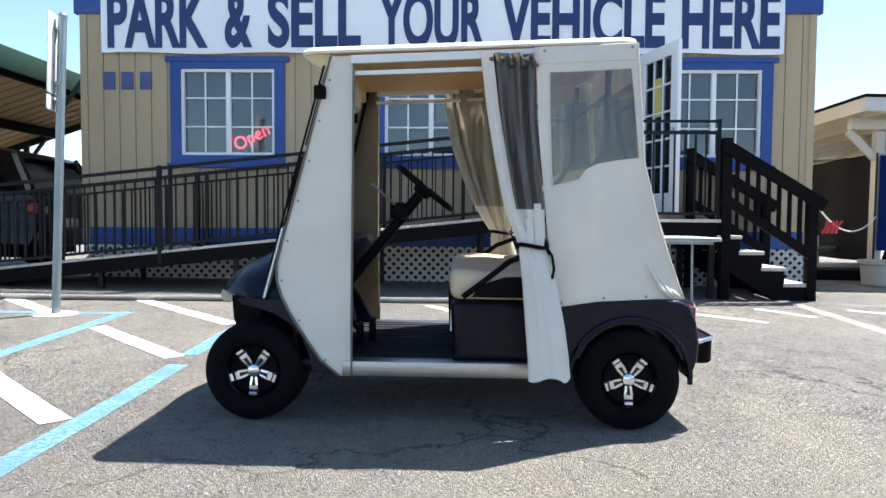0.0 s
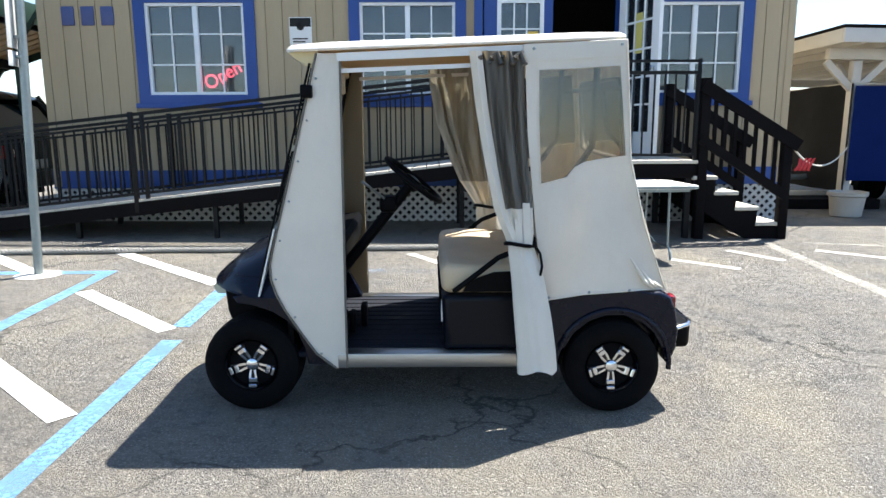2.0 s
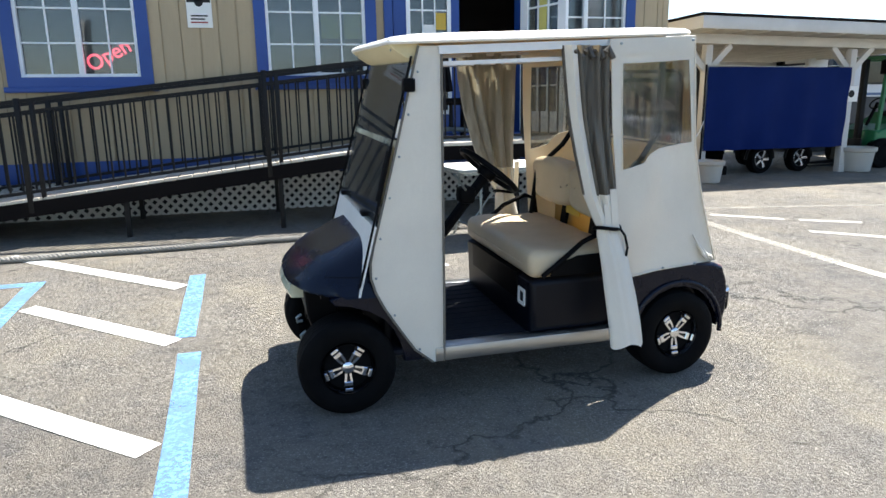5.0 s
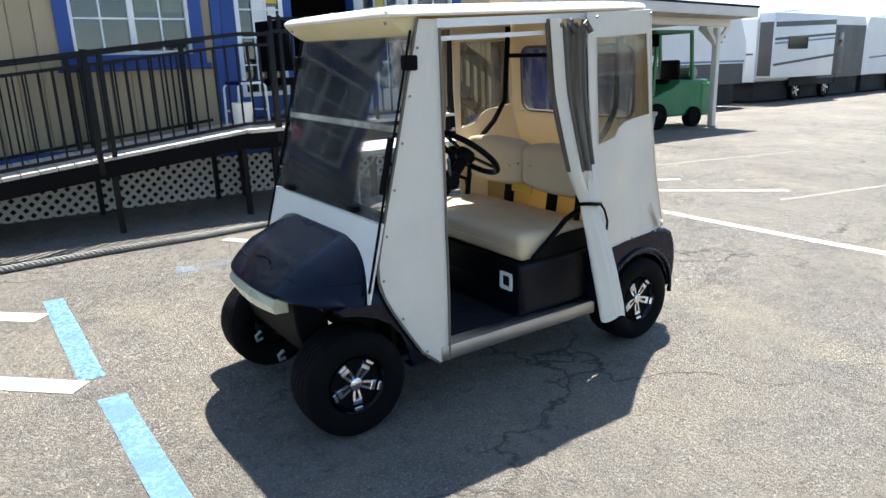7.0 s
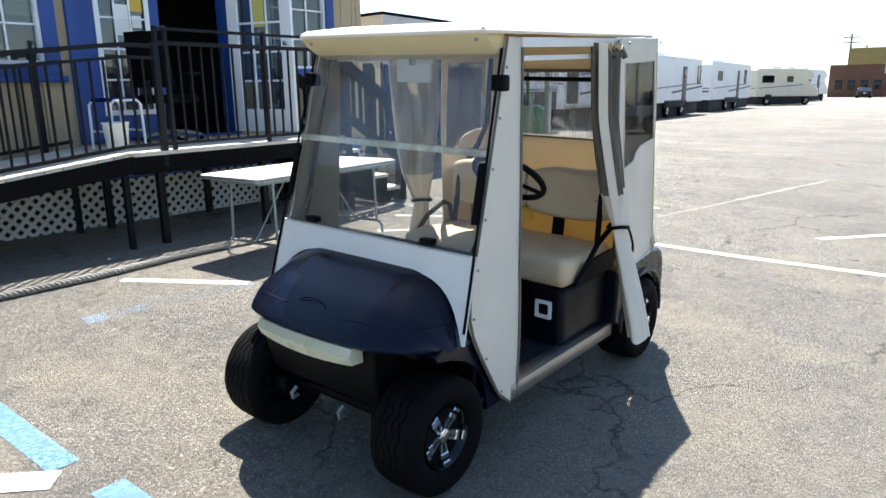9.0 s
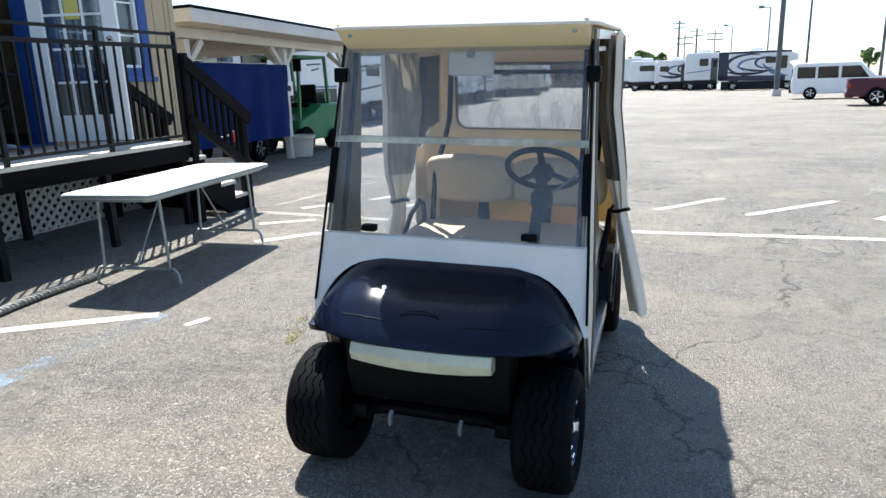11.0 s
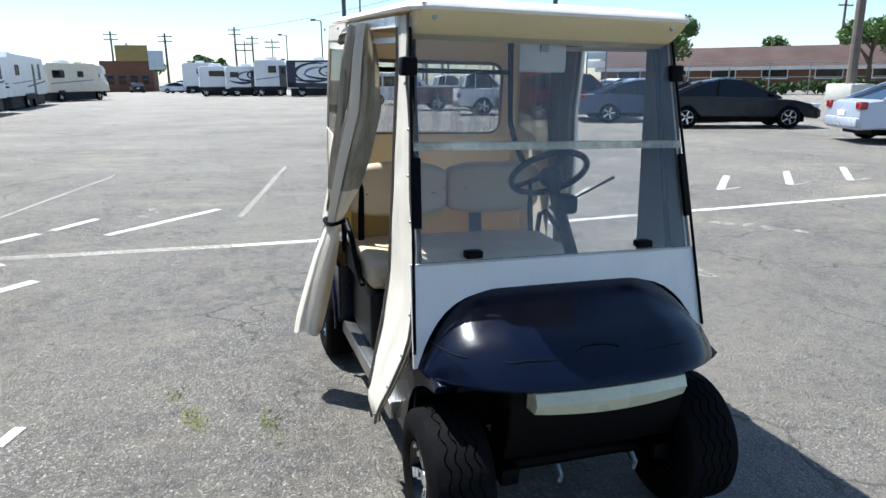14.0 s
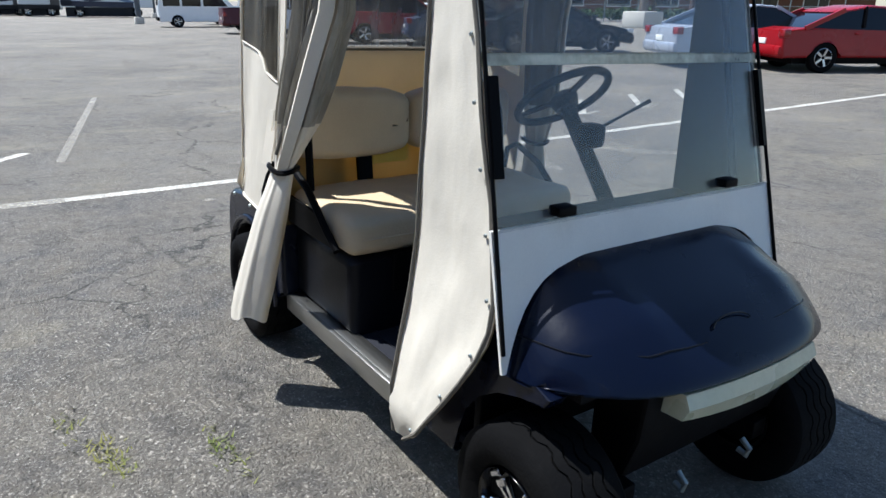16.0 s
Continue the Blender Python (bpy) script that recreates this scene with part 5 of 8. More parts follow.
        if y > 0:
            for pts in ([(0.05, 0.535, 1.575), (0.12, 0.552, 1.34), (0.21, 0.585, 1.10), (0.290, 0.620, 0.86)], [(0.20, 0.541, 1.59), (0.15, 0.558, 1.39), (0.165, 0.575, 1.17), (0.27, 0.622, 0.88)]):
                part("seam_cord", tube(pts, 0.0055, 6), M["piping"], cur, "dark sewn seam across the gathered vinyl")
        sx0 = 0.390 if y < 0 else 0.330
        part("tie_strap", tube([(sx0 + 0.066 * math.cos(t), y * out_y(0.805) + 0.042 * math.sin(t), 0.805 + 0.006 * math.sin(2 * t)) for t in (2 * math.pi * k / 20 for k in range(20))], 0.009, 6, closed=True), M["black_plastic"], cur, "black webbing strap")
        part("strap_end", tube([(sx0 + 0.057, y * (out_y(0.8) + 0.015), 0.804), (sx0 + 0.084, y * (out_y(0.8) + 0.025), 0.765), (sx0 + 0.092, y * (out_y(0.8) + 0.04), 0.71), (sx0 + 0.084, y * (out_y(0.8) + 0.045), 0.67)], 0.006, 6), M["black_plastic"], cur)
        for k in range(4):
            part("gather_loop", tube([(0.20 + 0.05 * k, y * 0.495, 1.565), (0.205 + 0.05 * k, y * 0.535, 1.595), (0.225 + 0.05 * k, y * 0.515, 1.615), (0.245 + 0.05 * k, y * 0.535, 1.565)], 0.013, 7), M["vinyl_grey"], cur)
    # body: seat box, rear body, fenders
    part("seat_box", prism([(0.060, 0.275), (0.048, 0.535), (0.09, 0.552), (0.52, 0.552), (0.52, 0.275)], -0.478, 0.478, "y", 0.035, 4), M["navy_plastic"], c, "dark navy plastic seat base")
    part("seat_skirt", prism([(0.040, 0.42), (0.034, 0.552), (0.07, 0.552), (0.07, 0.42)], -0.33, 0.33, "y", 0.006), M["black_plastic"], c)
    sock = part("charger_socket", ring_prism(rounded(-0.043, 0.043, -0.043, 0.043, 0.008, 3), rounded(-0.026, 0.026, -0.026, 0.026, 0.01, 3), 0.0, 0.006, "x"), M["paper"], c, "white square socket surround")
    sock.location = (0.046, -0.380, 0.443)
    arch_r = [(0.832 + 0.255 * math.cos(radians(a)), 0.232 + 0.255 * math.sin(radians(a))) for a in (0, 20, 40, 60, 80, 100, 120, 140, 160, 178)]
    for y in (-1, 1):
        poly = [(0.50, 0.275), (0.50, 0.552), (0.66, 0.572), (0.86, 0.582), (1.03, 0.576), (1.085, 0.550), (1.115, 0.48), (1.130, 0.39), (1.125, 0.30), (1.09, 0.28)] + arch_r + [(0.57, 0.26)]
        part("rear_fender", prism(poly, *sorted((y * 0.40, y * 0.540)), "y", 0.016, 3), M["navy"], c, "glossy navy rear fender")
        lip = [(x, y * 0.542, z) for x, z in [(0.832 + 0.262 * math.cos(radians(a)), 0.232 + 0.262 * math.sin(radians(a))) for a in range(-5, 186, 10)]]
        part("arch_lip", tube(lip, 0.012, 8), M["navy"], c)
        part("tail_lamp", box(1.100, 1.130, y * 0.45 - 0.035, y * 0.45 + 0.035, 0.42, 0.54, 0.012), M["red_lens"], c, "red tail lamp")
    part("rear_body", prism([(0.52, 0.36), (0.52, 0.56), (0.86, 0.582), (1.03, 0.576), (1.088, 0.550), (1.125, 0.44), (1.12, 0.36), (1.06, 0.30), (0.95, 0.36)], -0.40, 0.40, "y", 0.015), M["navy"], c)
    part("rear_bumper", prism(rounded(1.10, 1.225, -0.46, 0.46, 0.045, 4), 0.280, 0.395, "z", 0.015), M["black_plastic"], c, "black rubber rear bumper")
    part("bumper_trim", tube([(1.13, -0.465, 0.375), (1.205, -0.445, 0.39), (1.23, -0.40, 0.39), (1.23, 0.40, 0.39), (1.205, 0.445, 0.39), (1.13, 0.465, 0.375)], 0.010, 8), M["chrome"], c)
    for y in (-0.38, 0.38):
        part("mud_flap", box(1.05, 1.075, y - 0.07, y + 0.07, 0.19, 0.33, 0.006), M["black_plastic"], c)
    # seat
    def cushion(x0, x1, y0, y1, z0, z1, r, seed):
        bm = box(x0, x1, y0, y1, z0, z1, r, 5)
        bmesh.ops.subdivide_edges(bm, edges=[e for e in bm.edges if e.calc_length() > 0.12], cuts=7, use_grid_fill=True)
        for v in bm.verts:
            v.co.z += 0.010 * noise.noise(v.co * 7 + Vector((seed, 0, 0))) * (1 if v.co.z > (z0 + z1) / 2 else 0)
            v.co.x += 0.008 * noise.noise(v.co * 6 + Vector((0, seed, 5)))
        return bm
    seat = part("seat_cushion", cushion(0.045, 0.53, -0.485, 0.485, 0.552, 0.688, 0.042, 1), M["seat"], c, "beige padded bench cushion", smooth=60)
    part("cushion_piping", tube([(0.046, -0.44, 0.61), (0.042, 0.0, 0.61), (0.046, 0.44, 0.61)], 0.004, 6), M["seat"], seat)
    for y in (-1, 1):
        y0, y1 = sorted((y * 0.001, y * 0.490))
        bm = cushion(0.465, 0.585, y0, y1, 0.780, 1.035, 0.038, 3 + y)
        for v in bm.verts:
            v.co.z -= 0.030 * (abs(v.co.y - y * 0.245) / 0.245) ** 3 * (1 if v.co.z > 0.905 else -1)
        part("seat_back", bm, M["seat"], c, "beige padded backrest half", smooth=60)
        part("back_bracket", bar((0.525, y * 0.17, 0.57), (0.565, y * 0.17, 0.90), 0.06, 0.02), M["black_plastic"], c, "black steel backrest bracket")
        part("hip_restraint", tube([(0.10, y * 0.505, 0.570), (0.17, y * 0.510, 0.625), (0.30, y * 0.512, 0.730), (0.44, y * 0.512, 0.785), (0.50, y * 0.510, 0.76), (0.52, y * 0.505, 0.62)], 0.013, 8), M["black_plastic"], c, "black hip restraint bar")
        part("restraint_panel", prism([(0.14, 0.57), (0.17, 0.62), (0.28, 0.66), (0.50, 0.67), (0.50, 0.57)], *sorted((y * 0.498, y * 0.508))), M["black_plastic"], c)
    part("rear_inner_panel", box(0.615, 0.627, -0.45, 0.45, 0.605, 0.86, 0.004), M["yellow_lining"], c, "yellow-tan lining behind the seat")
    # steering, pedals
    col_a, col_b = Vector((-0.45, -0.250, 0.59)), Vector((-0.105, -0.250, 1.022))
    d = (col_b - col_a).normalized()
    part("steering_column", tube([col_a - d * 0.2, col_a, col_b], 0.026, 10), M["black_plastic"], c)
    q = d.to_track_quat("Z", "Y").to_matrix().to_4x4()
    sw = part("steering_wheel", tube([(0.160 * math.cos(t), 0.160 * math.sin(t), 0) for t in (2 * math.pi * k / 40 for k in range(40))], 0.0135, 10, closed=True), M["black_plastic"], c, "black steering wheel")
    sw.matrix_basis = Matrix.Translation(col_b + d * 0.035) @ q
    part("wheel_hub", lathe([(0.0, 0.012), (0.04, 0.010), (0.05, -0.01), (0.04, -0.04), (0.0, -0.045)], 20, "z"), M["black_plastic"], sw)
    for a in (0, 130, 230):
        ca, sa = math.cos(radians(a + 90)), math.sin(radians(a + 90))
        part("wheel_spoke", bar((0.03 * ca, 0.03 * sa, -0.006), (0.155 * ca, 0.155 * sa, -0.002), 0.028, 0.008), M["black_plastic"], sw)
    part("column_pod", box(-0.245, -0.165, -0.31, -0.22, 0.90, 0.98, 0.02), M["black_plastic"], c)
    part("turn_stalk", tube([(-0.22, -0.31, 0.97), (-0.27, -0.37, 1.02), (-0.31, -0.42, 1.06)], [0.006, 0.005, 0.008], 6), M["galvanised"], c, "thin turn signal stalk")
    part("horn_pad", lathe([(0.0, 0.014), (0.022, 0.013), (0.025, 0.008)], 16, "z"), M["galvanised"], sw)
    part("brake_pedal", box(-0.40, -0.375, -0.30, -0.20, 0.30, 0.40, 0.008), M["black_plastic"], c).rotation_euler = (0, 0, 0)
    part("accelerator_pedal", box(-0.36, -0.33, -0.14, -0.07, 0.285, 0.40, 0.006), M["black_plastic"], c)
    part("pedal_arm", tube([(-0.55, -0.25, 0.62), (-0.46, -0.25, 0.45), (-0.39, -0.25, 0.36)], 0.012, 8), M["black_plastic"], c)
    part("seat_card", box(0.535, 0.539, -0.02, 0.14, 0.74, 0.83), M["yellow_card"], c)
    return c


M["clear_edge"] = sheet_glass("pale_hinge_strip", (0.6, 0.6, 0.5), 0.55, (0.8, 0.78, 0.6), 0.2)
M["navy_plastic"] = paint("dark_navy_plastic", srgb("090c15"), rough=0.4, vary=0.25, fine=80, spec=0.2)
M["yellow_lining"] = cloth("yellow_tan_lining", srgb("c2a566"), srgb("cbb06a"), 0.35)
build_cart()


# ---- things round the office ----
def build_post_sign():
    s = thing("sign_post", "galvanised steel post with a parking sign seen edge-on", "sign post", at=pose(-3.34, 2.24, ground_z(-3.3, 2.2), 0, 2.0, 0))
    part("pole", tube([(0, 0, 0), (0, 0, 2.52)], 0.035, 14), M["galvanised"], s)
    part("cap", lathe([(0.0, 2.545), (0.02, 2.54), (0.038, 2.52), (0.038, 2.50)], 14, "z"), M["galvanised"], s)
    for nm, z0, z1 in (("sign_plate", 1.86, 2.52), ("small_plate", 1.72, 1.84)):
        part(nm, box(-0.058, -0.053, -0.15, 0.15, z0, z1, 0.002), M["lattice"], s, "pale metal sign plate").rotation_euler = (0, 0, radians(11))
    for z in (1.80, 1.95, 2.40):
        part("clamp", box(-0.056, 0.0, -0.038, 0.038, z - 0.012, z + 0.012, 0.003), M["galvanised"], s)
    tagged(part("post_footing", lathe([(0.0, 0.012), (0.10, 0.012), (0.16, 0.008), (0.19, 0.003)], 18, "z"), M["concrete"]), "pale concrete footing round the sign post", "footing", kind="structure").location = (-3.34, 2.24, ground_z(-3.3, 2.2))


def build_rope():
    pts = []
    for k in range(420):
        x = -5.4 + 6.3 * k / 419
        y = 3.0 + 0.05 * (x + 5.4) + 0.03 * noise.noise(Vector((x * 1.3, 0, 0)))
        pts.append((x, y, ground_z(x, y) + 0.029))
    r = thing("rope", "thick grey rope lying along the shaded ground by the ramp", "rope")
    for ph in range(3):
        tw = [Vector(p) + Vector((0, 0.017 * math.cos(k * 0.9 + ph * 2.094), 0.015 * math.sin(k * 0.9 + ph * 2.094))) for k, p in enumerate(pts)]
        part("strand", tube(tw, 0.0145, 7), M["rope"], r)
    c = thing("barrier_cord", "sagging pale cord with a red ribbon tied to the stair post", "cord")
    a, b = Vector((3.90, 3.85, 1.10)), Vector((5.9, 6.05, 1.06))
    cord = [a + (b - a) * t + Vector((0, 0, -0.26 * 4 * t * (1 - t))) for t in (k / 20 for k in range(21))]
    part("cord", tube(cord, 0.010, 6), M["rope_pale"], c)
    for k in range(4):
        p = cord[4]
        part("ribbon", grid([[p + Vector((0.05 * k - 0.06, -0.01 * k, 0.02)), p + Vector((0.05 * k - 0.02, -0.01, 0.02))], [p + Vector((0.04 * k - 0.08, -0.02, -0.06)), p + Vector((0.04 * k - 0.05, -0.03, -0.06))], [p + Vector((0.05 * k - 0.12, -0.01, -0.12)), p + Vector((0.05 * k - 0.09, -0.02, -0.13))]], thick=0.002), M["ribbon"], c, "red plastic ribbon")


def build_chair():
    c = thing("office_chair", "black swivel office chair on a silver star base, on the landing", "chair", at=OFFICE @ pose(1.20, 4.84, LAND_Z, 0, 0, 25))
    for k in range(5):
        a = radians(72 * k + 20)
        ca, sa = math.cos(a), math.sin(a)
        leg = part("base_arm", tube([(0, 0, 0.115), (ca * 0.16, sa * 0.16, 0.105), (ca * 0.30, sa * 0.30, 0.075)], [0.028, 0.024, 0.016], 8), M["galvanised"], c, "silver star base arm")
        part("caster", lathe([(0.0, -0.02), (0.026, -0.018), (0.028, 0.0), (0.026, 0.018), (0.0, 0.02)], 14), M["black_plastic"], leg).location = (ca * 0.30, sa * 0.30, 0.030)
    part("gas_column", tube([(0, 0, 0.09), (0, 0, 0.40)], [0.03, 0.022], 12), M["black_metal"], c)
    part("seat", prism(rounded(-0.25, 0.25, -0.24, 0.24, 0.09, 5), 0.40, 0.48, "z", 0.03, 3), M["black_plastic"], c)
    rows = [[Vector((-0.22 - 0.02 * t + 0.0 * i, 0.0, 0.0)) + Vector((-0.05 * t - 0.02 * (1 - ((i - 3) / 3) ** 2), -0.23 * (1 - 0.12 * t) + 0.46 * (1 - 0.12 * t) * i / 6, 0.55 + 0.52 * t)) for i in range(7)] for t in (0, 0.2, 0.4, 0.6, 0.8, 1.0)]
    part("backrest", grid(rows, thick=0.06), M["black_plastic"], c, "black padded backrest", smooth=50)
    part("back_stem", tube([(-0.10, 0, 0.41), (-0.26, 0, 0.42), (-0.27, 0, 0.62)], 0.02, 8), M["black_metal"], c)
    for sy in (-1, 1):
        part("armrest", tube([(-0.05, sy * 0.25, 0.43), (-0.05, sy * 0.31, 0.46), (-0.04, sy * 0.31, 0.66), (0.12, sy * 0.30, 0.68)], 0.018, 8), M["black_plastic"], c)
        part("arm_pad", box(-0.12, 0.17, sy * 0.305 - 0.035, sy * 0.305 + 0.035, 0.67, 0.70, 0.012), M["black_plastic"], c)
    st = thing("tube_stool", "small blue stool on a white tubular frame, on the landing", "stool", at=OFFICE @ pose(0.60, 4.72, LAND_Z, 0, 0, 10))
    for sy in (-1, 1):
        part("leg_frame", tube([(-0.17, sy * 0.15, 0.0), (-0.16, sy * 0.15, 0.40), (-0.12, sy * 0.15, 0.44), (0.12, sy * 0.15, 0.44), (0.16, sy * 0.15, 0.40), (0.17, sy * 0.15, 0.0)], 0.013, 8), M["white_trim"], st, "white bent tube legs")
    part("seat", box(-0.15, 0.15, -0.14, 0.14, 0.425, 0.465, 0.012), M["tarp_blue"], st)
    part("cross_tube", tube([(-0.165, -0.15, 0.16), (-0.165, 0.15, 0.16)], 0.010, 8), M["white_trim"], st)
    part("cross_tube", tube([(0.165, -0.15, 0.16), (0.165, 0.15, 0.16)], 0.010, 8), M["white_trim"], st)
    bk = thing("bucket", "small white plastic bucket on the landing", "bucket", at=OFFICE @ pose(0.47, 4.50, LAND_Z))
    part("pail", lathe([(0.0, 0.012), (0.085, 0.0), (0.09, 0.01), (0.112, 0.23), (0.118, 0.235), (0.118, 0.25), (0.106, 0.25), (0.10, 0.23), (0.082, 0.02), (0.0, 0.02)], 24, "z"), M["paper"], bk)
    part("handle", tube([(0.112 * math.cos(t), 0.02, 0.235 - 0.09 * math.sin(t)) for t in (math.pi * k / 14 for k in range(15))], 0.004, 6), M["galvanised"], bk)


SHED = pose(0, 0, 0.09)


def build_shed():
    s = thing("open_shed", "white open-sided shed with a flat roof on braced posts", "shed", at=SHED)
    x0, x1, y0, y1 = 5.35, 11.9, 5.50, 11.4
    def tilt(bm):
        for v in bm.verts:
            v.co.z -= 0.012 * (v.co.x - x0) + 0.02 * (v.co.y - y0)
        return bm
    part("roof_deck", tilt(box(x0, x1, y0, y1, 2.40, 2.46, 0.01)), M["white_shed"], s, "white painted roof deck")
    part("roof_cap", tilt(box(x0 - 0.05, x1 + 0.05, y0 - 0.05, y1 + 0.05, 2.46, 2.50, 0.01)), M["dark_wood"], s, "dark roofing edge")
    part("fascia", tilt(box(x0 - 0.03, x1 + 0.03, y0 - 0.035, y0, 2.28, 2.458, 0.005)), M["white_shed"], s)
    part("end_fascia", tilt(box(x0 - 0.035, x0, y0, y1, 2.28, 2.458, 0.005)), M["white_shed"], s)
    part("end_fascia", tilt(box(x1, x1 + 0.035, y0, y1, 2.28, 2.458, 0.005)), M["white_shed"], s)
    for k in range(14):
        x = x0 + 0.25 + k * (x1 - x0 - 0.5) / 13
        part("rafter", tilt(box(x - 0.025, x + 0.025, y0 + 0.01, y1 - 0.01, 2.27, 2.40)), M["white_shed"], s)
    for y in (6.05, 10.8):
        part("beam", tilt(box(x0 + 0.1, x1 - 0.1, y - 0.05, y + 0.05, 2.13, 2.275, 0.006)), M["white_shed"], s)
        for x in (5.86, 8.70, 11.42):
            part("post", box(x - 0.06, x + 0.06, y - 0.06, y + 0.06, 0, 2.11 - 0.012 * (x - x0) - 0.02 * (y - y0), 0.006), M["white_shed"], s)
            for sx in (-1, 1):
                part("brace", bar((x + sx * 0.04, y, 1.72), (x + sx * 0.42, y, 2.09), 0.06, 0.09), M["white_shed"], s)
            part("brace", bar((x, y + 0.04, 1.72), (x, y + 0.42, 2.06), 0.06, 0.09), M["white_shed"], s)
    t = thing("blue_tarp", "royal blue tarpaulin hung between the shed posts", "tarpaulin", at=SHED)
    rows = [[Vector((5.83 + 2.80 * i / 24, 5.945 + 0.035 * math.sin(i * 1.1) * (1 - j / 9) + 0.02 * noise.noise(Vector((i * 0.4, j * 0.5, 4))), 0.46 + 1.30 * j / 8)) for i in range(25)] for j in range(9)]
    part("sheet", grid(rows, thick=0.004), M["tarp_blue"], t)
    part("eyelet_rope", tube([(5.83, 5.95, 1.79), (7.2, 5.96, 1.765), (8.64, 5.96, 1.79)], 0.006, 6), M["rope_pale"], t)
    d = thing("dark_tarp", "charcoal tarpaulin closing the end of the shed", "tarpaulin", at=SHED)
    rows = [[Vector((5.80 + 0.025 * math.sin(i * 0.9), 5.94 + 3.3 * i / 20, 0.30 + 1.50 * j / 6 - 0.003 * i * j / 6)) for i in range(21)] for j in range(7)]
    part("sheet", grid(rows, thick=0.004), M["tarp_dark"], d)
    part("hem_rope", tube([r for r in rows[-1][::4]], 0.008, 6), M["rope_pale"], d)
    # lower boards are coloured dark to stand for shaded ground under the roof
    g = thing("timber_stack", "low stack of timber coloured dark for shade, with one pale board, under the shed", "timber", at=SHED)
    for k in range(4):
        part("board", box(4.75 + 0.1 * k, 6.6 + 0.05 * k, 6.3 + 0.2 * k, 6.48 + 0.2 * k, 0.0 if k < 3 else 0.16, 0.16 if k < 3 else 0.22, 0.006), M["deck" if k == 3 else "dark_wood"], g)


def build_planter():
    for x, y, k, lab in ((9.0, 6.0, 1.0, "large pale grey plastic planter pot on the asphalt"), (5.6, 5.5, 0.8, "pale grey planter pot beside the dark tarpaulin")):
        p = thing("planter_pot", lab, "planter", "planter pots", at=pose(x, y, ground_z(x, y)) @ Matrix.Diagonal((k, k, k, 1)))
        prof = [(0.0, 0.02), (0.20, 0.0), (0.235, 0.02), (0.275, 0.34), (0.305, 0.36), (0.31, 0.42), (0.285, 0.425), (0.265, 0.35), (0.0, 0.34)]
        part("pot", lathe(prof, 28, "z"), M["planter"], p)
        part("soil", lathe([(0.0, 0.352), (0.268, 0.348), (0.26, 0.33)], 20, "z"), M["soil"], p)
    n = thing("post_notice", "small white notice fixed to the shed post", "sign", at=pose(8.70, 5.975, 1.42))
    part("board", box(-0.14, 0.14, -0.012, 0.0, -0.13, 0.13, 0.004), M["paper"], n)
    part("emblem", lathe([(0.035, -0.016), (0.06, -0.016), (0.06, -0.012), (0.035, -0.012)], 18), M["ink"], n)


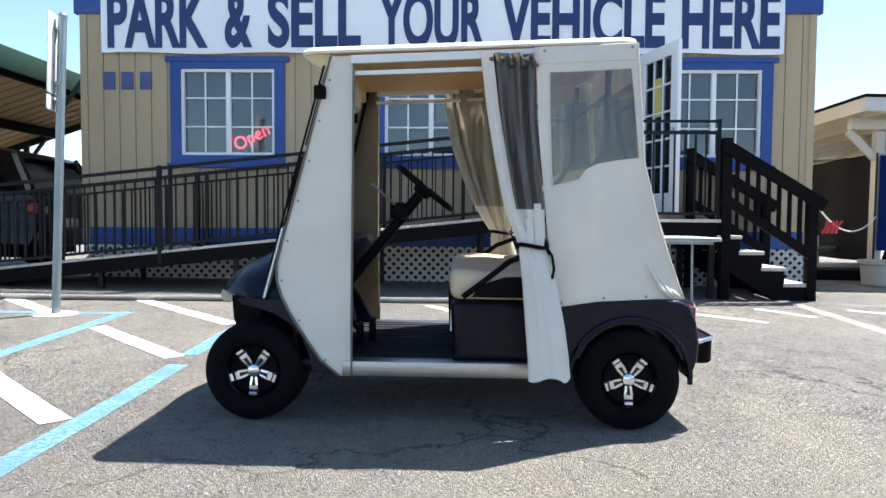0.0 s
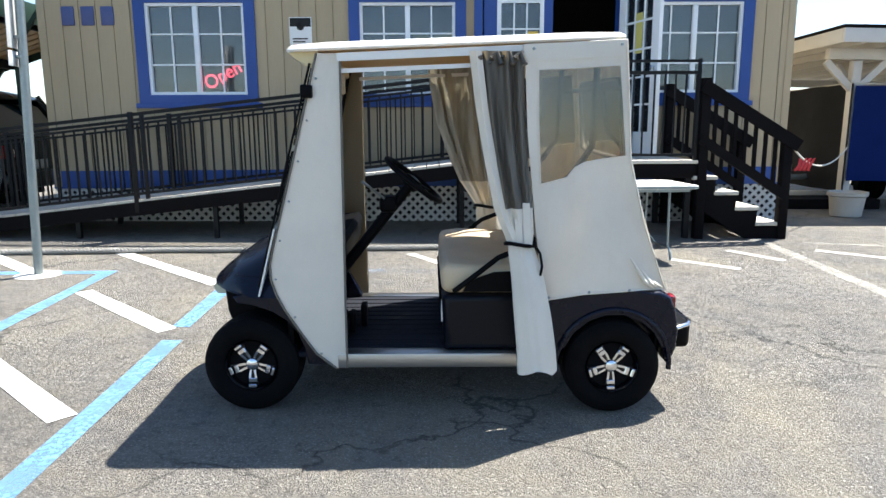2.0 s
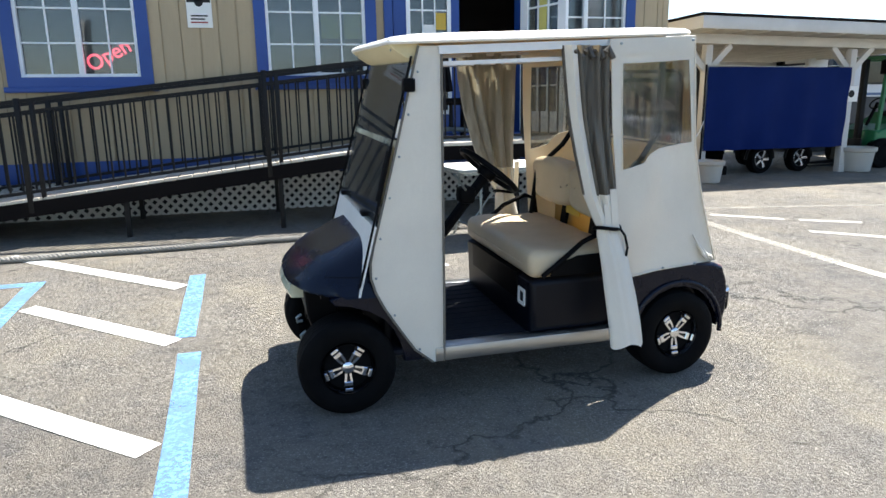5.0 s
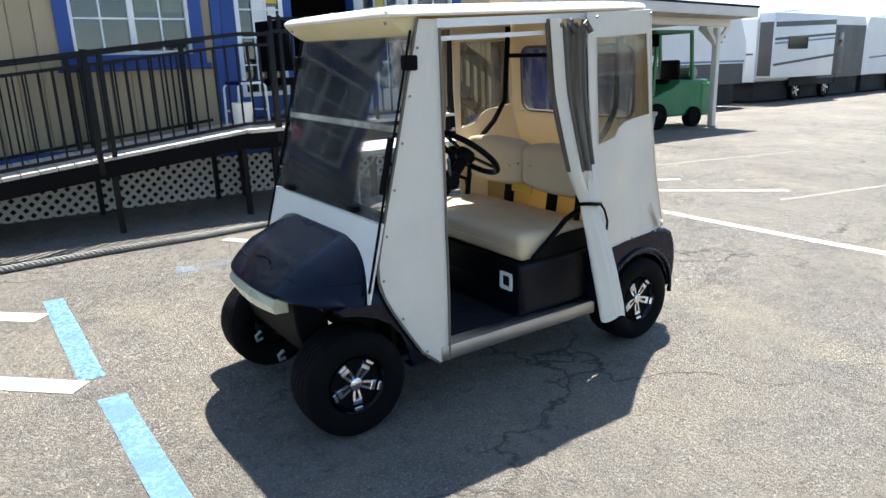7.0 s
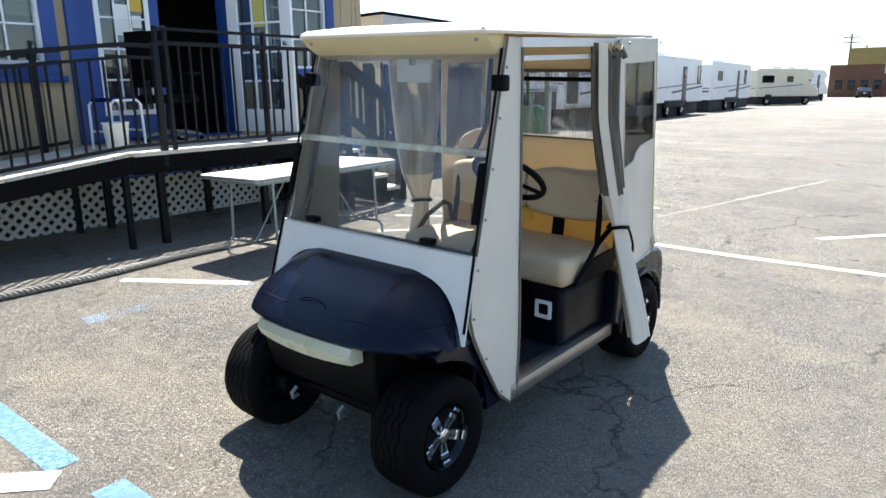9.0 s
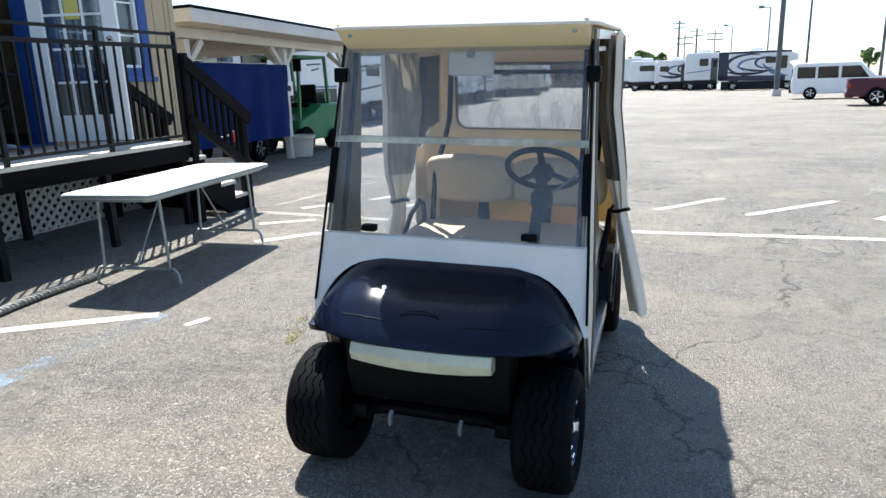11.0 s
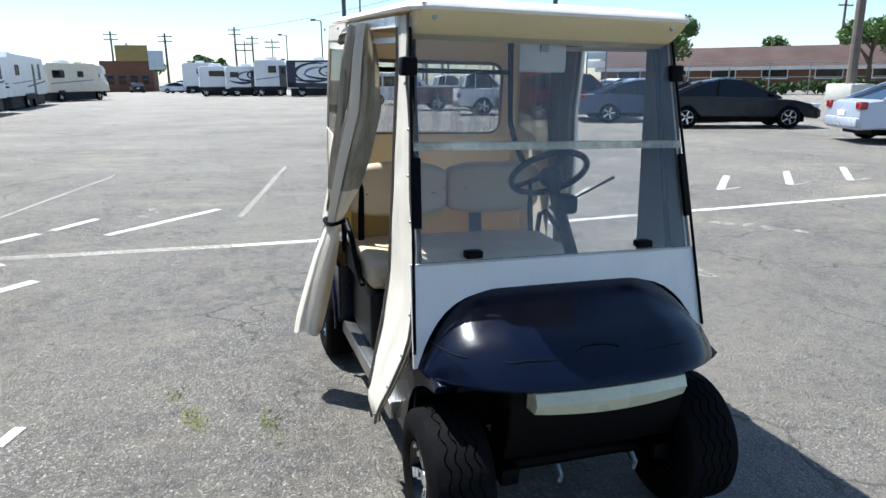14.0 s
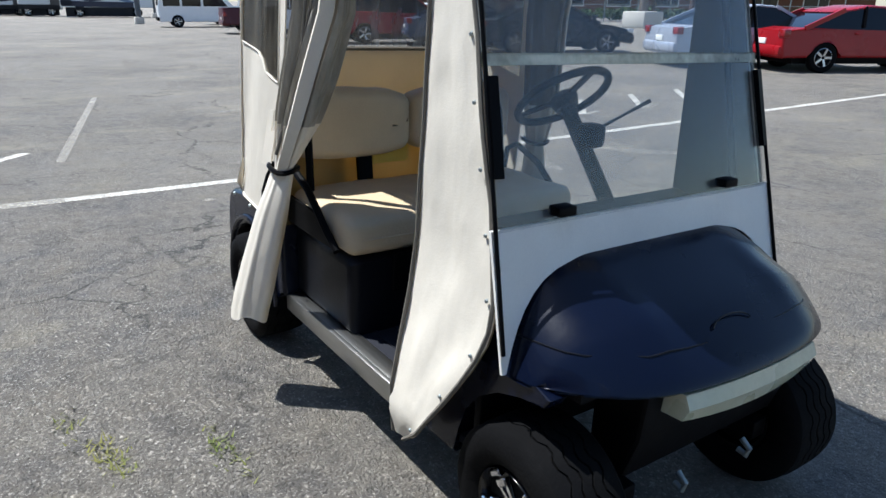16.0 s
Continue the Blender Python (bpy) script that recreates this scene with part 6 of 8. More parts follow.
def build_forklift():
    f = thing("forklift", "green forklift with an overhead guard parked under the shed", "forklift", at=pose(10.55, 6.85, ground_z(10.55, 6.85), 0, 0, -4) @ Matrix.Diagonal((0.97, 0.97, 0.97, 1)))
    part("body", prism([(-0.70, 0.25), (-0.70, 0.70), (-0.30, 0.78), (-0.05, 0.80), (0.15, 1.02), (1.08, 1.02), (1.20, 0.90), (1.20, 0.35), (1.10, 0.25)], -0.50, 0.50, "y", 0.05, 3), M["lift_green"], f, "green painted steel body")
    part("counterweight", prism([(0.86, 0.22), (0.86, 0.95), (1.28, 0.95), (1.44, 0.80), (1.44, 0.35), (1.32, 0.22)], -0.53, 0.53, "y", 0.06, 3), M["lift_green"], f)
    part("recess", box(0.95, 1.448, -0.35, 0.35, 0.60, 0.70, 0.01), M["black_plastic"], f)
    for x, z0 in ((-0.62, 0.70), (0.62, 1.0)):
        for y in (-0.44, 0.44):
            part("guard_post", bar((x, y, z0), (x * 0.86, y, 2.02), 0.06, 0.06), M["lift_green"], f)
    part("overhead_guard", ring_prism(rounded(-0.60, 0.58, -0.48, 0.48, 0.05, 3), rounded(-0.54, 0.52, -0.42, 0.42, 0.04, 3), 2.0, 2.06, "z"), M["lift_green"], f)
    for k in range(6):
        x = -0.45 + k * 0.17
        part("guard_bar", box(x - 0.012, x + 0.012, -0.44, 0.44, 2.015, 2.045), M["lift_green"], f)
    for y in (-0.22, 0.22):
        part("mast_channel", box(-0.88, -0.78, y - 0.05, y + 0.05, 0.08, 2.0, 0.008), M["black_metal"], f)
        part("fork", prism([(-0.88, 0.08), (-0.88, 0.55), (-0.93, 0.55), (-0.94, 0.12), (-1.85, 0.06), (-1.85, 0.04), (-0.92, 0.05)], y - 0.05, y + 0.05), M["black_metal"], f)
    part("carriage", box(-0.93, -0.88, -0.40, 0.40, 0.40, 0.55, 0.008), M["black_metal"], f)
    for x, r in ((-0.55, 0.28), (0.62, 0.22)):
        for y in (-0.45, 0.45):
            w = part("wheel", lathe([(0.05, -0.09), (r * 0.55, -0.09), (r * 0.6, -0.10), (r * 0.92, -0.10), (r, -0.075), (r, 0.075), (r * 0.92, 0.10), (r * 0.6, 0.10), (r * 0.55, 0.09), (0.05, 0.09)], 28), M["rubber"], f)
            w.location = (x, y * 1.08, r)
            part("rim", lathe([(0.0, -0.07), (r * 0.3, -0.08), (r * 0.55, -0.085), (r * 0.56, 0.085), (0.0, 0.08)], 20), M["galvanised"], w)
    part("seat", box(0.0, 0.42, -0.24, 0.24, 0.95, 1.05, 0.03), M["black_plastic"], f)
    part("seat_back", box(0.36, 0.48, -0.24, 0.24, 1.0, 1.45, 0.04), M["black_plastic"], f)
    part("gas_bottle", tube([(0.80, -0.32, 1.16), (0.80, 0.32, 1.16)], 0.14, 18), M["galvanised"], f, "grey gas bottle")
    part("steering_wheel", tube([(-0.25 + 0.13 * math.cos(t) * 0.7, 0.15 * math.sin(t), 1.20 + 0.10 * math.cos(t)) for t in (2 * math.pi * k / 24 for k in range(24))], 0.014, 8, closed=True), M["black_plastic"], f)
    part("steering_column", tube([(-0.45, 0, 0.78), (-0.25, 0, 1.20)], 0.03, 8), M["black_plastic"], f)
    part("mirror", box(-0.66, -0.62, -0.58, -0.38, 1.72, 1.98, 0.02), M["black_plastic"], f)


def build_left_canopy():
    c = thing("carport", "dark green lean-to carport roof on thin steel posts", "carport")
    x0, x1, ya, yb = -8.2, -5.57, 2.8, 8.55
    def rz(x):
        return 2.85 - 0.34 * (x1 - x)
    part("roof_sheet", grid([[Vector((x, y, rz(x) + 0.09)) for x in (x0, -7, x1)] for y in (ya, 6, yb)], thick=0.03), M["green_metal"], c, "dark green metal roof sheet")
    part("fascia", box(x1, x1 + 0.03, ya, yb, rz(x1) - 0.16, rz(x1) + 0.12, 0.004), M["green_metal"], c, "dark green fascia")
    for y in (ya, yb):
        part("end_fascia", bar((x0, y, rz(x0)), (x1, y, rz(x1)), 0.03, 0.20), M["green_metal"], c)
    for k in range(23):
        y = ya + 0.12 + k * 0.25
        part("ceiling_rib", bar((x0, y, rz(x0) + 0.03), (x1, y, rz(x1) + 0.03), 0.19, 0.05), M["tan_under"], c, "tan board under the roof")
    for x in (x0 + 0.15, -7.0, x1 - 0.15):
        part("purlin", bar((x, ya, rz(x) - 0.08), (x, yb, rz(x) - 0.08), 0.08, 0.14), M["dark_wood"], c)
    for x, y in ((-5.67, 6.3), (-7.5, 8.4), (-5.67, 3.0), (-8.1, 3.0)):
        part("post", tube([(x, y, 0), (x, y, rz(x) - 0.10)], 0.05, 10), M["green_metal"], c)
        part("brace", bar((x, y, rz(x) - 0.45), (x + 0.35, y, rz(x + 0.35) - 0.10), 0.05, 0.05), M["green_metal"], c)


M["concrete"] = paint("pale_concrete", srgb("c9c5bb"), rough=0.9, fine=60, bump=0.3, vary=0.15)
M["rope_pale"] = paint("pale_cord", srgb("d8d4c8"), rough=0.8)
M["ribbon"] = paint("red_ribbon", srgb("c8232a"), rough=0.4)
M["white_shed"] = paint("white_shed_paint", srgb("d0cdc6"), rough=0.6, vary=0.12)
M["tarp_blue"] = paint("royal_blue_tarp", srgb("082058"), rough=0.7, spec=0.1, big=1.2, fine=90, vary=0.15)
M["tarp_dark"] = paint("charcoal_tarp", srgb("15181e"), rough=0.7, vary=0.15, spec=0.15)
M["planter"] = paint("pale_grey_planter", srgb("b9b4a8"), rough=0.6, vary=0.12)
M["soil"] = paint("dry_soil", srgb("4a3b2c"), rough=0.95, bump=0.6)
M["lift_green"] = paint("green_machine_paint", srgb("2c7a4e"), rough=0.4, vary=0.2)
M["green_metal"] = paint("dark_green_roof_metal", srgb("1d3a30"), rough=0.45, vary=0.15)
build_post_sign()
build_rope()
build_chair()
build_shed()
build_planter()
build_forklift()
build_left_canopy()


# ---- vehicles ----
def car_mats(name, color, metal=0.0):
    key = "car_" + name
    if key not in M:
        M[key] = paint(name + "_car_paint", color, rough=0.28, metal=metal, vary=0.06, bump=0, coat=0.15, spec=0.3)
    return M[key]


M["car_glass"] = paint("dark_car_glass", srgb("0b0e12"), rough=0.08, vary=0.1, bump=0, coat=0.15, spec=0.35)
M["lamp_clear"] = paint("clear_lamp_lens", srgb("d8dde0"), rough=0.12, coat=0.8)
M["alloy"] = paint("silver_alloy", srgb("b8bcc2"), rough=0.25, metal=1.0, vary=0.1, bump=0)


def car_wheel(parent, x, y, r, w=0.2):
    t = part("wheel", lathe([(r * 0.62, -w * 0.42), (r * 0.70, -w / 2), (r * 0.92, -w / 2), (r, -w * 0.36), (r, w * 0.36), (r * 0.92, w / 2), (r * 0.70, w / 2), (r * 0.62, w * 0.42)], 32), M["rubber"], parent)
    t.matrix_basis = pose(x, y, r, 0, 0, 0 if y < 0 else 180)
    part("rim", lathe([(0.0, -w * 0.34), (r * 0.2, -w * 0.36), (r * 0.3, -w * 0.25), (r * 0.55, -w * 0.22), (r * 0.60, -w * 0.44), (r * 0.64, -w * 0.42), (r * 0.64, w * 0.40), (0.0, w * 0.3)], 28), M["alloy"], t, "silver alloy rim")
    for k in range(5):
        ob = part("spoke", bar((r * 0.1, -w * 0.36, 0), (r * 0.60, -w * 0.42, 0), w * 0.12, r * 0.16), M["alloy"], t)
        ob.matrix_basis = Matrix.Rotation(radians(72 * k), 4, "Y")
    return t


def build_car(name, label, paint_mat, at, kind="sedan", lower=None, size=1.0, top_mat=None):
    """A car facing +x in its own frame. kind: sedan, suv, pickup."""
    c = thing(name, label, {"sedan": "car", "suv": "car", "pickup": "pickup truck"}[kind], "parked vehicles", at=at @ Matrix.Diagonal((size, size, size, 1)))
    P = {
        "sedan": dict(L=4.6, W=1.78, wb=2.68, r=0.32, belt=[(-2.30, 0.58), (-2.26, 0.88), (-1.75, 0.94), (-1.0, 0.91), (0.75, 0.87), (1.6, 0.79), (2.15, 0.67), (2.30, 0.50)], roof=[(-1.85, 0.92), (-0.95, 1.30), (-0.3, 1.40), (0.15, 1.37), (1.22, 0.85)], floor=0.22),
        "suv": dict(L=4.4, W=1.82, wb=2.60, r=0.35, belt=[(-2.18, 0.60), (-2.20, 1.02), (-1.6, 1.08), (0.8, 1.00), (1.55, 0.93), (2.05, 0.80), (2.2, 0.60)], roof=[(-2.12, 1.05), (-1.85, 1.52), (-1.2, 1.64), (0.0, 1.64), (0.45, 1.58), (1.25, 0.98)], floor=0.25),
        "pickup": dict(L=5.4, W=1.92, wb=3.4, r=0.37, belt=[(-2.75, 0.60), (-2.75, 1.08), (-0.35, 1.08), (1.1, 1.05), (1.9, 1.02), (2.5, 0.92), (2.65, 0.62)], roof=[(-0.42, 1.06), (-0.30, 1.62), (0.0, 1.72), (0.75, 1.72), (1.35, 1.05)], floor=0.32),
    }[kind]
    half, r, wb = P["W"] / 2, P["r"], P["wb"]
    xs = (-wb / 2, wb / 2 + (0.12 if kind == "sedan" else 0.1))
    low = []
    for x in xs:
        low += [(x + (r + 0.06) * math.cos(radians(a)), r + (r + 0.06) * math.sin(radians(a))) for a in range(180, -1, -20)]
    low = [(p[0], max(P["floor"], p[1])) for p in low]
    front, back = P["belt"][-1], P["belt"][0]
    outline = [(back[0] + 0.04, P["floor"] + 0.08)] + low + [(front[0] - 0.05, P["floor"] + 0.05)] + P["belt"][::-1]
    body = prism(outline, -half, half, "y")
    for v in body.verts:
        f = max(0.0, (v.co.z - 0.62) / 0.5)
        end = max(0.0, (abs(v.co.x) - P["L"] * 0.36) / (P["L"] * 0.14))
        v.co.y *= 1 - 0.05 * f - 0.10 * min(1.0, end) ** 2
    es = [e for e in body.edges if abs(e.verts[0].co.y - e.verts[1].co.y) < 0.12 and abs(e.verts[0].co.y) > half * 0.5]
    bmesh.ops.bevel(body, geom=es, offset=0.05, segments=3, affect="EDGES", profile=0.6)
    b = part("body", body, paint_mat, c, smooth=40)
    # greenhouse: glass block with painted roof and pillars
    def cabin(inset, zin, pts):
        bm = bmesh.new()
        ring = []
        for x, z in pts:
            f = min(1.0, max(0.0, (z - 0.95) / 0.6))
            w = half * (0.94 - 0.20 * f) - inset
            ring.append((bm.verts.new((x, -w, z - zin)), bm.verts.new((x, w, z - zin))))
        for (a0, a1), (b0, b1) in zip(ring, ring[1:]):
            bm.faces.new((a0, a1, b1, b0))
        bm.faces.new([p[0] for p in ring])
        bm.faces.new([p[1] for p in ring][::-1])
        bm.faces.new((ring[0][0], ring[0][1], ring[-1][1], ring[-1][0]))
        return bm
    part("window_glass", cabin(0.004, 0.015, P["roof"]), M["car_glass"], c, "dark glazed cabin windows", smooth=20)
    top = [p for p in P["roof"]][1:-1]
    bm = bmesh.new()
    ring = []
    for x, z in [(top[0][0] - 0.10, top[0][1] - 0.05)] + top + [(top[-1][0] + 0.10, top[-1][1] - 0.055)]:
        f = min(1.0, max(0.0, (z - 0.95) / 0.6))
        w = half * (0.94 - 0.20 * f) + 0.006
        ring.append([Vector((x, s * w, z + (0.008 if abs(s) < 0.9 else -0.03))) for s in (-1.0, -0.86, -0.4, 0.0, 0.4, 0.86, 1.0)])
    cab_mat = top_mat or paint_mat
    part("roof", grid(ring, thick=0.02), cab_mat, c, smooth=50)
    (xa, za), (xb, zb) = P["roof"][0], P["roof"][1]
    (xc, zc), (xd, zd) = P["roof"][-2], P["roof"][-1]
    def side_pt(x, z, s):
        f = min(1.0, max(0.0, (z - 0.95) / 0.6))
        return Vector((x, s * (half * (0.94 - 0.20 * f) + 0.004), z))
    for s in (-1, 1):
        part("pillar", bar(side_pt(xa, za, s), side_pt(xb, zb, s), 0.05, 0.10 if kind != "pickup" else 0.16), cab_mat, c)
        part("pillar", bar(side_pt(xc, zc, s), side_pt(xd, zd, s), 0.04, 0.06), cab_mat, c)
        xm = (xb + xc) / 2 - 0.1 if kind != "pickup" else 0.1
        part("pillar", bar(side_pt(xm, 0.95, s), side_pt(xm + 0.05, P["roof"][2][1] - 0.03, s), 0.035, 0.07), M["black_plastic"] if kind != "pickup" else cab_mat, c)
        part("side_mirror", box(xd - 0.32, xd - 0.18, s * (half + 0.03) - 0.07, s * (half + 0.03) + 0.07, 0.95, 1.08, 0.03), paint_mat, c)
        part("tail_lamp", box(back[0] - 0.012, back[0] + 0.14, s * (half - 0.18) - 0.15, s * (half - 0.18) + 0.10, 0.74, 0.90, 0.02), M["red_lens"], c, "red tail lamp")
        part("headlamp", box(front[0] - 0.26, front[0] - 0.035, s * (half - 0.22) - 0.16, s * (half - 0.22) + 0.08, 0.58, 0.70, 0.03), M["lamp_clear"], c, "clear headlamp")
        for k, x in enumerate((-0.25, 0.7) if kind != "pickup" else (0.45,)):
            part("door_handle", box(x - 0.45, x - 0.30, s * (half - 0.015) - 0.02, s * (half - 0.015) + 0.02, 0.80, 0.835, 0.008), paint_mat, c)
    part("number_plate", box(back[0] - 0.02, back[0] + 0.01, -0.16, 0.16, 0.58, 0.70, 0.003), M["paper"], c, "blank white number plate")
    part("rear_bumper", box(back[0] - 0.05, back[0] + 0.25, -half * 0.88, half * 0.88, 0.34, 0.56, 0.05), lower or paint_mat, c)
    part("front_bumper", box(front[0] - 0.25, front[0] + 0.04, -half * 0.86, half * 0.86, 0.30, 0.54, 0.05), lower or paint_mat, c)
    if lower:
        for s in (-1, 1):
            part("lower_panel", box(xs[0] + r + 0.1, xs[1] - r - 0.1, s * half * 0.99 - 0.012, s * half * 0.99 + 0.012, P["floor"] + 0.02, 0.72, 0.01), lower, c, "darker lower body panel")
    if kind == "pickup":
        part("bed_floor", box(-2.62, -0.5, -half + 0.12, half - 0.12, 1.082, 1.09), M["black_plastic"], c, "dark open load bed")
    part("underbody", box(-P["L"] * 0.42, P["L"] * 0.42, -half * 0.75, half * 0.75, P["floor"] - 0.04, P["floor"] + 0.3), M["black_plastic"], c)
    for x in xs:
        for s in (-1, 1):
            car_wheel(c, x, s * (half - 0.11), r)
    return c


def on_lot(x, y, heading, size=1.0):
    return pose(x, y, ground_z(x, y), 0, 0, heading) @ Matrix.Diagonal((size, size, size, 1))


build_car("sedan", "black four-door sedan parked in a marked bay", car_mats("black", srgb("0b0c11")), on_lot(14.28, -13.43, -116))
build_car("sedan", "slate grey-blue sedan parked on asphalt", car_mats("grey_blue", srgb("4d5568")), on_lot(17.63, -12.92, -114))
build_car("hatchback_suv", "dark red hatchback sport utility car", car_mats("dark_red", srgb("8c1420")), on_lot(20.27, -11.55, -110), "suv")
build_car("pickup_truck", "white over maroon pickup truck", car_mats("white", srgb("e6e7e6")), on_lot(24.15, -11.2, -103), "pickup", car_mats("maroon", srgb("4a0f16")), top_mat=car_mats("maroon", srgb("4a0f16")))
build_car("pickup_truck", "maroon pickup truck with a white cab roof", car_mats("maroon", srgb("4a0f16")), on_lot(29.16, -10.84, -101), "pickup", top_mat=car_mats("white", srgb("e6e7e6")))
build_car("pickup_truck", "plain white pickup truck, parked far off", car_mats("white", srgb("e6e7e6")), on_lot(42.0, -13.6, -98), "pickup")
build_car("sedan", "silver sedan with pale rear bumper", car_mats("silver", srgb("b4bac6"), 0.3), on_lot(8.43, -14.47, -114))
build_car("coupe", "bright red coupe parked beside the silver sedan", car_mats("bright_red", srgb("8e1018")), on_lot(6.4, -15.6, -118))
build_car("hatchback_suv", "black sport utility car under the carport", car_mats("black", srgb("0b0c11")), pose(-7.75, 6.1, 0.09, 0, 0, 182), "suv", size=1.06)
build_car("sedan", "dark sedan far across the lot", car_mats("black", srgb("0b0c11")), on_lot(106, 11.3, 10))
for k, (x, y, nm, col) in enumerate(((94, 5.0, "silver", "b4bac6"), (97, 3.7, "white", "e6e7e6"), (53, -34, "white", "e6e7e6"), (50, -38.2, "grey_blue", "4d5568"), (40.2, -27.6, "silver", "b4bac6"))):
    build_car("sedan", "small distant parked car, pale paint" if nm != "grey_blue" else "small distant parked car, grey-blue paint", car_mats(nm, srgb(col)), on_lot(x, y, 20 * k - 110), "suv" if k % 2 else "sedan")


def build_van(at):
    v = thing("camper_van", "boxy white camper van with dark side windows", "van", at=at)
    body = part("body", prism([(-2.55, 0.32), (-2.62, 0.85), (-2.50, 1.95), (-2.35, 2.12), (0.85, 2.12), (1.05, 2.05), (1.72, 1.22), (2.40, 1.06), (2.55, 0.90), (2.58, 0.40), (2.45, 0.32)], -0.92, 0.92, "y", 0.06, 3), car_mats("white", srgb("e6e7e6")), v)
    for y in (-0.925, 0.925):
        for x0, x1, x2 in ((-2.30, -1.35, -1.35), (-1.22, -0.15, -0.15), (0.0, 1.42, 0.92)):
            part("side_window", prism([(x0, 1.22), (x1, 1.22), (x2, 1.88), (x0, 1.88)], y - 0.008, y + 0.008), M["car_glass"], body)
        for x in (-1.55, 1.62):
            car_wheel(v, x, y * 0.94, 0.36)
    part("rear_window", box(-2.60, -2.545, -0.70, 0.70, 1.25, 1.80, 0.01), M["car_glass"], body)
    part("bumper", box(-2.70, -2.56, -0.88, 0.88, 0.38, 0.58, 0.03), M["black_plastic"], v)


build_van(on_lot(38.3, -9.75, -99, 0.88))


def build_utility_trailer():
    t = thing("utility_trailer", "low dark utility trailer loaded with junk under the blue tarpaulin", "trailer", at=pose(7.35, 6.95, ground_z(7.35, 6.95), 0, 0, 3))
    part("bed", box(-1.2, 1.2, -0.6, 0.6, 0.44, 0.52, 0.01), M["black_metal"], t)
    for y in (-0.6, 0.6):
        part("side_rail", box(-1.2, 1.2, y - 0.03, y + 0.03, 0.52, 0.74, 0.01), M["dark_wood"], t)
        for x in (-0.1, 0.75):
            car_wheel(t, x, y * 0.98, 0.24, 0.16)
            part("mudguard", tube([(x + 0.30 * math.cos(radians(a)), y, 0.24 + 0.29 * math.sin(radians(a))) for a in range(0, 181, 20)], 0.025, 6), M["black_metal"], t)
    part("tow_bar", tube([(-1.2, 0, 0.46), (-2.0, 0, 0.42)], 0.04, 8), M["galvanised"], t)
    part("jack", tube([(-1.8, 0.08, 0.0), (-1.8, 0.08, 0.62)], 0.03, 8), M["galvanised"], t)
    part("crate", box(-0.9, -0.3, -0.4, 0.2, 0.525, 0.80, 0.01), M["galvanised"], t, "grey metal crate")


build_utility_trailer()


# ---- trailers and motorhomes ----
M["rv_white"] = paint("white_fibreglass", srgb("d3d6d8"), rough=0.35, vary=0.06)
M["rv_cream"] = paint("cream_fibreglass", srgb("d2cbb6"), rough=0.4, vary=0.08)
M["rv_grey"] = paint("grey_awning_panel", srgb("454648"), rough=0.5, vary=0.12)
M["rv_navy"] = paint("navy_stripe", srgb("131c36"), rough=0.35, vary=0.1)
M["rv_blue"] = paint("steel_blue_stripe", srgb("5a6f92"), rough=0.35, vary=0.1)
M["rv_charcoal"] = paint("charcoal_lower_panel", srgb("36383b"), rough=0.5, vary=0.12)
M["rv_shadow"] = paint("dark_frames_and_shade", srgb("1b1c1e"), rough=0.8)


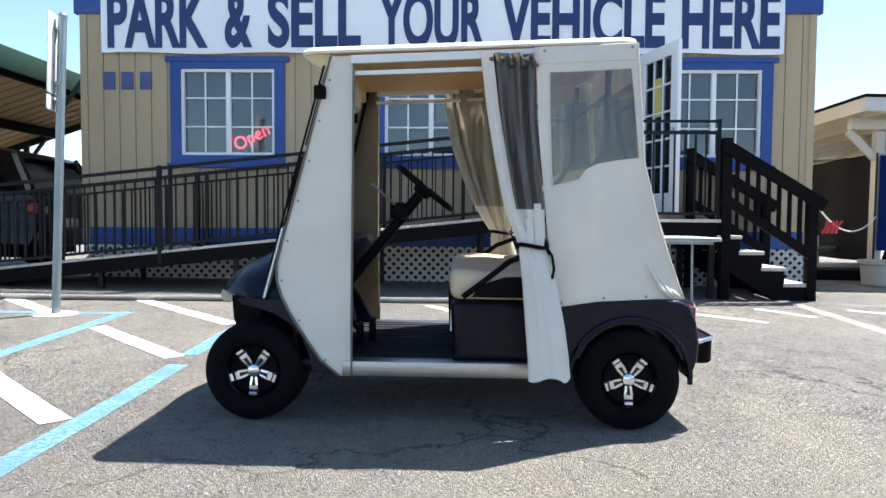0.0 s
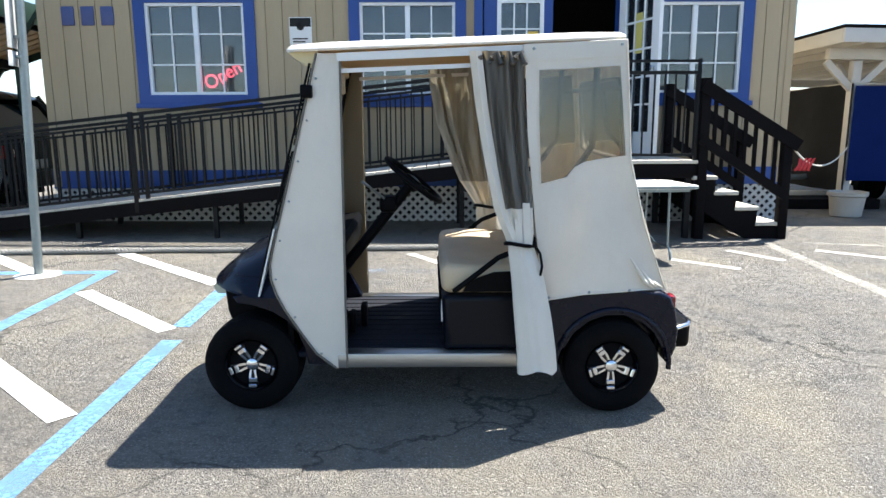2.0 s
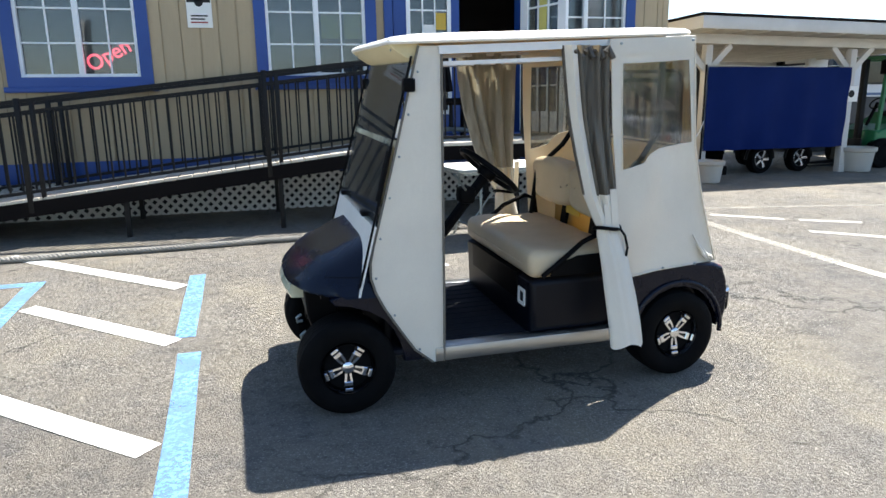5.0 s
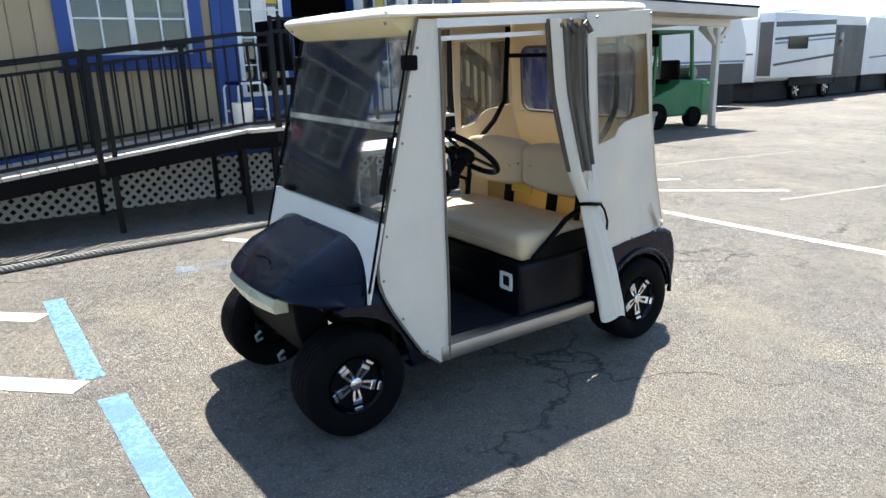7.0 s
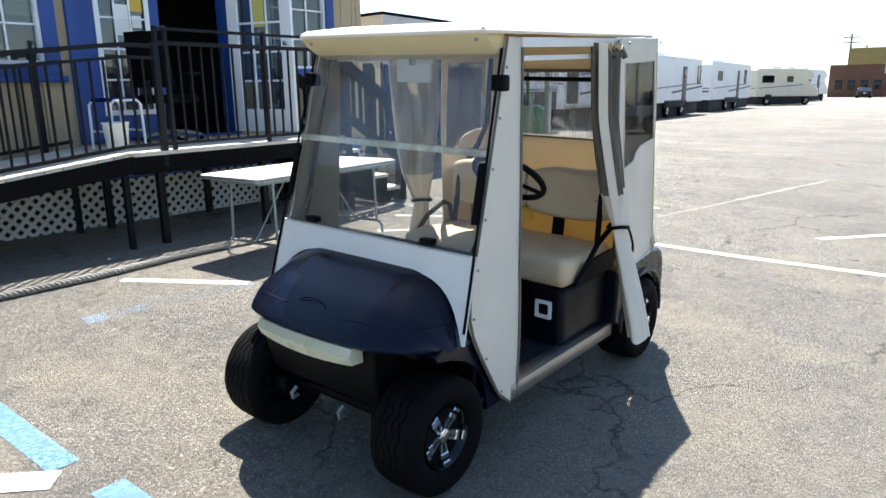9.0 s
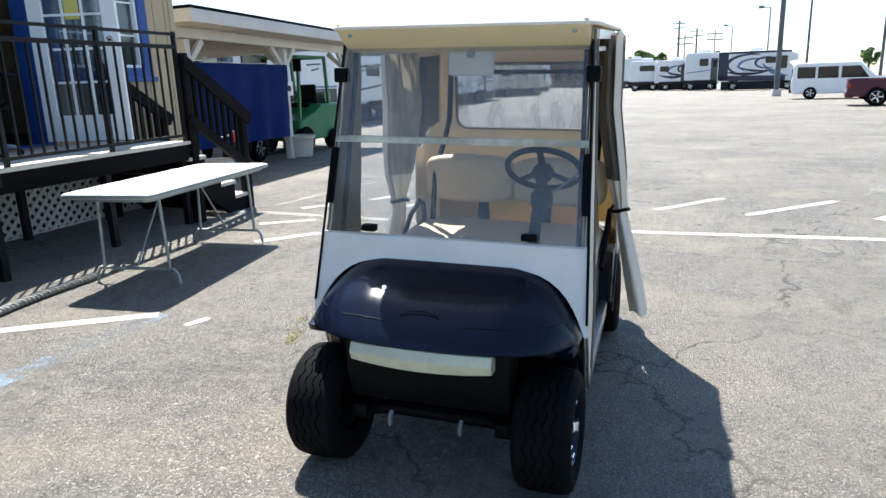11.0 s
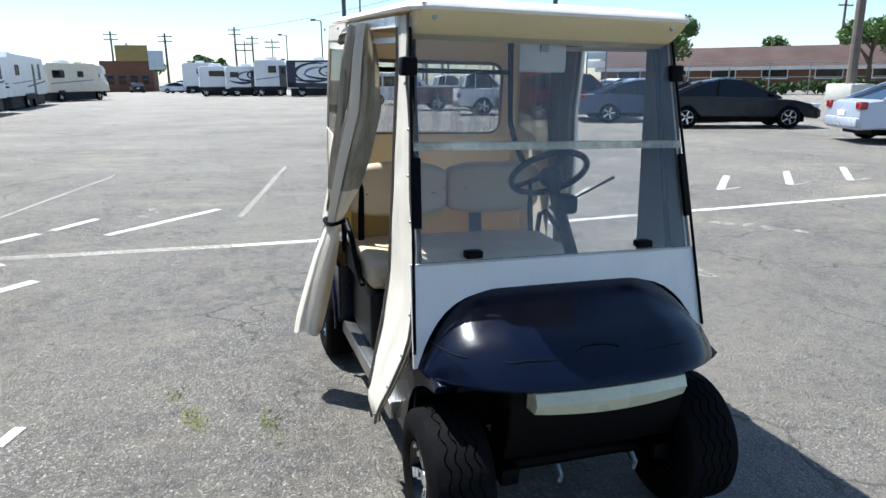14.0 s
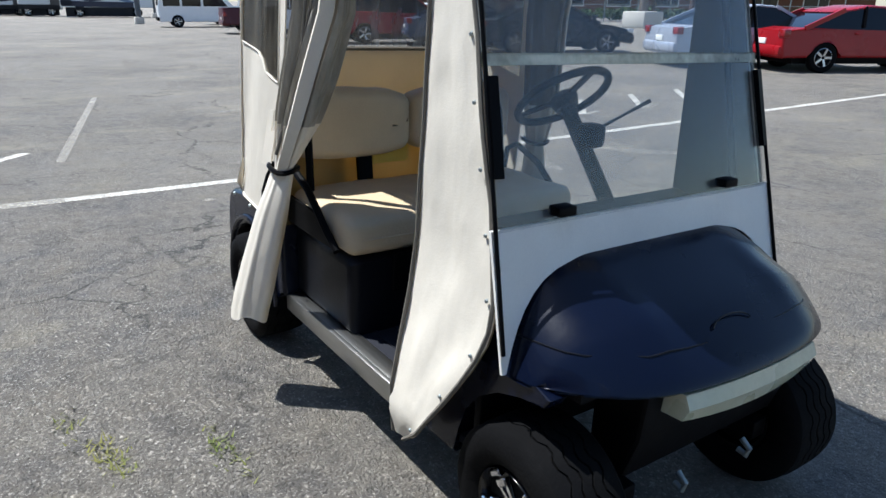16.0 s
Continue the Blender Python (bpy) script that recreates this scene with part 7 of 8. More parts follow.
def build_trailer(name, label, at, L=8.5, W=2.45, H=2.75, stripes=(), windows=(), door=None, slide=None, nose=0.5, cab=False, curves=(), skin="rv_white"):
    """A travel trailer or motorhome, its side towards -y, its length along x."""
    t = thing(name, label, "motorhome" if cab else "travel trailer", "row of trailers", at=at)
    z0, H = 0.72, H - 0.17
    side = [(-L / 2, z0), (-L / 2, z0 + H - 0.25), (-L / 2 + 0.2, z0 + H), (L / 2 - nose, z0 + H), (L / 2 - 0.05, z0 + H * 0.62), (L / 2, z0 + H * 0.35), (L / 2 - 0.1, z0)]
    if cab:
        side = [(-L / 2, z0), (-L / 2, z0 + H - 0.15), (-L / 2 + 0.15, z0 + H), (L / 2 - 0.7, z0 + H), (L / 2 + 0.25, z0 + H - 0.35), (L / 2 + 0.30, z0 + H * 0.66), (L / 2 - 0.55, z0 + H * 0.62), (L / 2 + 0.15, z0 + H * 0.36), (L / 2 + 0.9, z0 + H * 0.28), (L / 2 + 1.0, z0)]
    part("shell", prism(side, -W / 2, W / 2, "y", 0.06, 2), M[skin], t)
    # dark box drawn down almost to the ground to stand for the shade below
    part("underframe_shade", box(-L / 2 + 0.3, L / 2 - 0.4, -W / 2 + 0.15, W / 2 - 0.15, 0.07, z0 + 0.02), M["rv_shadow"], t)
    for a, b, w, m in stripes:
        part("stripe", bar((a[0] * L, -W / 2 - 0.004, z0 + a[1] * H), (b[0] * L, -W / 2 - 0.004, z0 + b[1] * H), 0.012, w), M[m], t, "dark painted swoosh stripe")
    for pts, w0, w1, m in curves:
        rows = []
        for k, (u, v) in enumerate(pts):
            q = pts[min(k + 1, len(pts) - 1)], pts[max(k - 1, 0)]
            d = Vector(((q[0][0] - q[1][0]) * L, (q[0][1] - q[1][1]) * H)).normalized()
            w = w0 + (w1 - w0) * abs(2 * k / (len(pts) - 1) - 1)
            rows.append([Vector((u * L - d.y * w * e, -W / 2 - 0.008, z0 + v * H + d.x * w * e)) for e in (-0.5, 0.5)])
        part("swoosh", grid(rows, thick=0.004), M[m], t, "curved painted swoosh")
    for k, (a, b, w, m) in enumerate(stripes[:3]):
        part("stripe", bar((-L / 2 - 0.004, -W / 2 + 0.1, z0 + a[1] * H), (-L / 2 - 0.004, W / 2 - 0.1, z0 + a[1] * H), 0.012, w), M[m], t)
    for x, z, w, h in windows:
        wd = part("window", ring_prism(rounded(x * L - w / 2 - 0.04, x * L + w / 2 + 0.04, z0 + z * H - h / 2 - 0.04, z0 + z * H + h / 2 + 0.04, 0.08, 3), rounded(x * L - w / 2, x * L + w / 2, z0 + z * H - h / 2, z0 + z * H + h / 2, 0.06, 3), -W / 2 - 0.025, -W / 2 + 0.01), M["rv_shadow"], t, "black framed window")
        part("pane", prism(rounded(x * L - w / 2, x * L + w / 2, z0 + z * H - h / 2, z0 + z * H + h / 2, 0.06, 3), -W / 2 - 0.012, -W / 2 - 0.004), M["car_glass"], wd)
    ew = part("window", ring_prism(rounded(-0.55, 0.55, z0 + 0.52 * H, z0 + 0.76 * H, 0.08, 3), rounded(-0.5, 0.5, z0 + 0.535 * H, z0 + 0.745 * H, 0.06, 3), -L / 2 - 0.02, -L / 2 + 0.01, "x"), M["rv_shadow"], t, "black framed end window")
    part("pane", prism(rounded(-0.5, 0.5, z0 + 0.535 * H, z0 + 0.745 * H, 0.06, 3), -L / 2 - 0.010, -L / 2 - 0.003, "x"), M["car_glass"], ew)
    if door is not None:
        d = part("door", box(door * L - 0.34, door * L + 0.34, -W / 2 - 0.025, -W / 2 + 0.01, z0 + 0.08, z0 + 0.80 * H, 0.02), M["rv_grey"], t, "grey entry door")
        part("door_window", box(door * L - 0.2, door * L + 0.2, -W / 2 - 0.034, -W / 2 - 0.02, z0 + 0.5 * H, z0 + 0.72 * H, 0.01), M["car_glass"], d)
    if slide:
        part("slide_out", box(slide[0] * L, slide[1] * L, -W / 2 - 0.55, -W / 2 + 0.02, z0 + 0.12, z0 + H * 0.97, 0.03), M["rv_white"], t, "extended slide-out room")
        xa, xb, yf = slide[0] * L, slide[1] * L, -W / 2 - 0.555
        for za, zb, w, m in ((0.80, 0.86, 0.16, "rv_navy"), (0.60, 0.68, 0.08, "rv_navy"), (0.54, 0.62, 0.06, "rv_blue"), (0.24, 0.36, 0.08, "rv_navy")):
            part("stripe", bar((xa + 0.05, yf, z0 + za * H), (xb - 0.05, yf, z0 + zb * H), 0.012, w), M[m], t)
        part("slide_window", prism(rounded(xa + 0.9, xa + 2.2, z0 + 0.46 * H, z0 + 0.64 * H, 0.06, 3), yf - 0.02, yf), M["car_glass"], t, "dark slide-out window")
        part("porch_panel", box(xb + 0.05, L / 2 - 0.45, -W / 2 - 0.02, -W / 2 + 0.01, z0, z0 + 0.84 * H), M["rv_grey"], t)
        part("slide_face", box(slide[0] * L - 0.01, slide[0] * L + 0.002, -W / 2 - 0.5, -W / 2 - 0.04, z0 + 0.2, z0 + H * 0.84), M["rv_grey"], t)
    part("roof_unit", box(-0.5, 0.5, -0.35, 0.35, z0 + H, z0 + H + 0.24, 0.06), M["rv_white"], t, "rooftop air conditioner")
    part("roof_vent", box(L * 0.28, L * 0.28 + 0.4, -0.2, 0.2, z0 + H, z0 + H + 0.12, 0.03), M["rv_grey"], t)
    for x in ((-0.06, 0.06) if not cab else (-0.28, 0.44)):
        for s in (-1, 1):
            car_wheel(t, x * L + (0.6 * (1 if x > 0 else -1) if not cab else 0) - (0.2 if not cab else 0), s * (W / 2 - 0.1), 0.36)
    part("wheel_arch", box(-0.06 * L - 1.4, 0.06 * L + 1.0, -W / 2 - 0.008, -W / 2 + 0.02, 0.50, 0.86, 0.05) if not cab else box(-0.33 * L, -0.22 * L, -W / 2 - 0.008, -W / 2 + 0.02, 0.5, 0.9, 0.05), M["rv_shadow"], t)
    return t


SW = [((-0.49, 0.80), (-0.10, 0.88), 0.16, "rv_navy"), ((-0.49, 0.62), (-0.05, 0.70), 0.08, "rv_navy"), ((-0.45, 0.30), (0.35, 0.42), 0.07, "rv_blue"), ((-0.1, 0.22), (0.48, 0.36), 0.10, "rv_navy")]
build_trailer("travel_trailer", "white travel trailer with a grey lower stripe", on_lot(15.2, 11.1, 1), 7.6, 2.5, 2.25, [((-0.49, 0.15), (0.475, 0.15), 0.62, "rv_charcoal"), ((-0.49, 0.33), (0.48, 0.33), 0.06, "rv_blue"), ((0.2, 0.66), (0.33, 0.68), 0.05, "rv_navy"), ((0.24, 0.58), (0.31, 0.61), 0.05, "rv_navy")], ((-0.2, 0.6, 1.2, 0.6),), -0.38)
build_trailer("travel_trailer", "white travel trailer with navy stripes and slide-out room", on_lot(24.4, 11.65, 1), 8.4, 2.5, 2.45, [((0.02, 0.40), (0.1, 0.44), 0.06, "rv_navy")], (), 0.20, (-0.49, 0.01))
build_trailer("travel_trailer", "long white travel trailer with curved blue stripes", on_lot(33.1, 12.0, 2), 9.0, 2.5, 2.45, SW[2:], ((0.40, 0.62, 0.5, 0.9),), 0.12)
build_trailer("travel_trailer", "white travel trailer with thin blue stripes", on_lot(46.2, 12.9, 3), 11.4, 2.5, 2.5, SW[2:], ((-0.32, 0.62, 1.0, 0.5), (0.30, 0.62, 0.6, 0.9)), 0.12)
build_trailer("motorhome", "small cream motorhome with cab-over front", on_lot(60.5, 12.4, -30), 6.0, 2.3, 2.4, SW[2:3], ((-0.30, 0.62, 1.2, 0.5), (0.1, 0.62, 0.6, 0.4)), None, None, cab=True, skin="rv_cream")
build_trailer("motorhome", "white motorhome with dark green stripes", on_lot(80, 14.0, -8), 7.5, 2.4, 2.7, SW[1:3], ((-0.2, 0.62, 1.2, 0.6),), 0.2, None, cab=True)


def arc(u, v, ru, rv, a0, a1, n=16):
    return [(u + ru * math.cos(radians(a0 + (a1 - a0) * k / n)), v + rv * math.sin(radians(a0 + (a1 - a0) * k / n))) for k in range(n + 1)]


BIG = [((-0.49, 0.12), (0.40, 0.08), 0.40, "rv_navy"), ((-0.49, 0.95), (0.46, 0.95), 0.16, "rv_navy"), ((-0.495, 0.52), (-0.36, 0.52), 2.2, "rv_navy")]
LOOPS = [(arc(-0.05, 0.55, 0.32, 0.34, 70, 250), 0.26, 0.08, "rv_navy"), (arc(0.02, 0.52, 0.24, 0.22, 60, 240), 0.20, 0.05, "rv_blue"), (arc(-0.10, 0.86, 0.55, 0.62, 235, 300), 0.26, 0.06, "rv_navy"), (arc(0.10, 0.95, 0.50, 0.62, 225, 290), 0.20, 0.05, "rv_navy"), (arc(0.16, 0.60, 0.16, 0.18, 40, 300), 0.18, 0.05, "rv_navy"), (arc(0.50, 0.9, 0.45, 0.75, 205, 262), 0.36, 0.06, "rv_blue")]
build_trailer("motorhome", "large motorhome with bold navy swoosh graphics", on_lot(63.5, -8.6, -98, 1.06), 5.6, 2.4, 2.55, BIG, ((0.20, 0.68, 0.7, 0.4), (0.36, 0.60, 0.5, 0.9)), None, None, cab=True, curves=LOOPS)
build_trailer("travel_trailer", "white travel trailer with a navy curved stripe", on_lot(70, -2.3, -88, 1.05), 4.0, 2.4, 2.2, (), ((-0.3, 0.62, 0.7, 0.4),), 0.15, curves=LOOPS[1:5])
build_trailer("travel_trailer", "small white trailer with a rounded front", on_lot(71, 0.6, -88, 1.1), 3.0, 2.2, 2.1, (), ((0.0, 0.66, 1.2, 0.4),))
build_trailer("travel_trailer", "white trailer behind the motorhome", on_lot(68, -4.6, -92, 1.12), 3.0, 2.4, 2.5, SW[2:3], ((0.0, 0.66, 0.6, 0.5),), 0.3)
build_trailer("travel_trailer", "far white trailer across the lot", on_lot(92, 2.3, -90, 1.08), 4.0, 2.4, 2.9, (), ((0.0, 0.66, 0.8, 0.5),))


# ---- street side and distance ----
M["pole_wood"] = paint("grey_wooden_pole", srgb("6b6259"), rough=0.85, vary=0.2)
M["pole_steel"] = paint("dark_steel_pole", srgb("4d5256"), rough=0.5, vary=0.15)
M["brown_roof"] = paint("brown_shingle_roof", srgb("46332c"), rough=0.9, big=0.4, fine=8, vary=0.2)
M["brick"] = paint("brown_brick", srgb("6e4f3f"), rough=0.9, big=0.5, fine=10, vary=0.2)
M["leaf"] = paint("green_leaves", srgb("45622c"), srgb("5f7a3a"), rough=0.8, big=0.6, fine=6, vary=0.3)
M["leaf_dark"] = paint("dark_hedge_leaves", srgb("33481f"), srgb("4a5c2c"), rough=0.85, big=0.5, fine=5, vary=0.3)
M["bark"] = paint("grey_bark", srgb("5a4c3e"), rough=0.95, fine=20, bump=0.6, vary=0.3)
M["bill_face"] = paint("pale_billboard_sheet", srgb("b8c4cc"), rough=0.6)
M["sign_yellow"] = paint("yellow_roof_sign", srgb("8c7c48"), rough=0.6)


def lamp_pole(x, y, z_top, heads=1, r=0.09):
    z = ground_z(x, y)
    p = thing("street_lamp", "tall dark steel lamp pole over the parking lot", "street lamp", "lamp poles", at=pose(x, y, z))
    h = z_top - z
    part("pole", tube([(0, 0, 0), (0, 0, h)], [r, r * 0.7], 10), M["pole_steel"], p)
    part("base", box(-0.25, 0.25, -0.25, 0.25, 0, 0.4, 0.03), M["concrete"], p)
    for k in range(heads):
        part("lamp_arm", tube([(0, 0, h), (-0.1, 0.5 - k, h + 0.05), (-0.15, 0.9 - 1.8 * k, h + 0.05)], 0.045, 8), M["pole_steel"], p)
        part("lamp_head", box(-0.4, 0.15, 0.7 - 1.8 * k, 1.3 - 1.8 * k, h - 0.02, h + 0.22, 0.05), M["pole_steel"], p, "floodlight head")


def utility_pole(x, y, z_top, r=0.14, arms=True):
    z = ground_z(x, y)
    p = thing("utility_pole", "grey wooden utility pole with cross arms", "utility pole", "utility poles", at=pose(x, y, z))
    h = z_top - z
    part("pole", tube([(0, 0, 0), (0, 0, h)], [r, r * 0.7], 10), M["pole_wood"], p)
    if arms:
        for dz in (0.5, 1.3):
            part("cross_arm", box(-0.06, 0.06, -1.1, 1.1, h - dz - 0.08, h - dz + 0.06), M["pole_wood"], p)
            for k in range(4):
                part("insulator", lathe([(0.0, 0.2), (0.04, 0.18), (0.05, 0.06), (0.03, 0.0)], 8, "z"), M["lamp_clear"], p).location = (0, -1.0 + 0.66 * k, h - dz + 0.06)


for x, y, zt, n in ((59.7, -11.9, 8.4, 1), (86.7, -12.5, 8.65, 1), (113.5, -10.9, 8.5, 1), (48.3, -14.2, 9.3, 2), (57.7, -19.4, 11.8, 1), (44.2, -7.6, 16.0, 1), (35.0, -18.3, 16.0, 1)):
    lamp_pole(x, y, zt, n, 0.16 if zt > 15 else 0.10)
for x, y, zt, r in ((135.3, -3.7, 11.2, 0.22), (124.7, 7.9, 9.3, 0.22), (135.2, -6.8, 9.7, 0.2), (85.7, -35.4, 16.0, 0.2), (61.7, -69.4, 10.7, 0.18), (127.6, 16.5, 9.7, 0.2), (125.4, 14.0, 7.8, 0.16), (102, -3.8, 7.0, 0.1), (106.2, -8.0, 7.6, 0.1), (74.8, -24.5, 11.8, 0.16)):
    utility_pole(x, y, zt, r)
utility_pole(28.8, -34.5, 16.0, 0.28, False)
utility_pole(31.5, -43.7, 16.0, 0.24)


def wire(a, b, sag):
    a, b = Vector(a), Vector(b)
    pts = [a + (b - a) * t + Vector((0, 0, -sag * 4 * t * (1 - t))) for t in (k / 24 for k in range(25))]
    tagged(part("overhead_wire", tube(pts, 0.03, 5), M["pole_steel"]), "thin black overhead power line against the sky", "wire", "power lines")


wire((85.7, -35.4, 15.4), (28.8, -34.5, 15.2), 0.8)
wire((85.7, -35.4, 15.4), (135.3, -3.7, 10.8), 1.0)


def foliage(center, size, count, leaf, seed, bm=None):
    """Many small leaf clumps in an uneven crown."""
    rng = random.Random(seed)
    bm = bm or bmesh.new()
    lobes = [(Vector((rng.uniform(-0.55, 0.55) * size[0], rng.uniform(-0.55, 0.55) * size[1], rng.uniform(-0.45, 0.5) * size[2])), rng.uniform(0.35, 0.62)) for _ in range(9)]
    for _ in range(count):
        c, rr = rng.choice(lobes)
        d = Vector((rng.gauss(0, 1), rng.gauss(0, 1), rng.gauss(0, 1))).normalized() * rng.uniform(0.55, 1.05) * rr
        p = Vector(center) + c + Vector((d.x * size[0], d.y * size[1], d.z * size[2])) * 0.75
        a, b = Vector((rng.gauss(0, 1), rng.gauss(0, 1), rng.gauss(0, 1))).normalized() * leaf, Vector((rng.gauss(0, 1), rng.gauss(0, 1), rng.gauss(0, 1))).normalized() * leaf
        bm.faces.new([bm.verts.new(p + q) for q in (a, b, -a * 0.8, -b * 0.7)])
    return bm


def build_tree(x, y, h, spread, seed, count=1500, leaf=0.28):
    z = ground_z(x, y)
    t = thing("tree", "leafy green roadside tree with an uneven crown", "tree", "trees", at=pose(x, y, z))
    rng = random.Random(seed)
    part("trunk", tube([(0, 0, 0), (0.1, 0.05, h * 0.25), (0.0, 0.15, h * 0.5), (0.1, 0, h * 0.8)], [0.22, 0.17, 0.12, 0.05], 10), M["bark"], t)
    for k in range(5):
        a = rng.uniform(0, 6.28)
        part("limb", tube([(0.03, 0.1, h * (0.35 + 0.07 * k)), (math.cos(a) * spread * 0.4, math.sin(a) * spread * 0.4, h * (0.55 + 0.07 * k)), (math.cos(a) * spread * 0.8, math.sin(a) * spread * 0.8, h * (0.62 + 0.08 * k))], [0.09, 0.06, 0.02], 7), M["bark"], t)
    tagged(part("crown", foliage((0, 0, h * 0.72), (spread, spread, h * 0.34), count, leaf, seed), M["leaf"], t, smooth=0), kind="stuff")


build_tree(53.3, -39.9, 6.9, 2.65, 3, 3600, 0.16)
build_tree(38.6, -47.4, 6.1, 2.75, 4, 3600, 0.16)
build_tree(33.6, -50.6, 6.5, 2.75, 5, 3600, 0.16)
build_tree(63.8, -61.7, 6.4, 1.9, 6, 1600, 0.16)
build_tree(58.5, -68.1, 6.6, 1.9, 7, 1600, 0.16)
build_tree(119, 10.1, 5.6, 2.6, 8, 900, 0.3)
build_tree(123.3, 2.8, 6.0, 3.0, 9, 1200, 0.3)
build_tree(126.4, 0.2, 5.4, 2.4, 10, 900, 0.3)
build_tree(106.2, -28, 4.5, 1.3, 11, 700, 0.2)
build_tree(-10.3, 20.4, 5.2, 1.6, 12, 2400, 0.12)


def build_hedge():
    bm = bmesh.new()
    for k in range(14):
        f = k / 13
        x, y = 44.3 - 9.0 * f, -38.9 - 27.5 * f
        foliage((x, y, ground_z(x, y) + 0.6), (1.3, 1.6, 0.75), 260, 0.2, 100 + k, bm)
    tagged(part("hedge", bm, M["leaf_dark"], smooth=0), "clipped dark green hedge along the street", "hedge", kind="stuff")
    f = thing("chain_fence", "low chain-link fence posts with a pale top rail", "fence")
    pts = []
    for k in range(12):
        x, y = 44.5 - 10.0 * k / 11, -35.2 - 35 * k / 11
        z = ground_z(x, y)
        pts.append((x, y, z + 2.5))
        part("post", tube([(x, y, z), (x, y, z + 2.55)], 0.05, 8), M["galvanised"], f)
    for dz in (0.0, -1.1):
        part("rail", tube([(x, y, z + dz) for x, y, z in pts], 0.03, 6), M["galvanised"], f)
    r = tagged(part("road", grid([[Vector((x, y, ground_z(x, y) + 0.02)) for x, y in ((66 - 32 * k / 8, -21 - 66 * k / 8), (45.0 - 10.6 * k / 8, -32 - 38 * k / 8))] for k in range(9)]), M["asphalt_dark"], smooth=0), "darker street asphalt beyond the lot", "road", kind="structure")


M["asphalt_dark"] = paint("street_asphalt", srgb("6f6c66"), rough=0.9, big=0.3, fine=20, vary=0.2)
build_hedge()


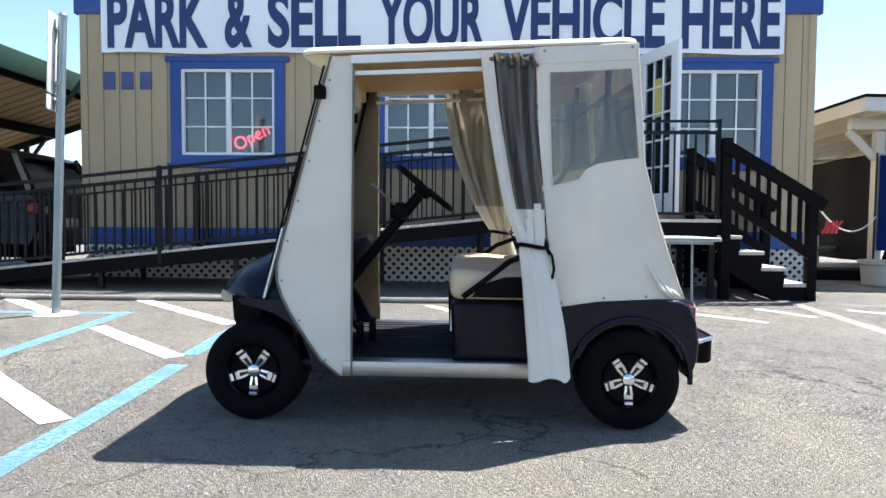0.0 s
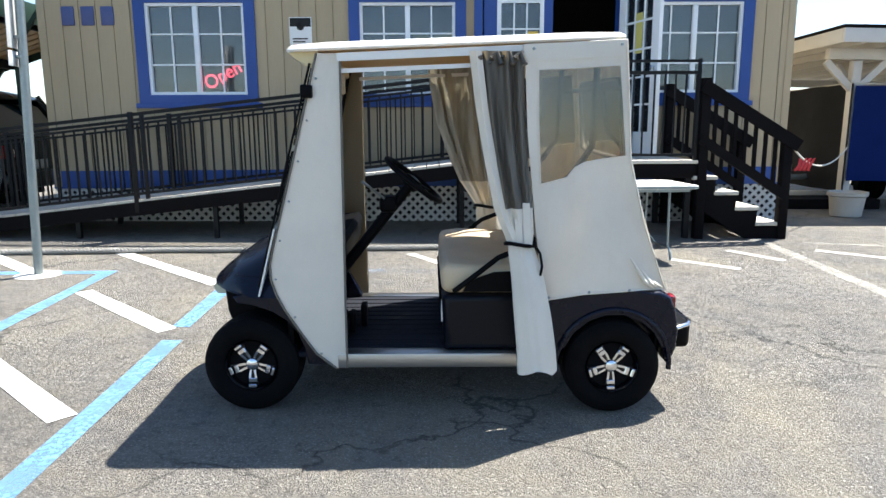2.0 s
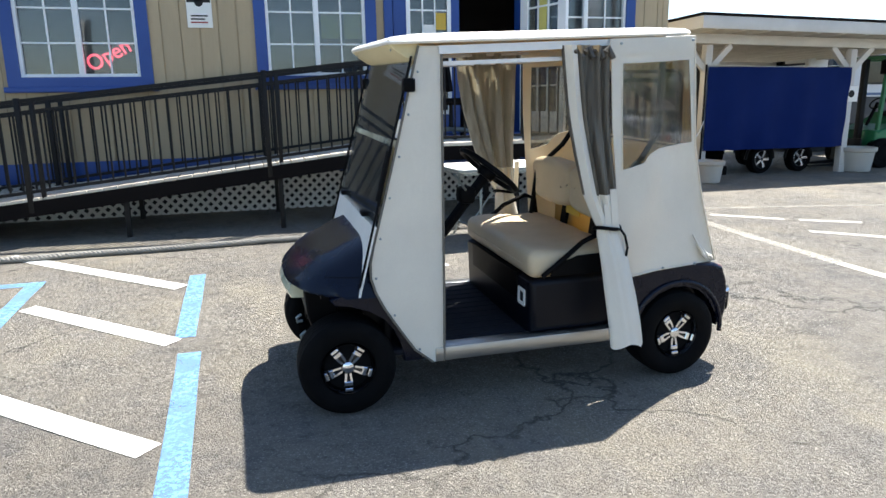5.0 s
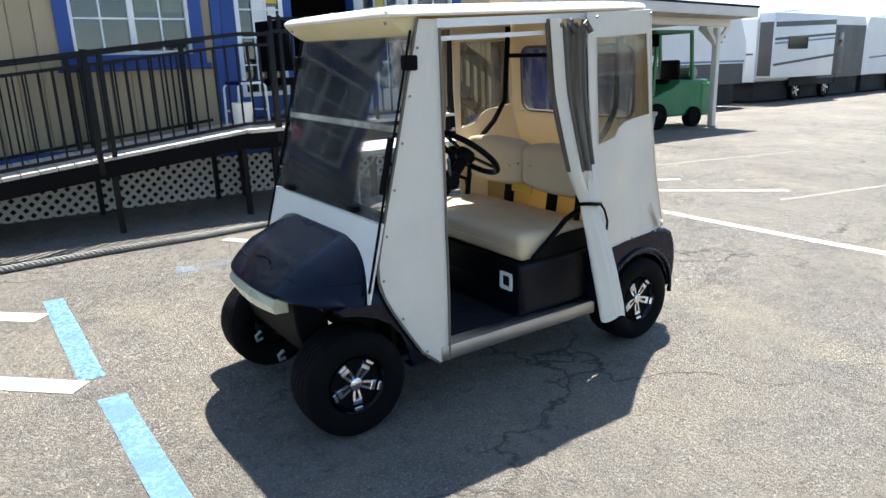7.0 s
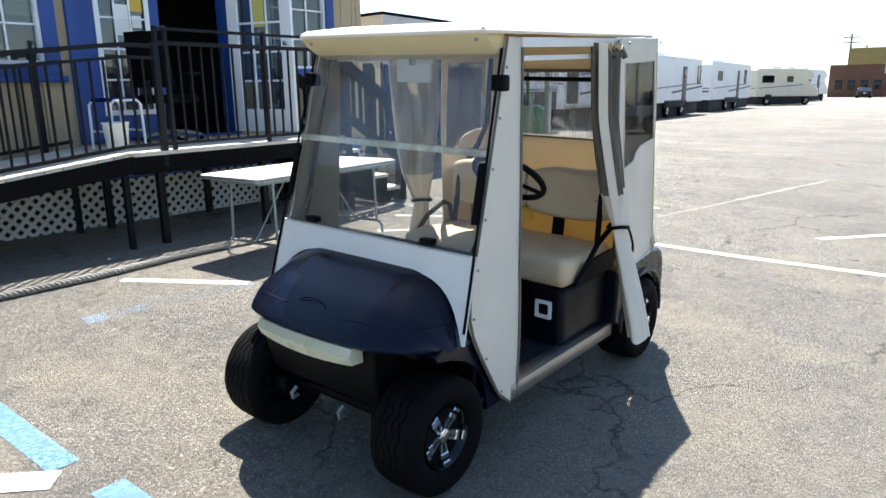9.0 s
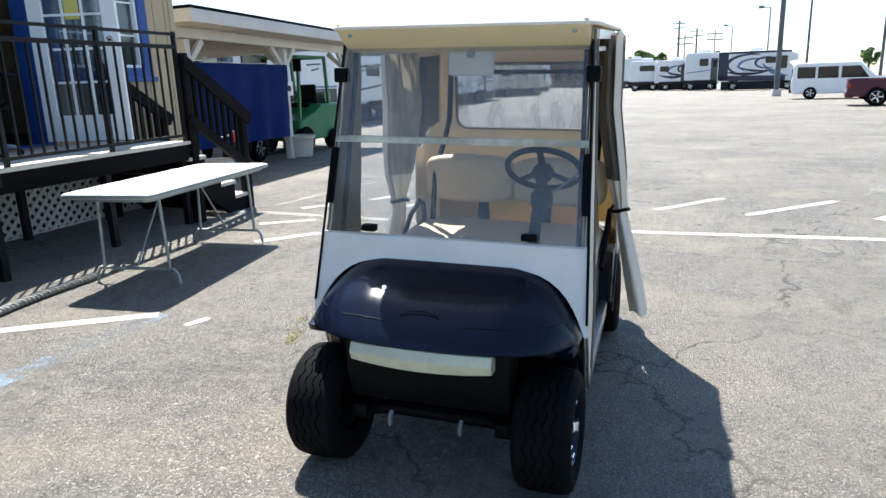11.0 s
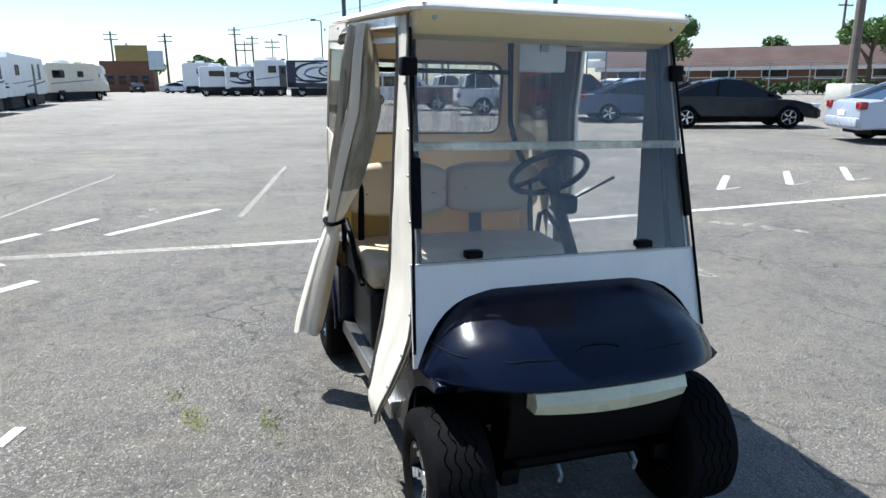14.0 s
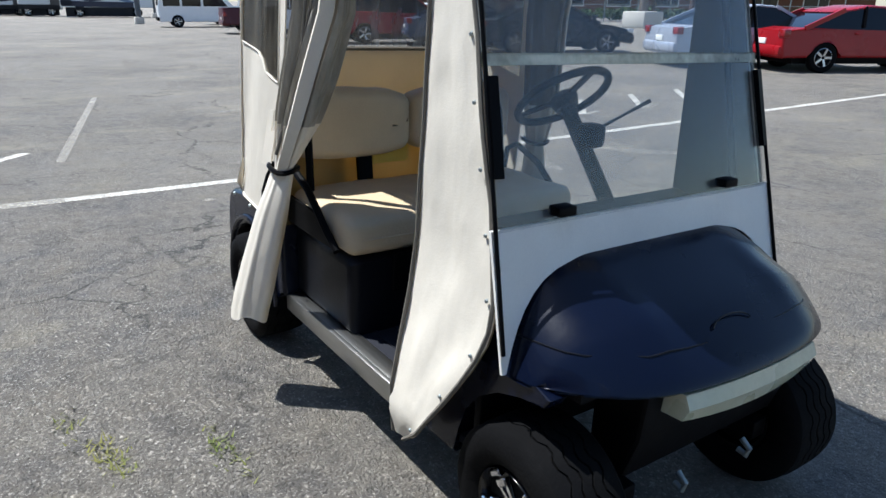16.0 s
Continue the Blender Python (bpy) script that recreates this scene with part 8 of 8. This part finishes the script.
def build_low_building():
    b = thing("low_brown_building", "long low building with brown shingle roof and white fascia", "building")
    a, c = Vector((70.3, -42.5, 0)), Vector((35.3, -78.5, 0))
    d = (c - a).normalized()
    n = Vector((d.y, -d.x, 0))
    n = n if n.x > 0 else -n
    za, zc = ground_z(a.x, a.y), ground_z(c.x, c.y)
    L = (c - a).length
    def P(u, v, z):
        p = a + d * u + n * v
        return Vector((p.x, p.y, z))
    base = min(za, zc)
    def slab(u0, u1, v0, v1, z0, z1):
        bm = bmesh.new()
        q = [[bm.verts.new(P(u, v, z)) for u, v in ((u0, v0), (u1, v0), (u1, v1), (u0, v1))] for z in (z0, z1)]
        for k in range(4):
            bm.faces.new((q[0][k], q[0][(k + 1) % 4], q[1][(k + 1) % 4], q[1][k]))
        bm.faces.new(q[0][::-1])
        bm.faces.new(q[1])
        return bm
    part("wall", slab(0, L, 0.8, 12, base, 2.32), M["brick"], b, "dark brown brick wall")
    part("fascia", slab(-0.5, L + 0.5, -0.1, 0.05, 2.15, 2.52), M["white_shed"], b, "white fascia board")
    rows = [[P(u, v, z) for u in (-0.5, L / 2, L + 0.5)] for v, z in ((0, 2.52), (5, 4.75), (7.5, 4.75), (12.5, 2.52))]
    part("roof", grid(rows), M["brown_roof"], b, "brown shingle roof")
    for k in range(9):
        u = 2 + k * (L - 4) / 9
        w = part("window", slab(u, u + 2.6, 0.74, 0.82, base + 1.2, base + 2.5), M["white_trim"], b)
        part("pane", slab(u + 0.08, u + 2.52, 0.70, 0.76, base + 1.28, base + 2.42), M["car_glass"], w)
    g = thing("brick_building", "distant brown brick building with a yellow roof sign", "building", at=pose(113.8, 13.2, 0) @ Matrix.Diagonal((1.08, 1.08, 1.09, 1)))
    part("wall", box(0, 10, -3.4, 3.4, 0, 4.2, 0.02), M["brick"], g)
    part("roof_sign", box(-0.2, 0.0, -3.0, 1.2, 4.2, 6.3, 0.02), M["sign_yellow"], g, "yellow sign board")
    part("roof_sign", box(-0.2, 0.0, -5.0, -3.0, 3.0, 5.6, 0.02), M["bill_face"], g)
    for k in range(4):
        part("window", box(-0.05, 0.02, -2.8 + 1.5 * k, -1.9 + 1.5 * k, 1.0, 2.2, 0.01), M["car_glass"], g)
    bb = thing("billboard", "pale billboard on a steel column", "billboard", at=pose(119, -36, 0, 0, 0, 105) @ Matrix.Diagonal((1.06, 1.06, 1.053, 1)))
    part("board", box(-2.6, 2.6, -0.15, 0.15, 6.4, 9.2, 0.03), M["bill_face"], bb)
    part("frame_edge", box(-2.7, 2.7, -0.12, 0.10, 6.25, 6.42, 0.02), M["pole_steel"], bb)
    part("column", tube([(0, 0, 0), (0, 0, 6.4)], 0.25, 12), M["pole_steel"], bb)
    ps = thing("pylon_sign", "stacked panel pylon sign by the street", "sign", at=pose(52.1, -31.3, 0, 0, 0, 45) @ Matrix.Diagonal((1.06, 1.06, 1.06, 1)))
    for k, (z, m) in enumerate(((4.3, "pole_steel"), (3.6, "paper"), (2.9, "bill_face"), (2.2, "paper"))):
        part("panel", box(-0.75, 0.75, -0.08, 0.08, z, z + 0.55, 0.02), M[m], ps)
    for s in (-1, 1):
        part("post", box(s * 0.8 - 0.05, s * 0.8 + 0.05, -0.06, 0.06, 0, 4.9, 0.01), M["pole_steel"], ps)
    ds = thing("roadside_sign", "dark roadside sign cabinet on a rust-red post", "sign", at=pose(22.0, -30.4, 0, 0, 0, -40) @ Matrix.Diagonal((1.07, 1.07, 1.085, 1)))
    part("cabinet", box(-1.6, 1.6, -0.25, 0.25, 5.2, 7.6, 0.03), M["black_plastic"], ds)
    part("face", box(-1.4, 1.4, -0.27, 0.27, 5.4, 7.4, 0.02), M["bill_face"], ds)
    part("column", tube([(0, 0, 0), (0, 0, 5.2)], 0.22, 12), M["brown_roof"], ds)
    pl = thing("pole_plinth", "grey concrete plinth round the street pole", "plinth", at=pose(28.8, -34.5, 0))
    part("block", box(-0.9, 0.9, -0.9, 0.9, 0, 1.0, 0.08), M["concrete"], pl)


build_low_building()


def build_weeds():
    rng = random.Random(21)
    for cx, cy, n in ((0.18, 1.23, 60), (0.27, 1.26, 50), (0.11, 0.94, 60), (0.48, 1.33, 30), (0.01, 0.92, 24)):
        bm = bmesh.new()
        for _ in range(n):
            x, y = cx + rng.gauss(0, 0.05), cy + rng.gauss(0, 0.022)
            a, h, w = rng.uniform(0, 6.28), rng.uniform(0.006, 0.022), rng.uniform(0.002, 0.005)
            dx, dy, g = math.cos(a), math.sin(a), ground_z(x, y) + 0.001
            bm.faces.new([bm.verts.new(p) for p in ((x - dy * w, y + dx * w, g), (x + dy * w, y - dx * w, g), (x + dx * h * 1.4, y + dy * h * 1.4, g + h))])
        tagged(part("weeds", bm, M["weed"], smooth=0), "sparse dry green weeds in an asphalt crack", "weeds", kind="stuff")


build_weeds()
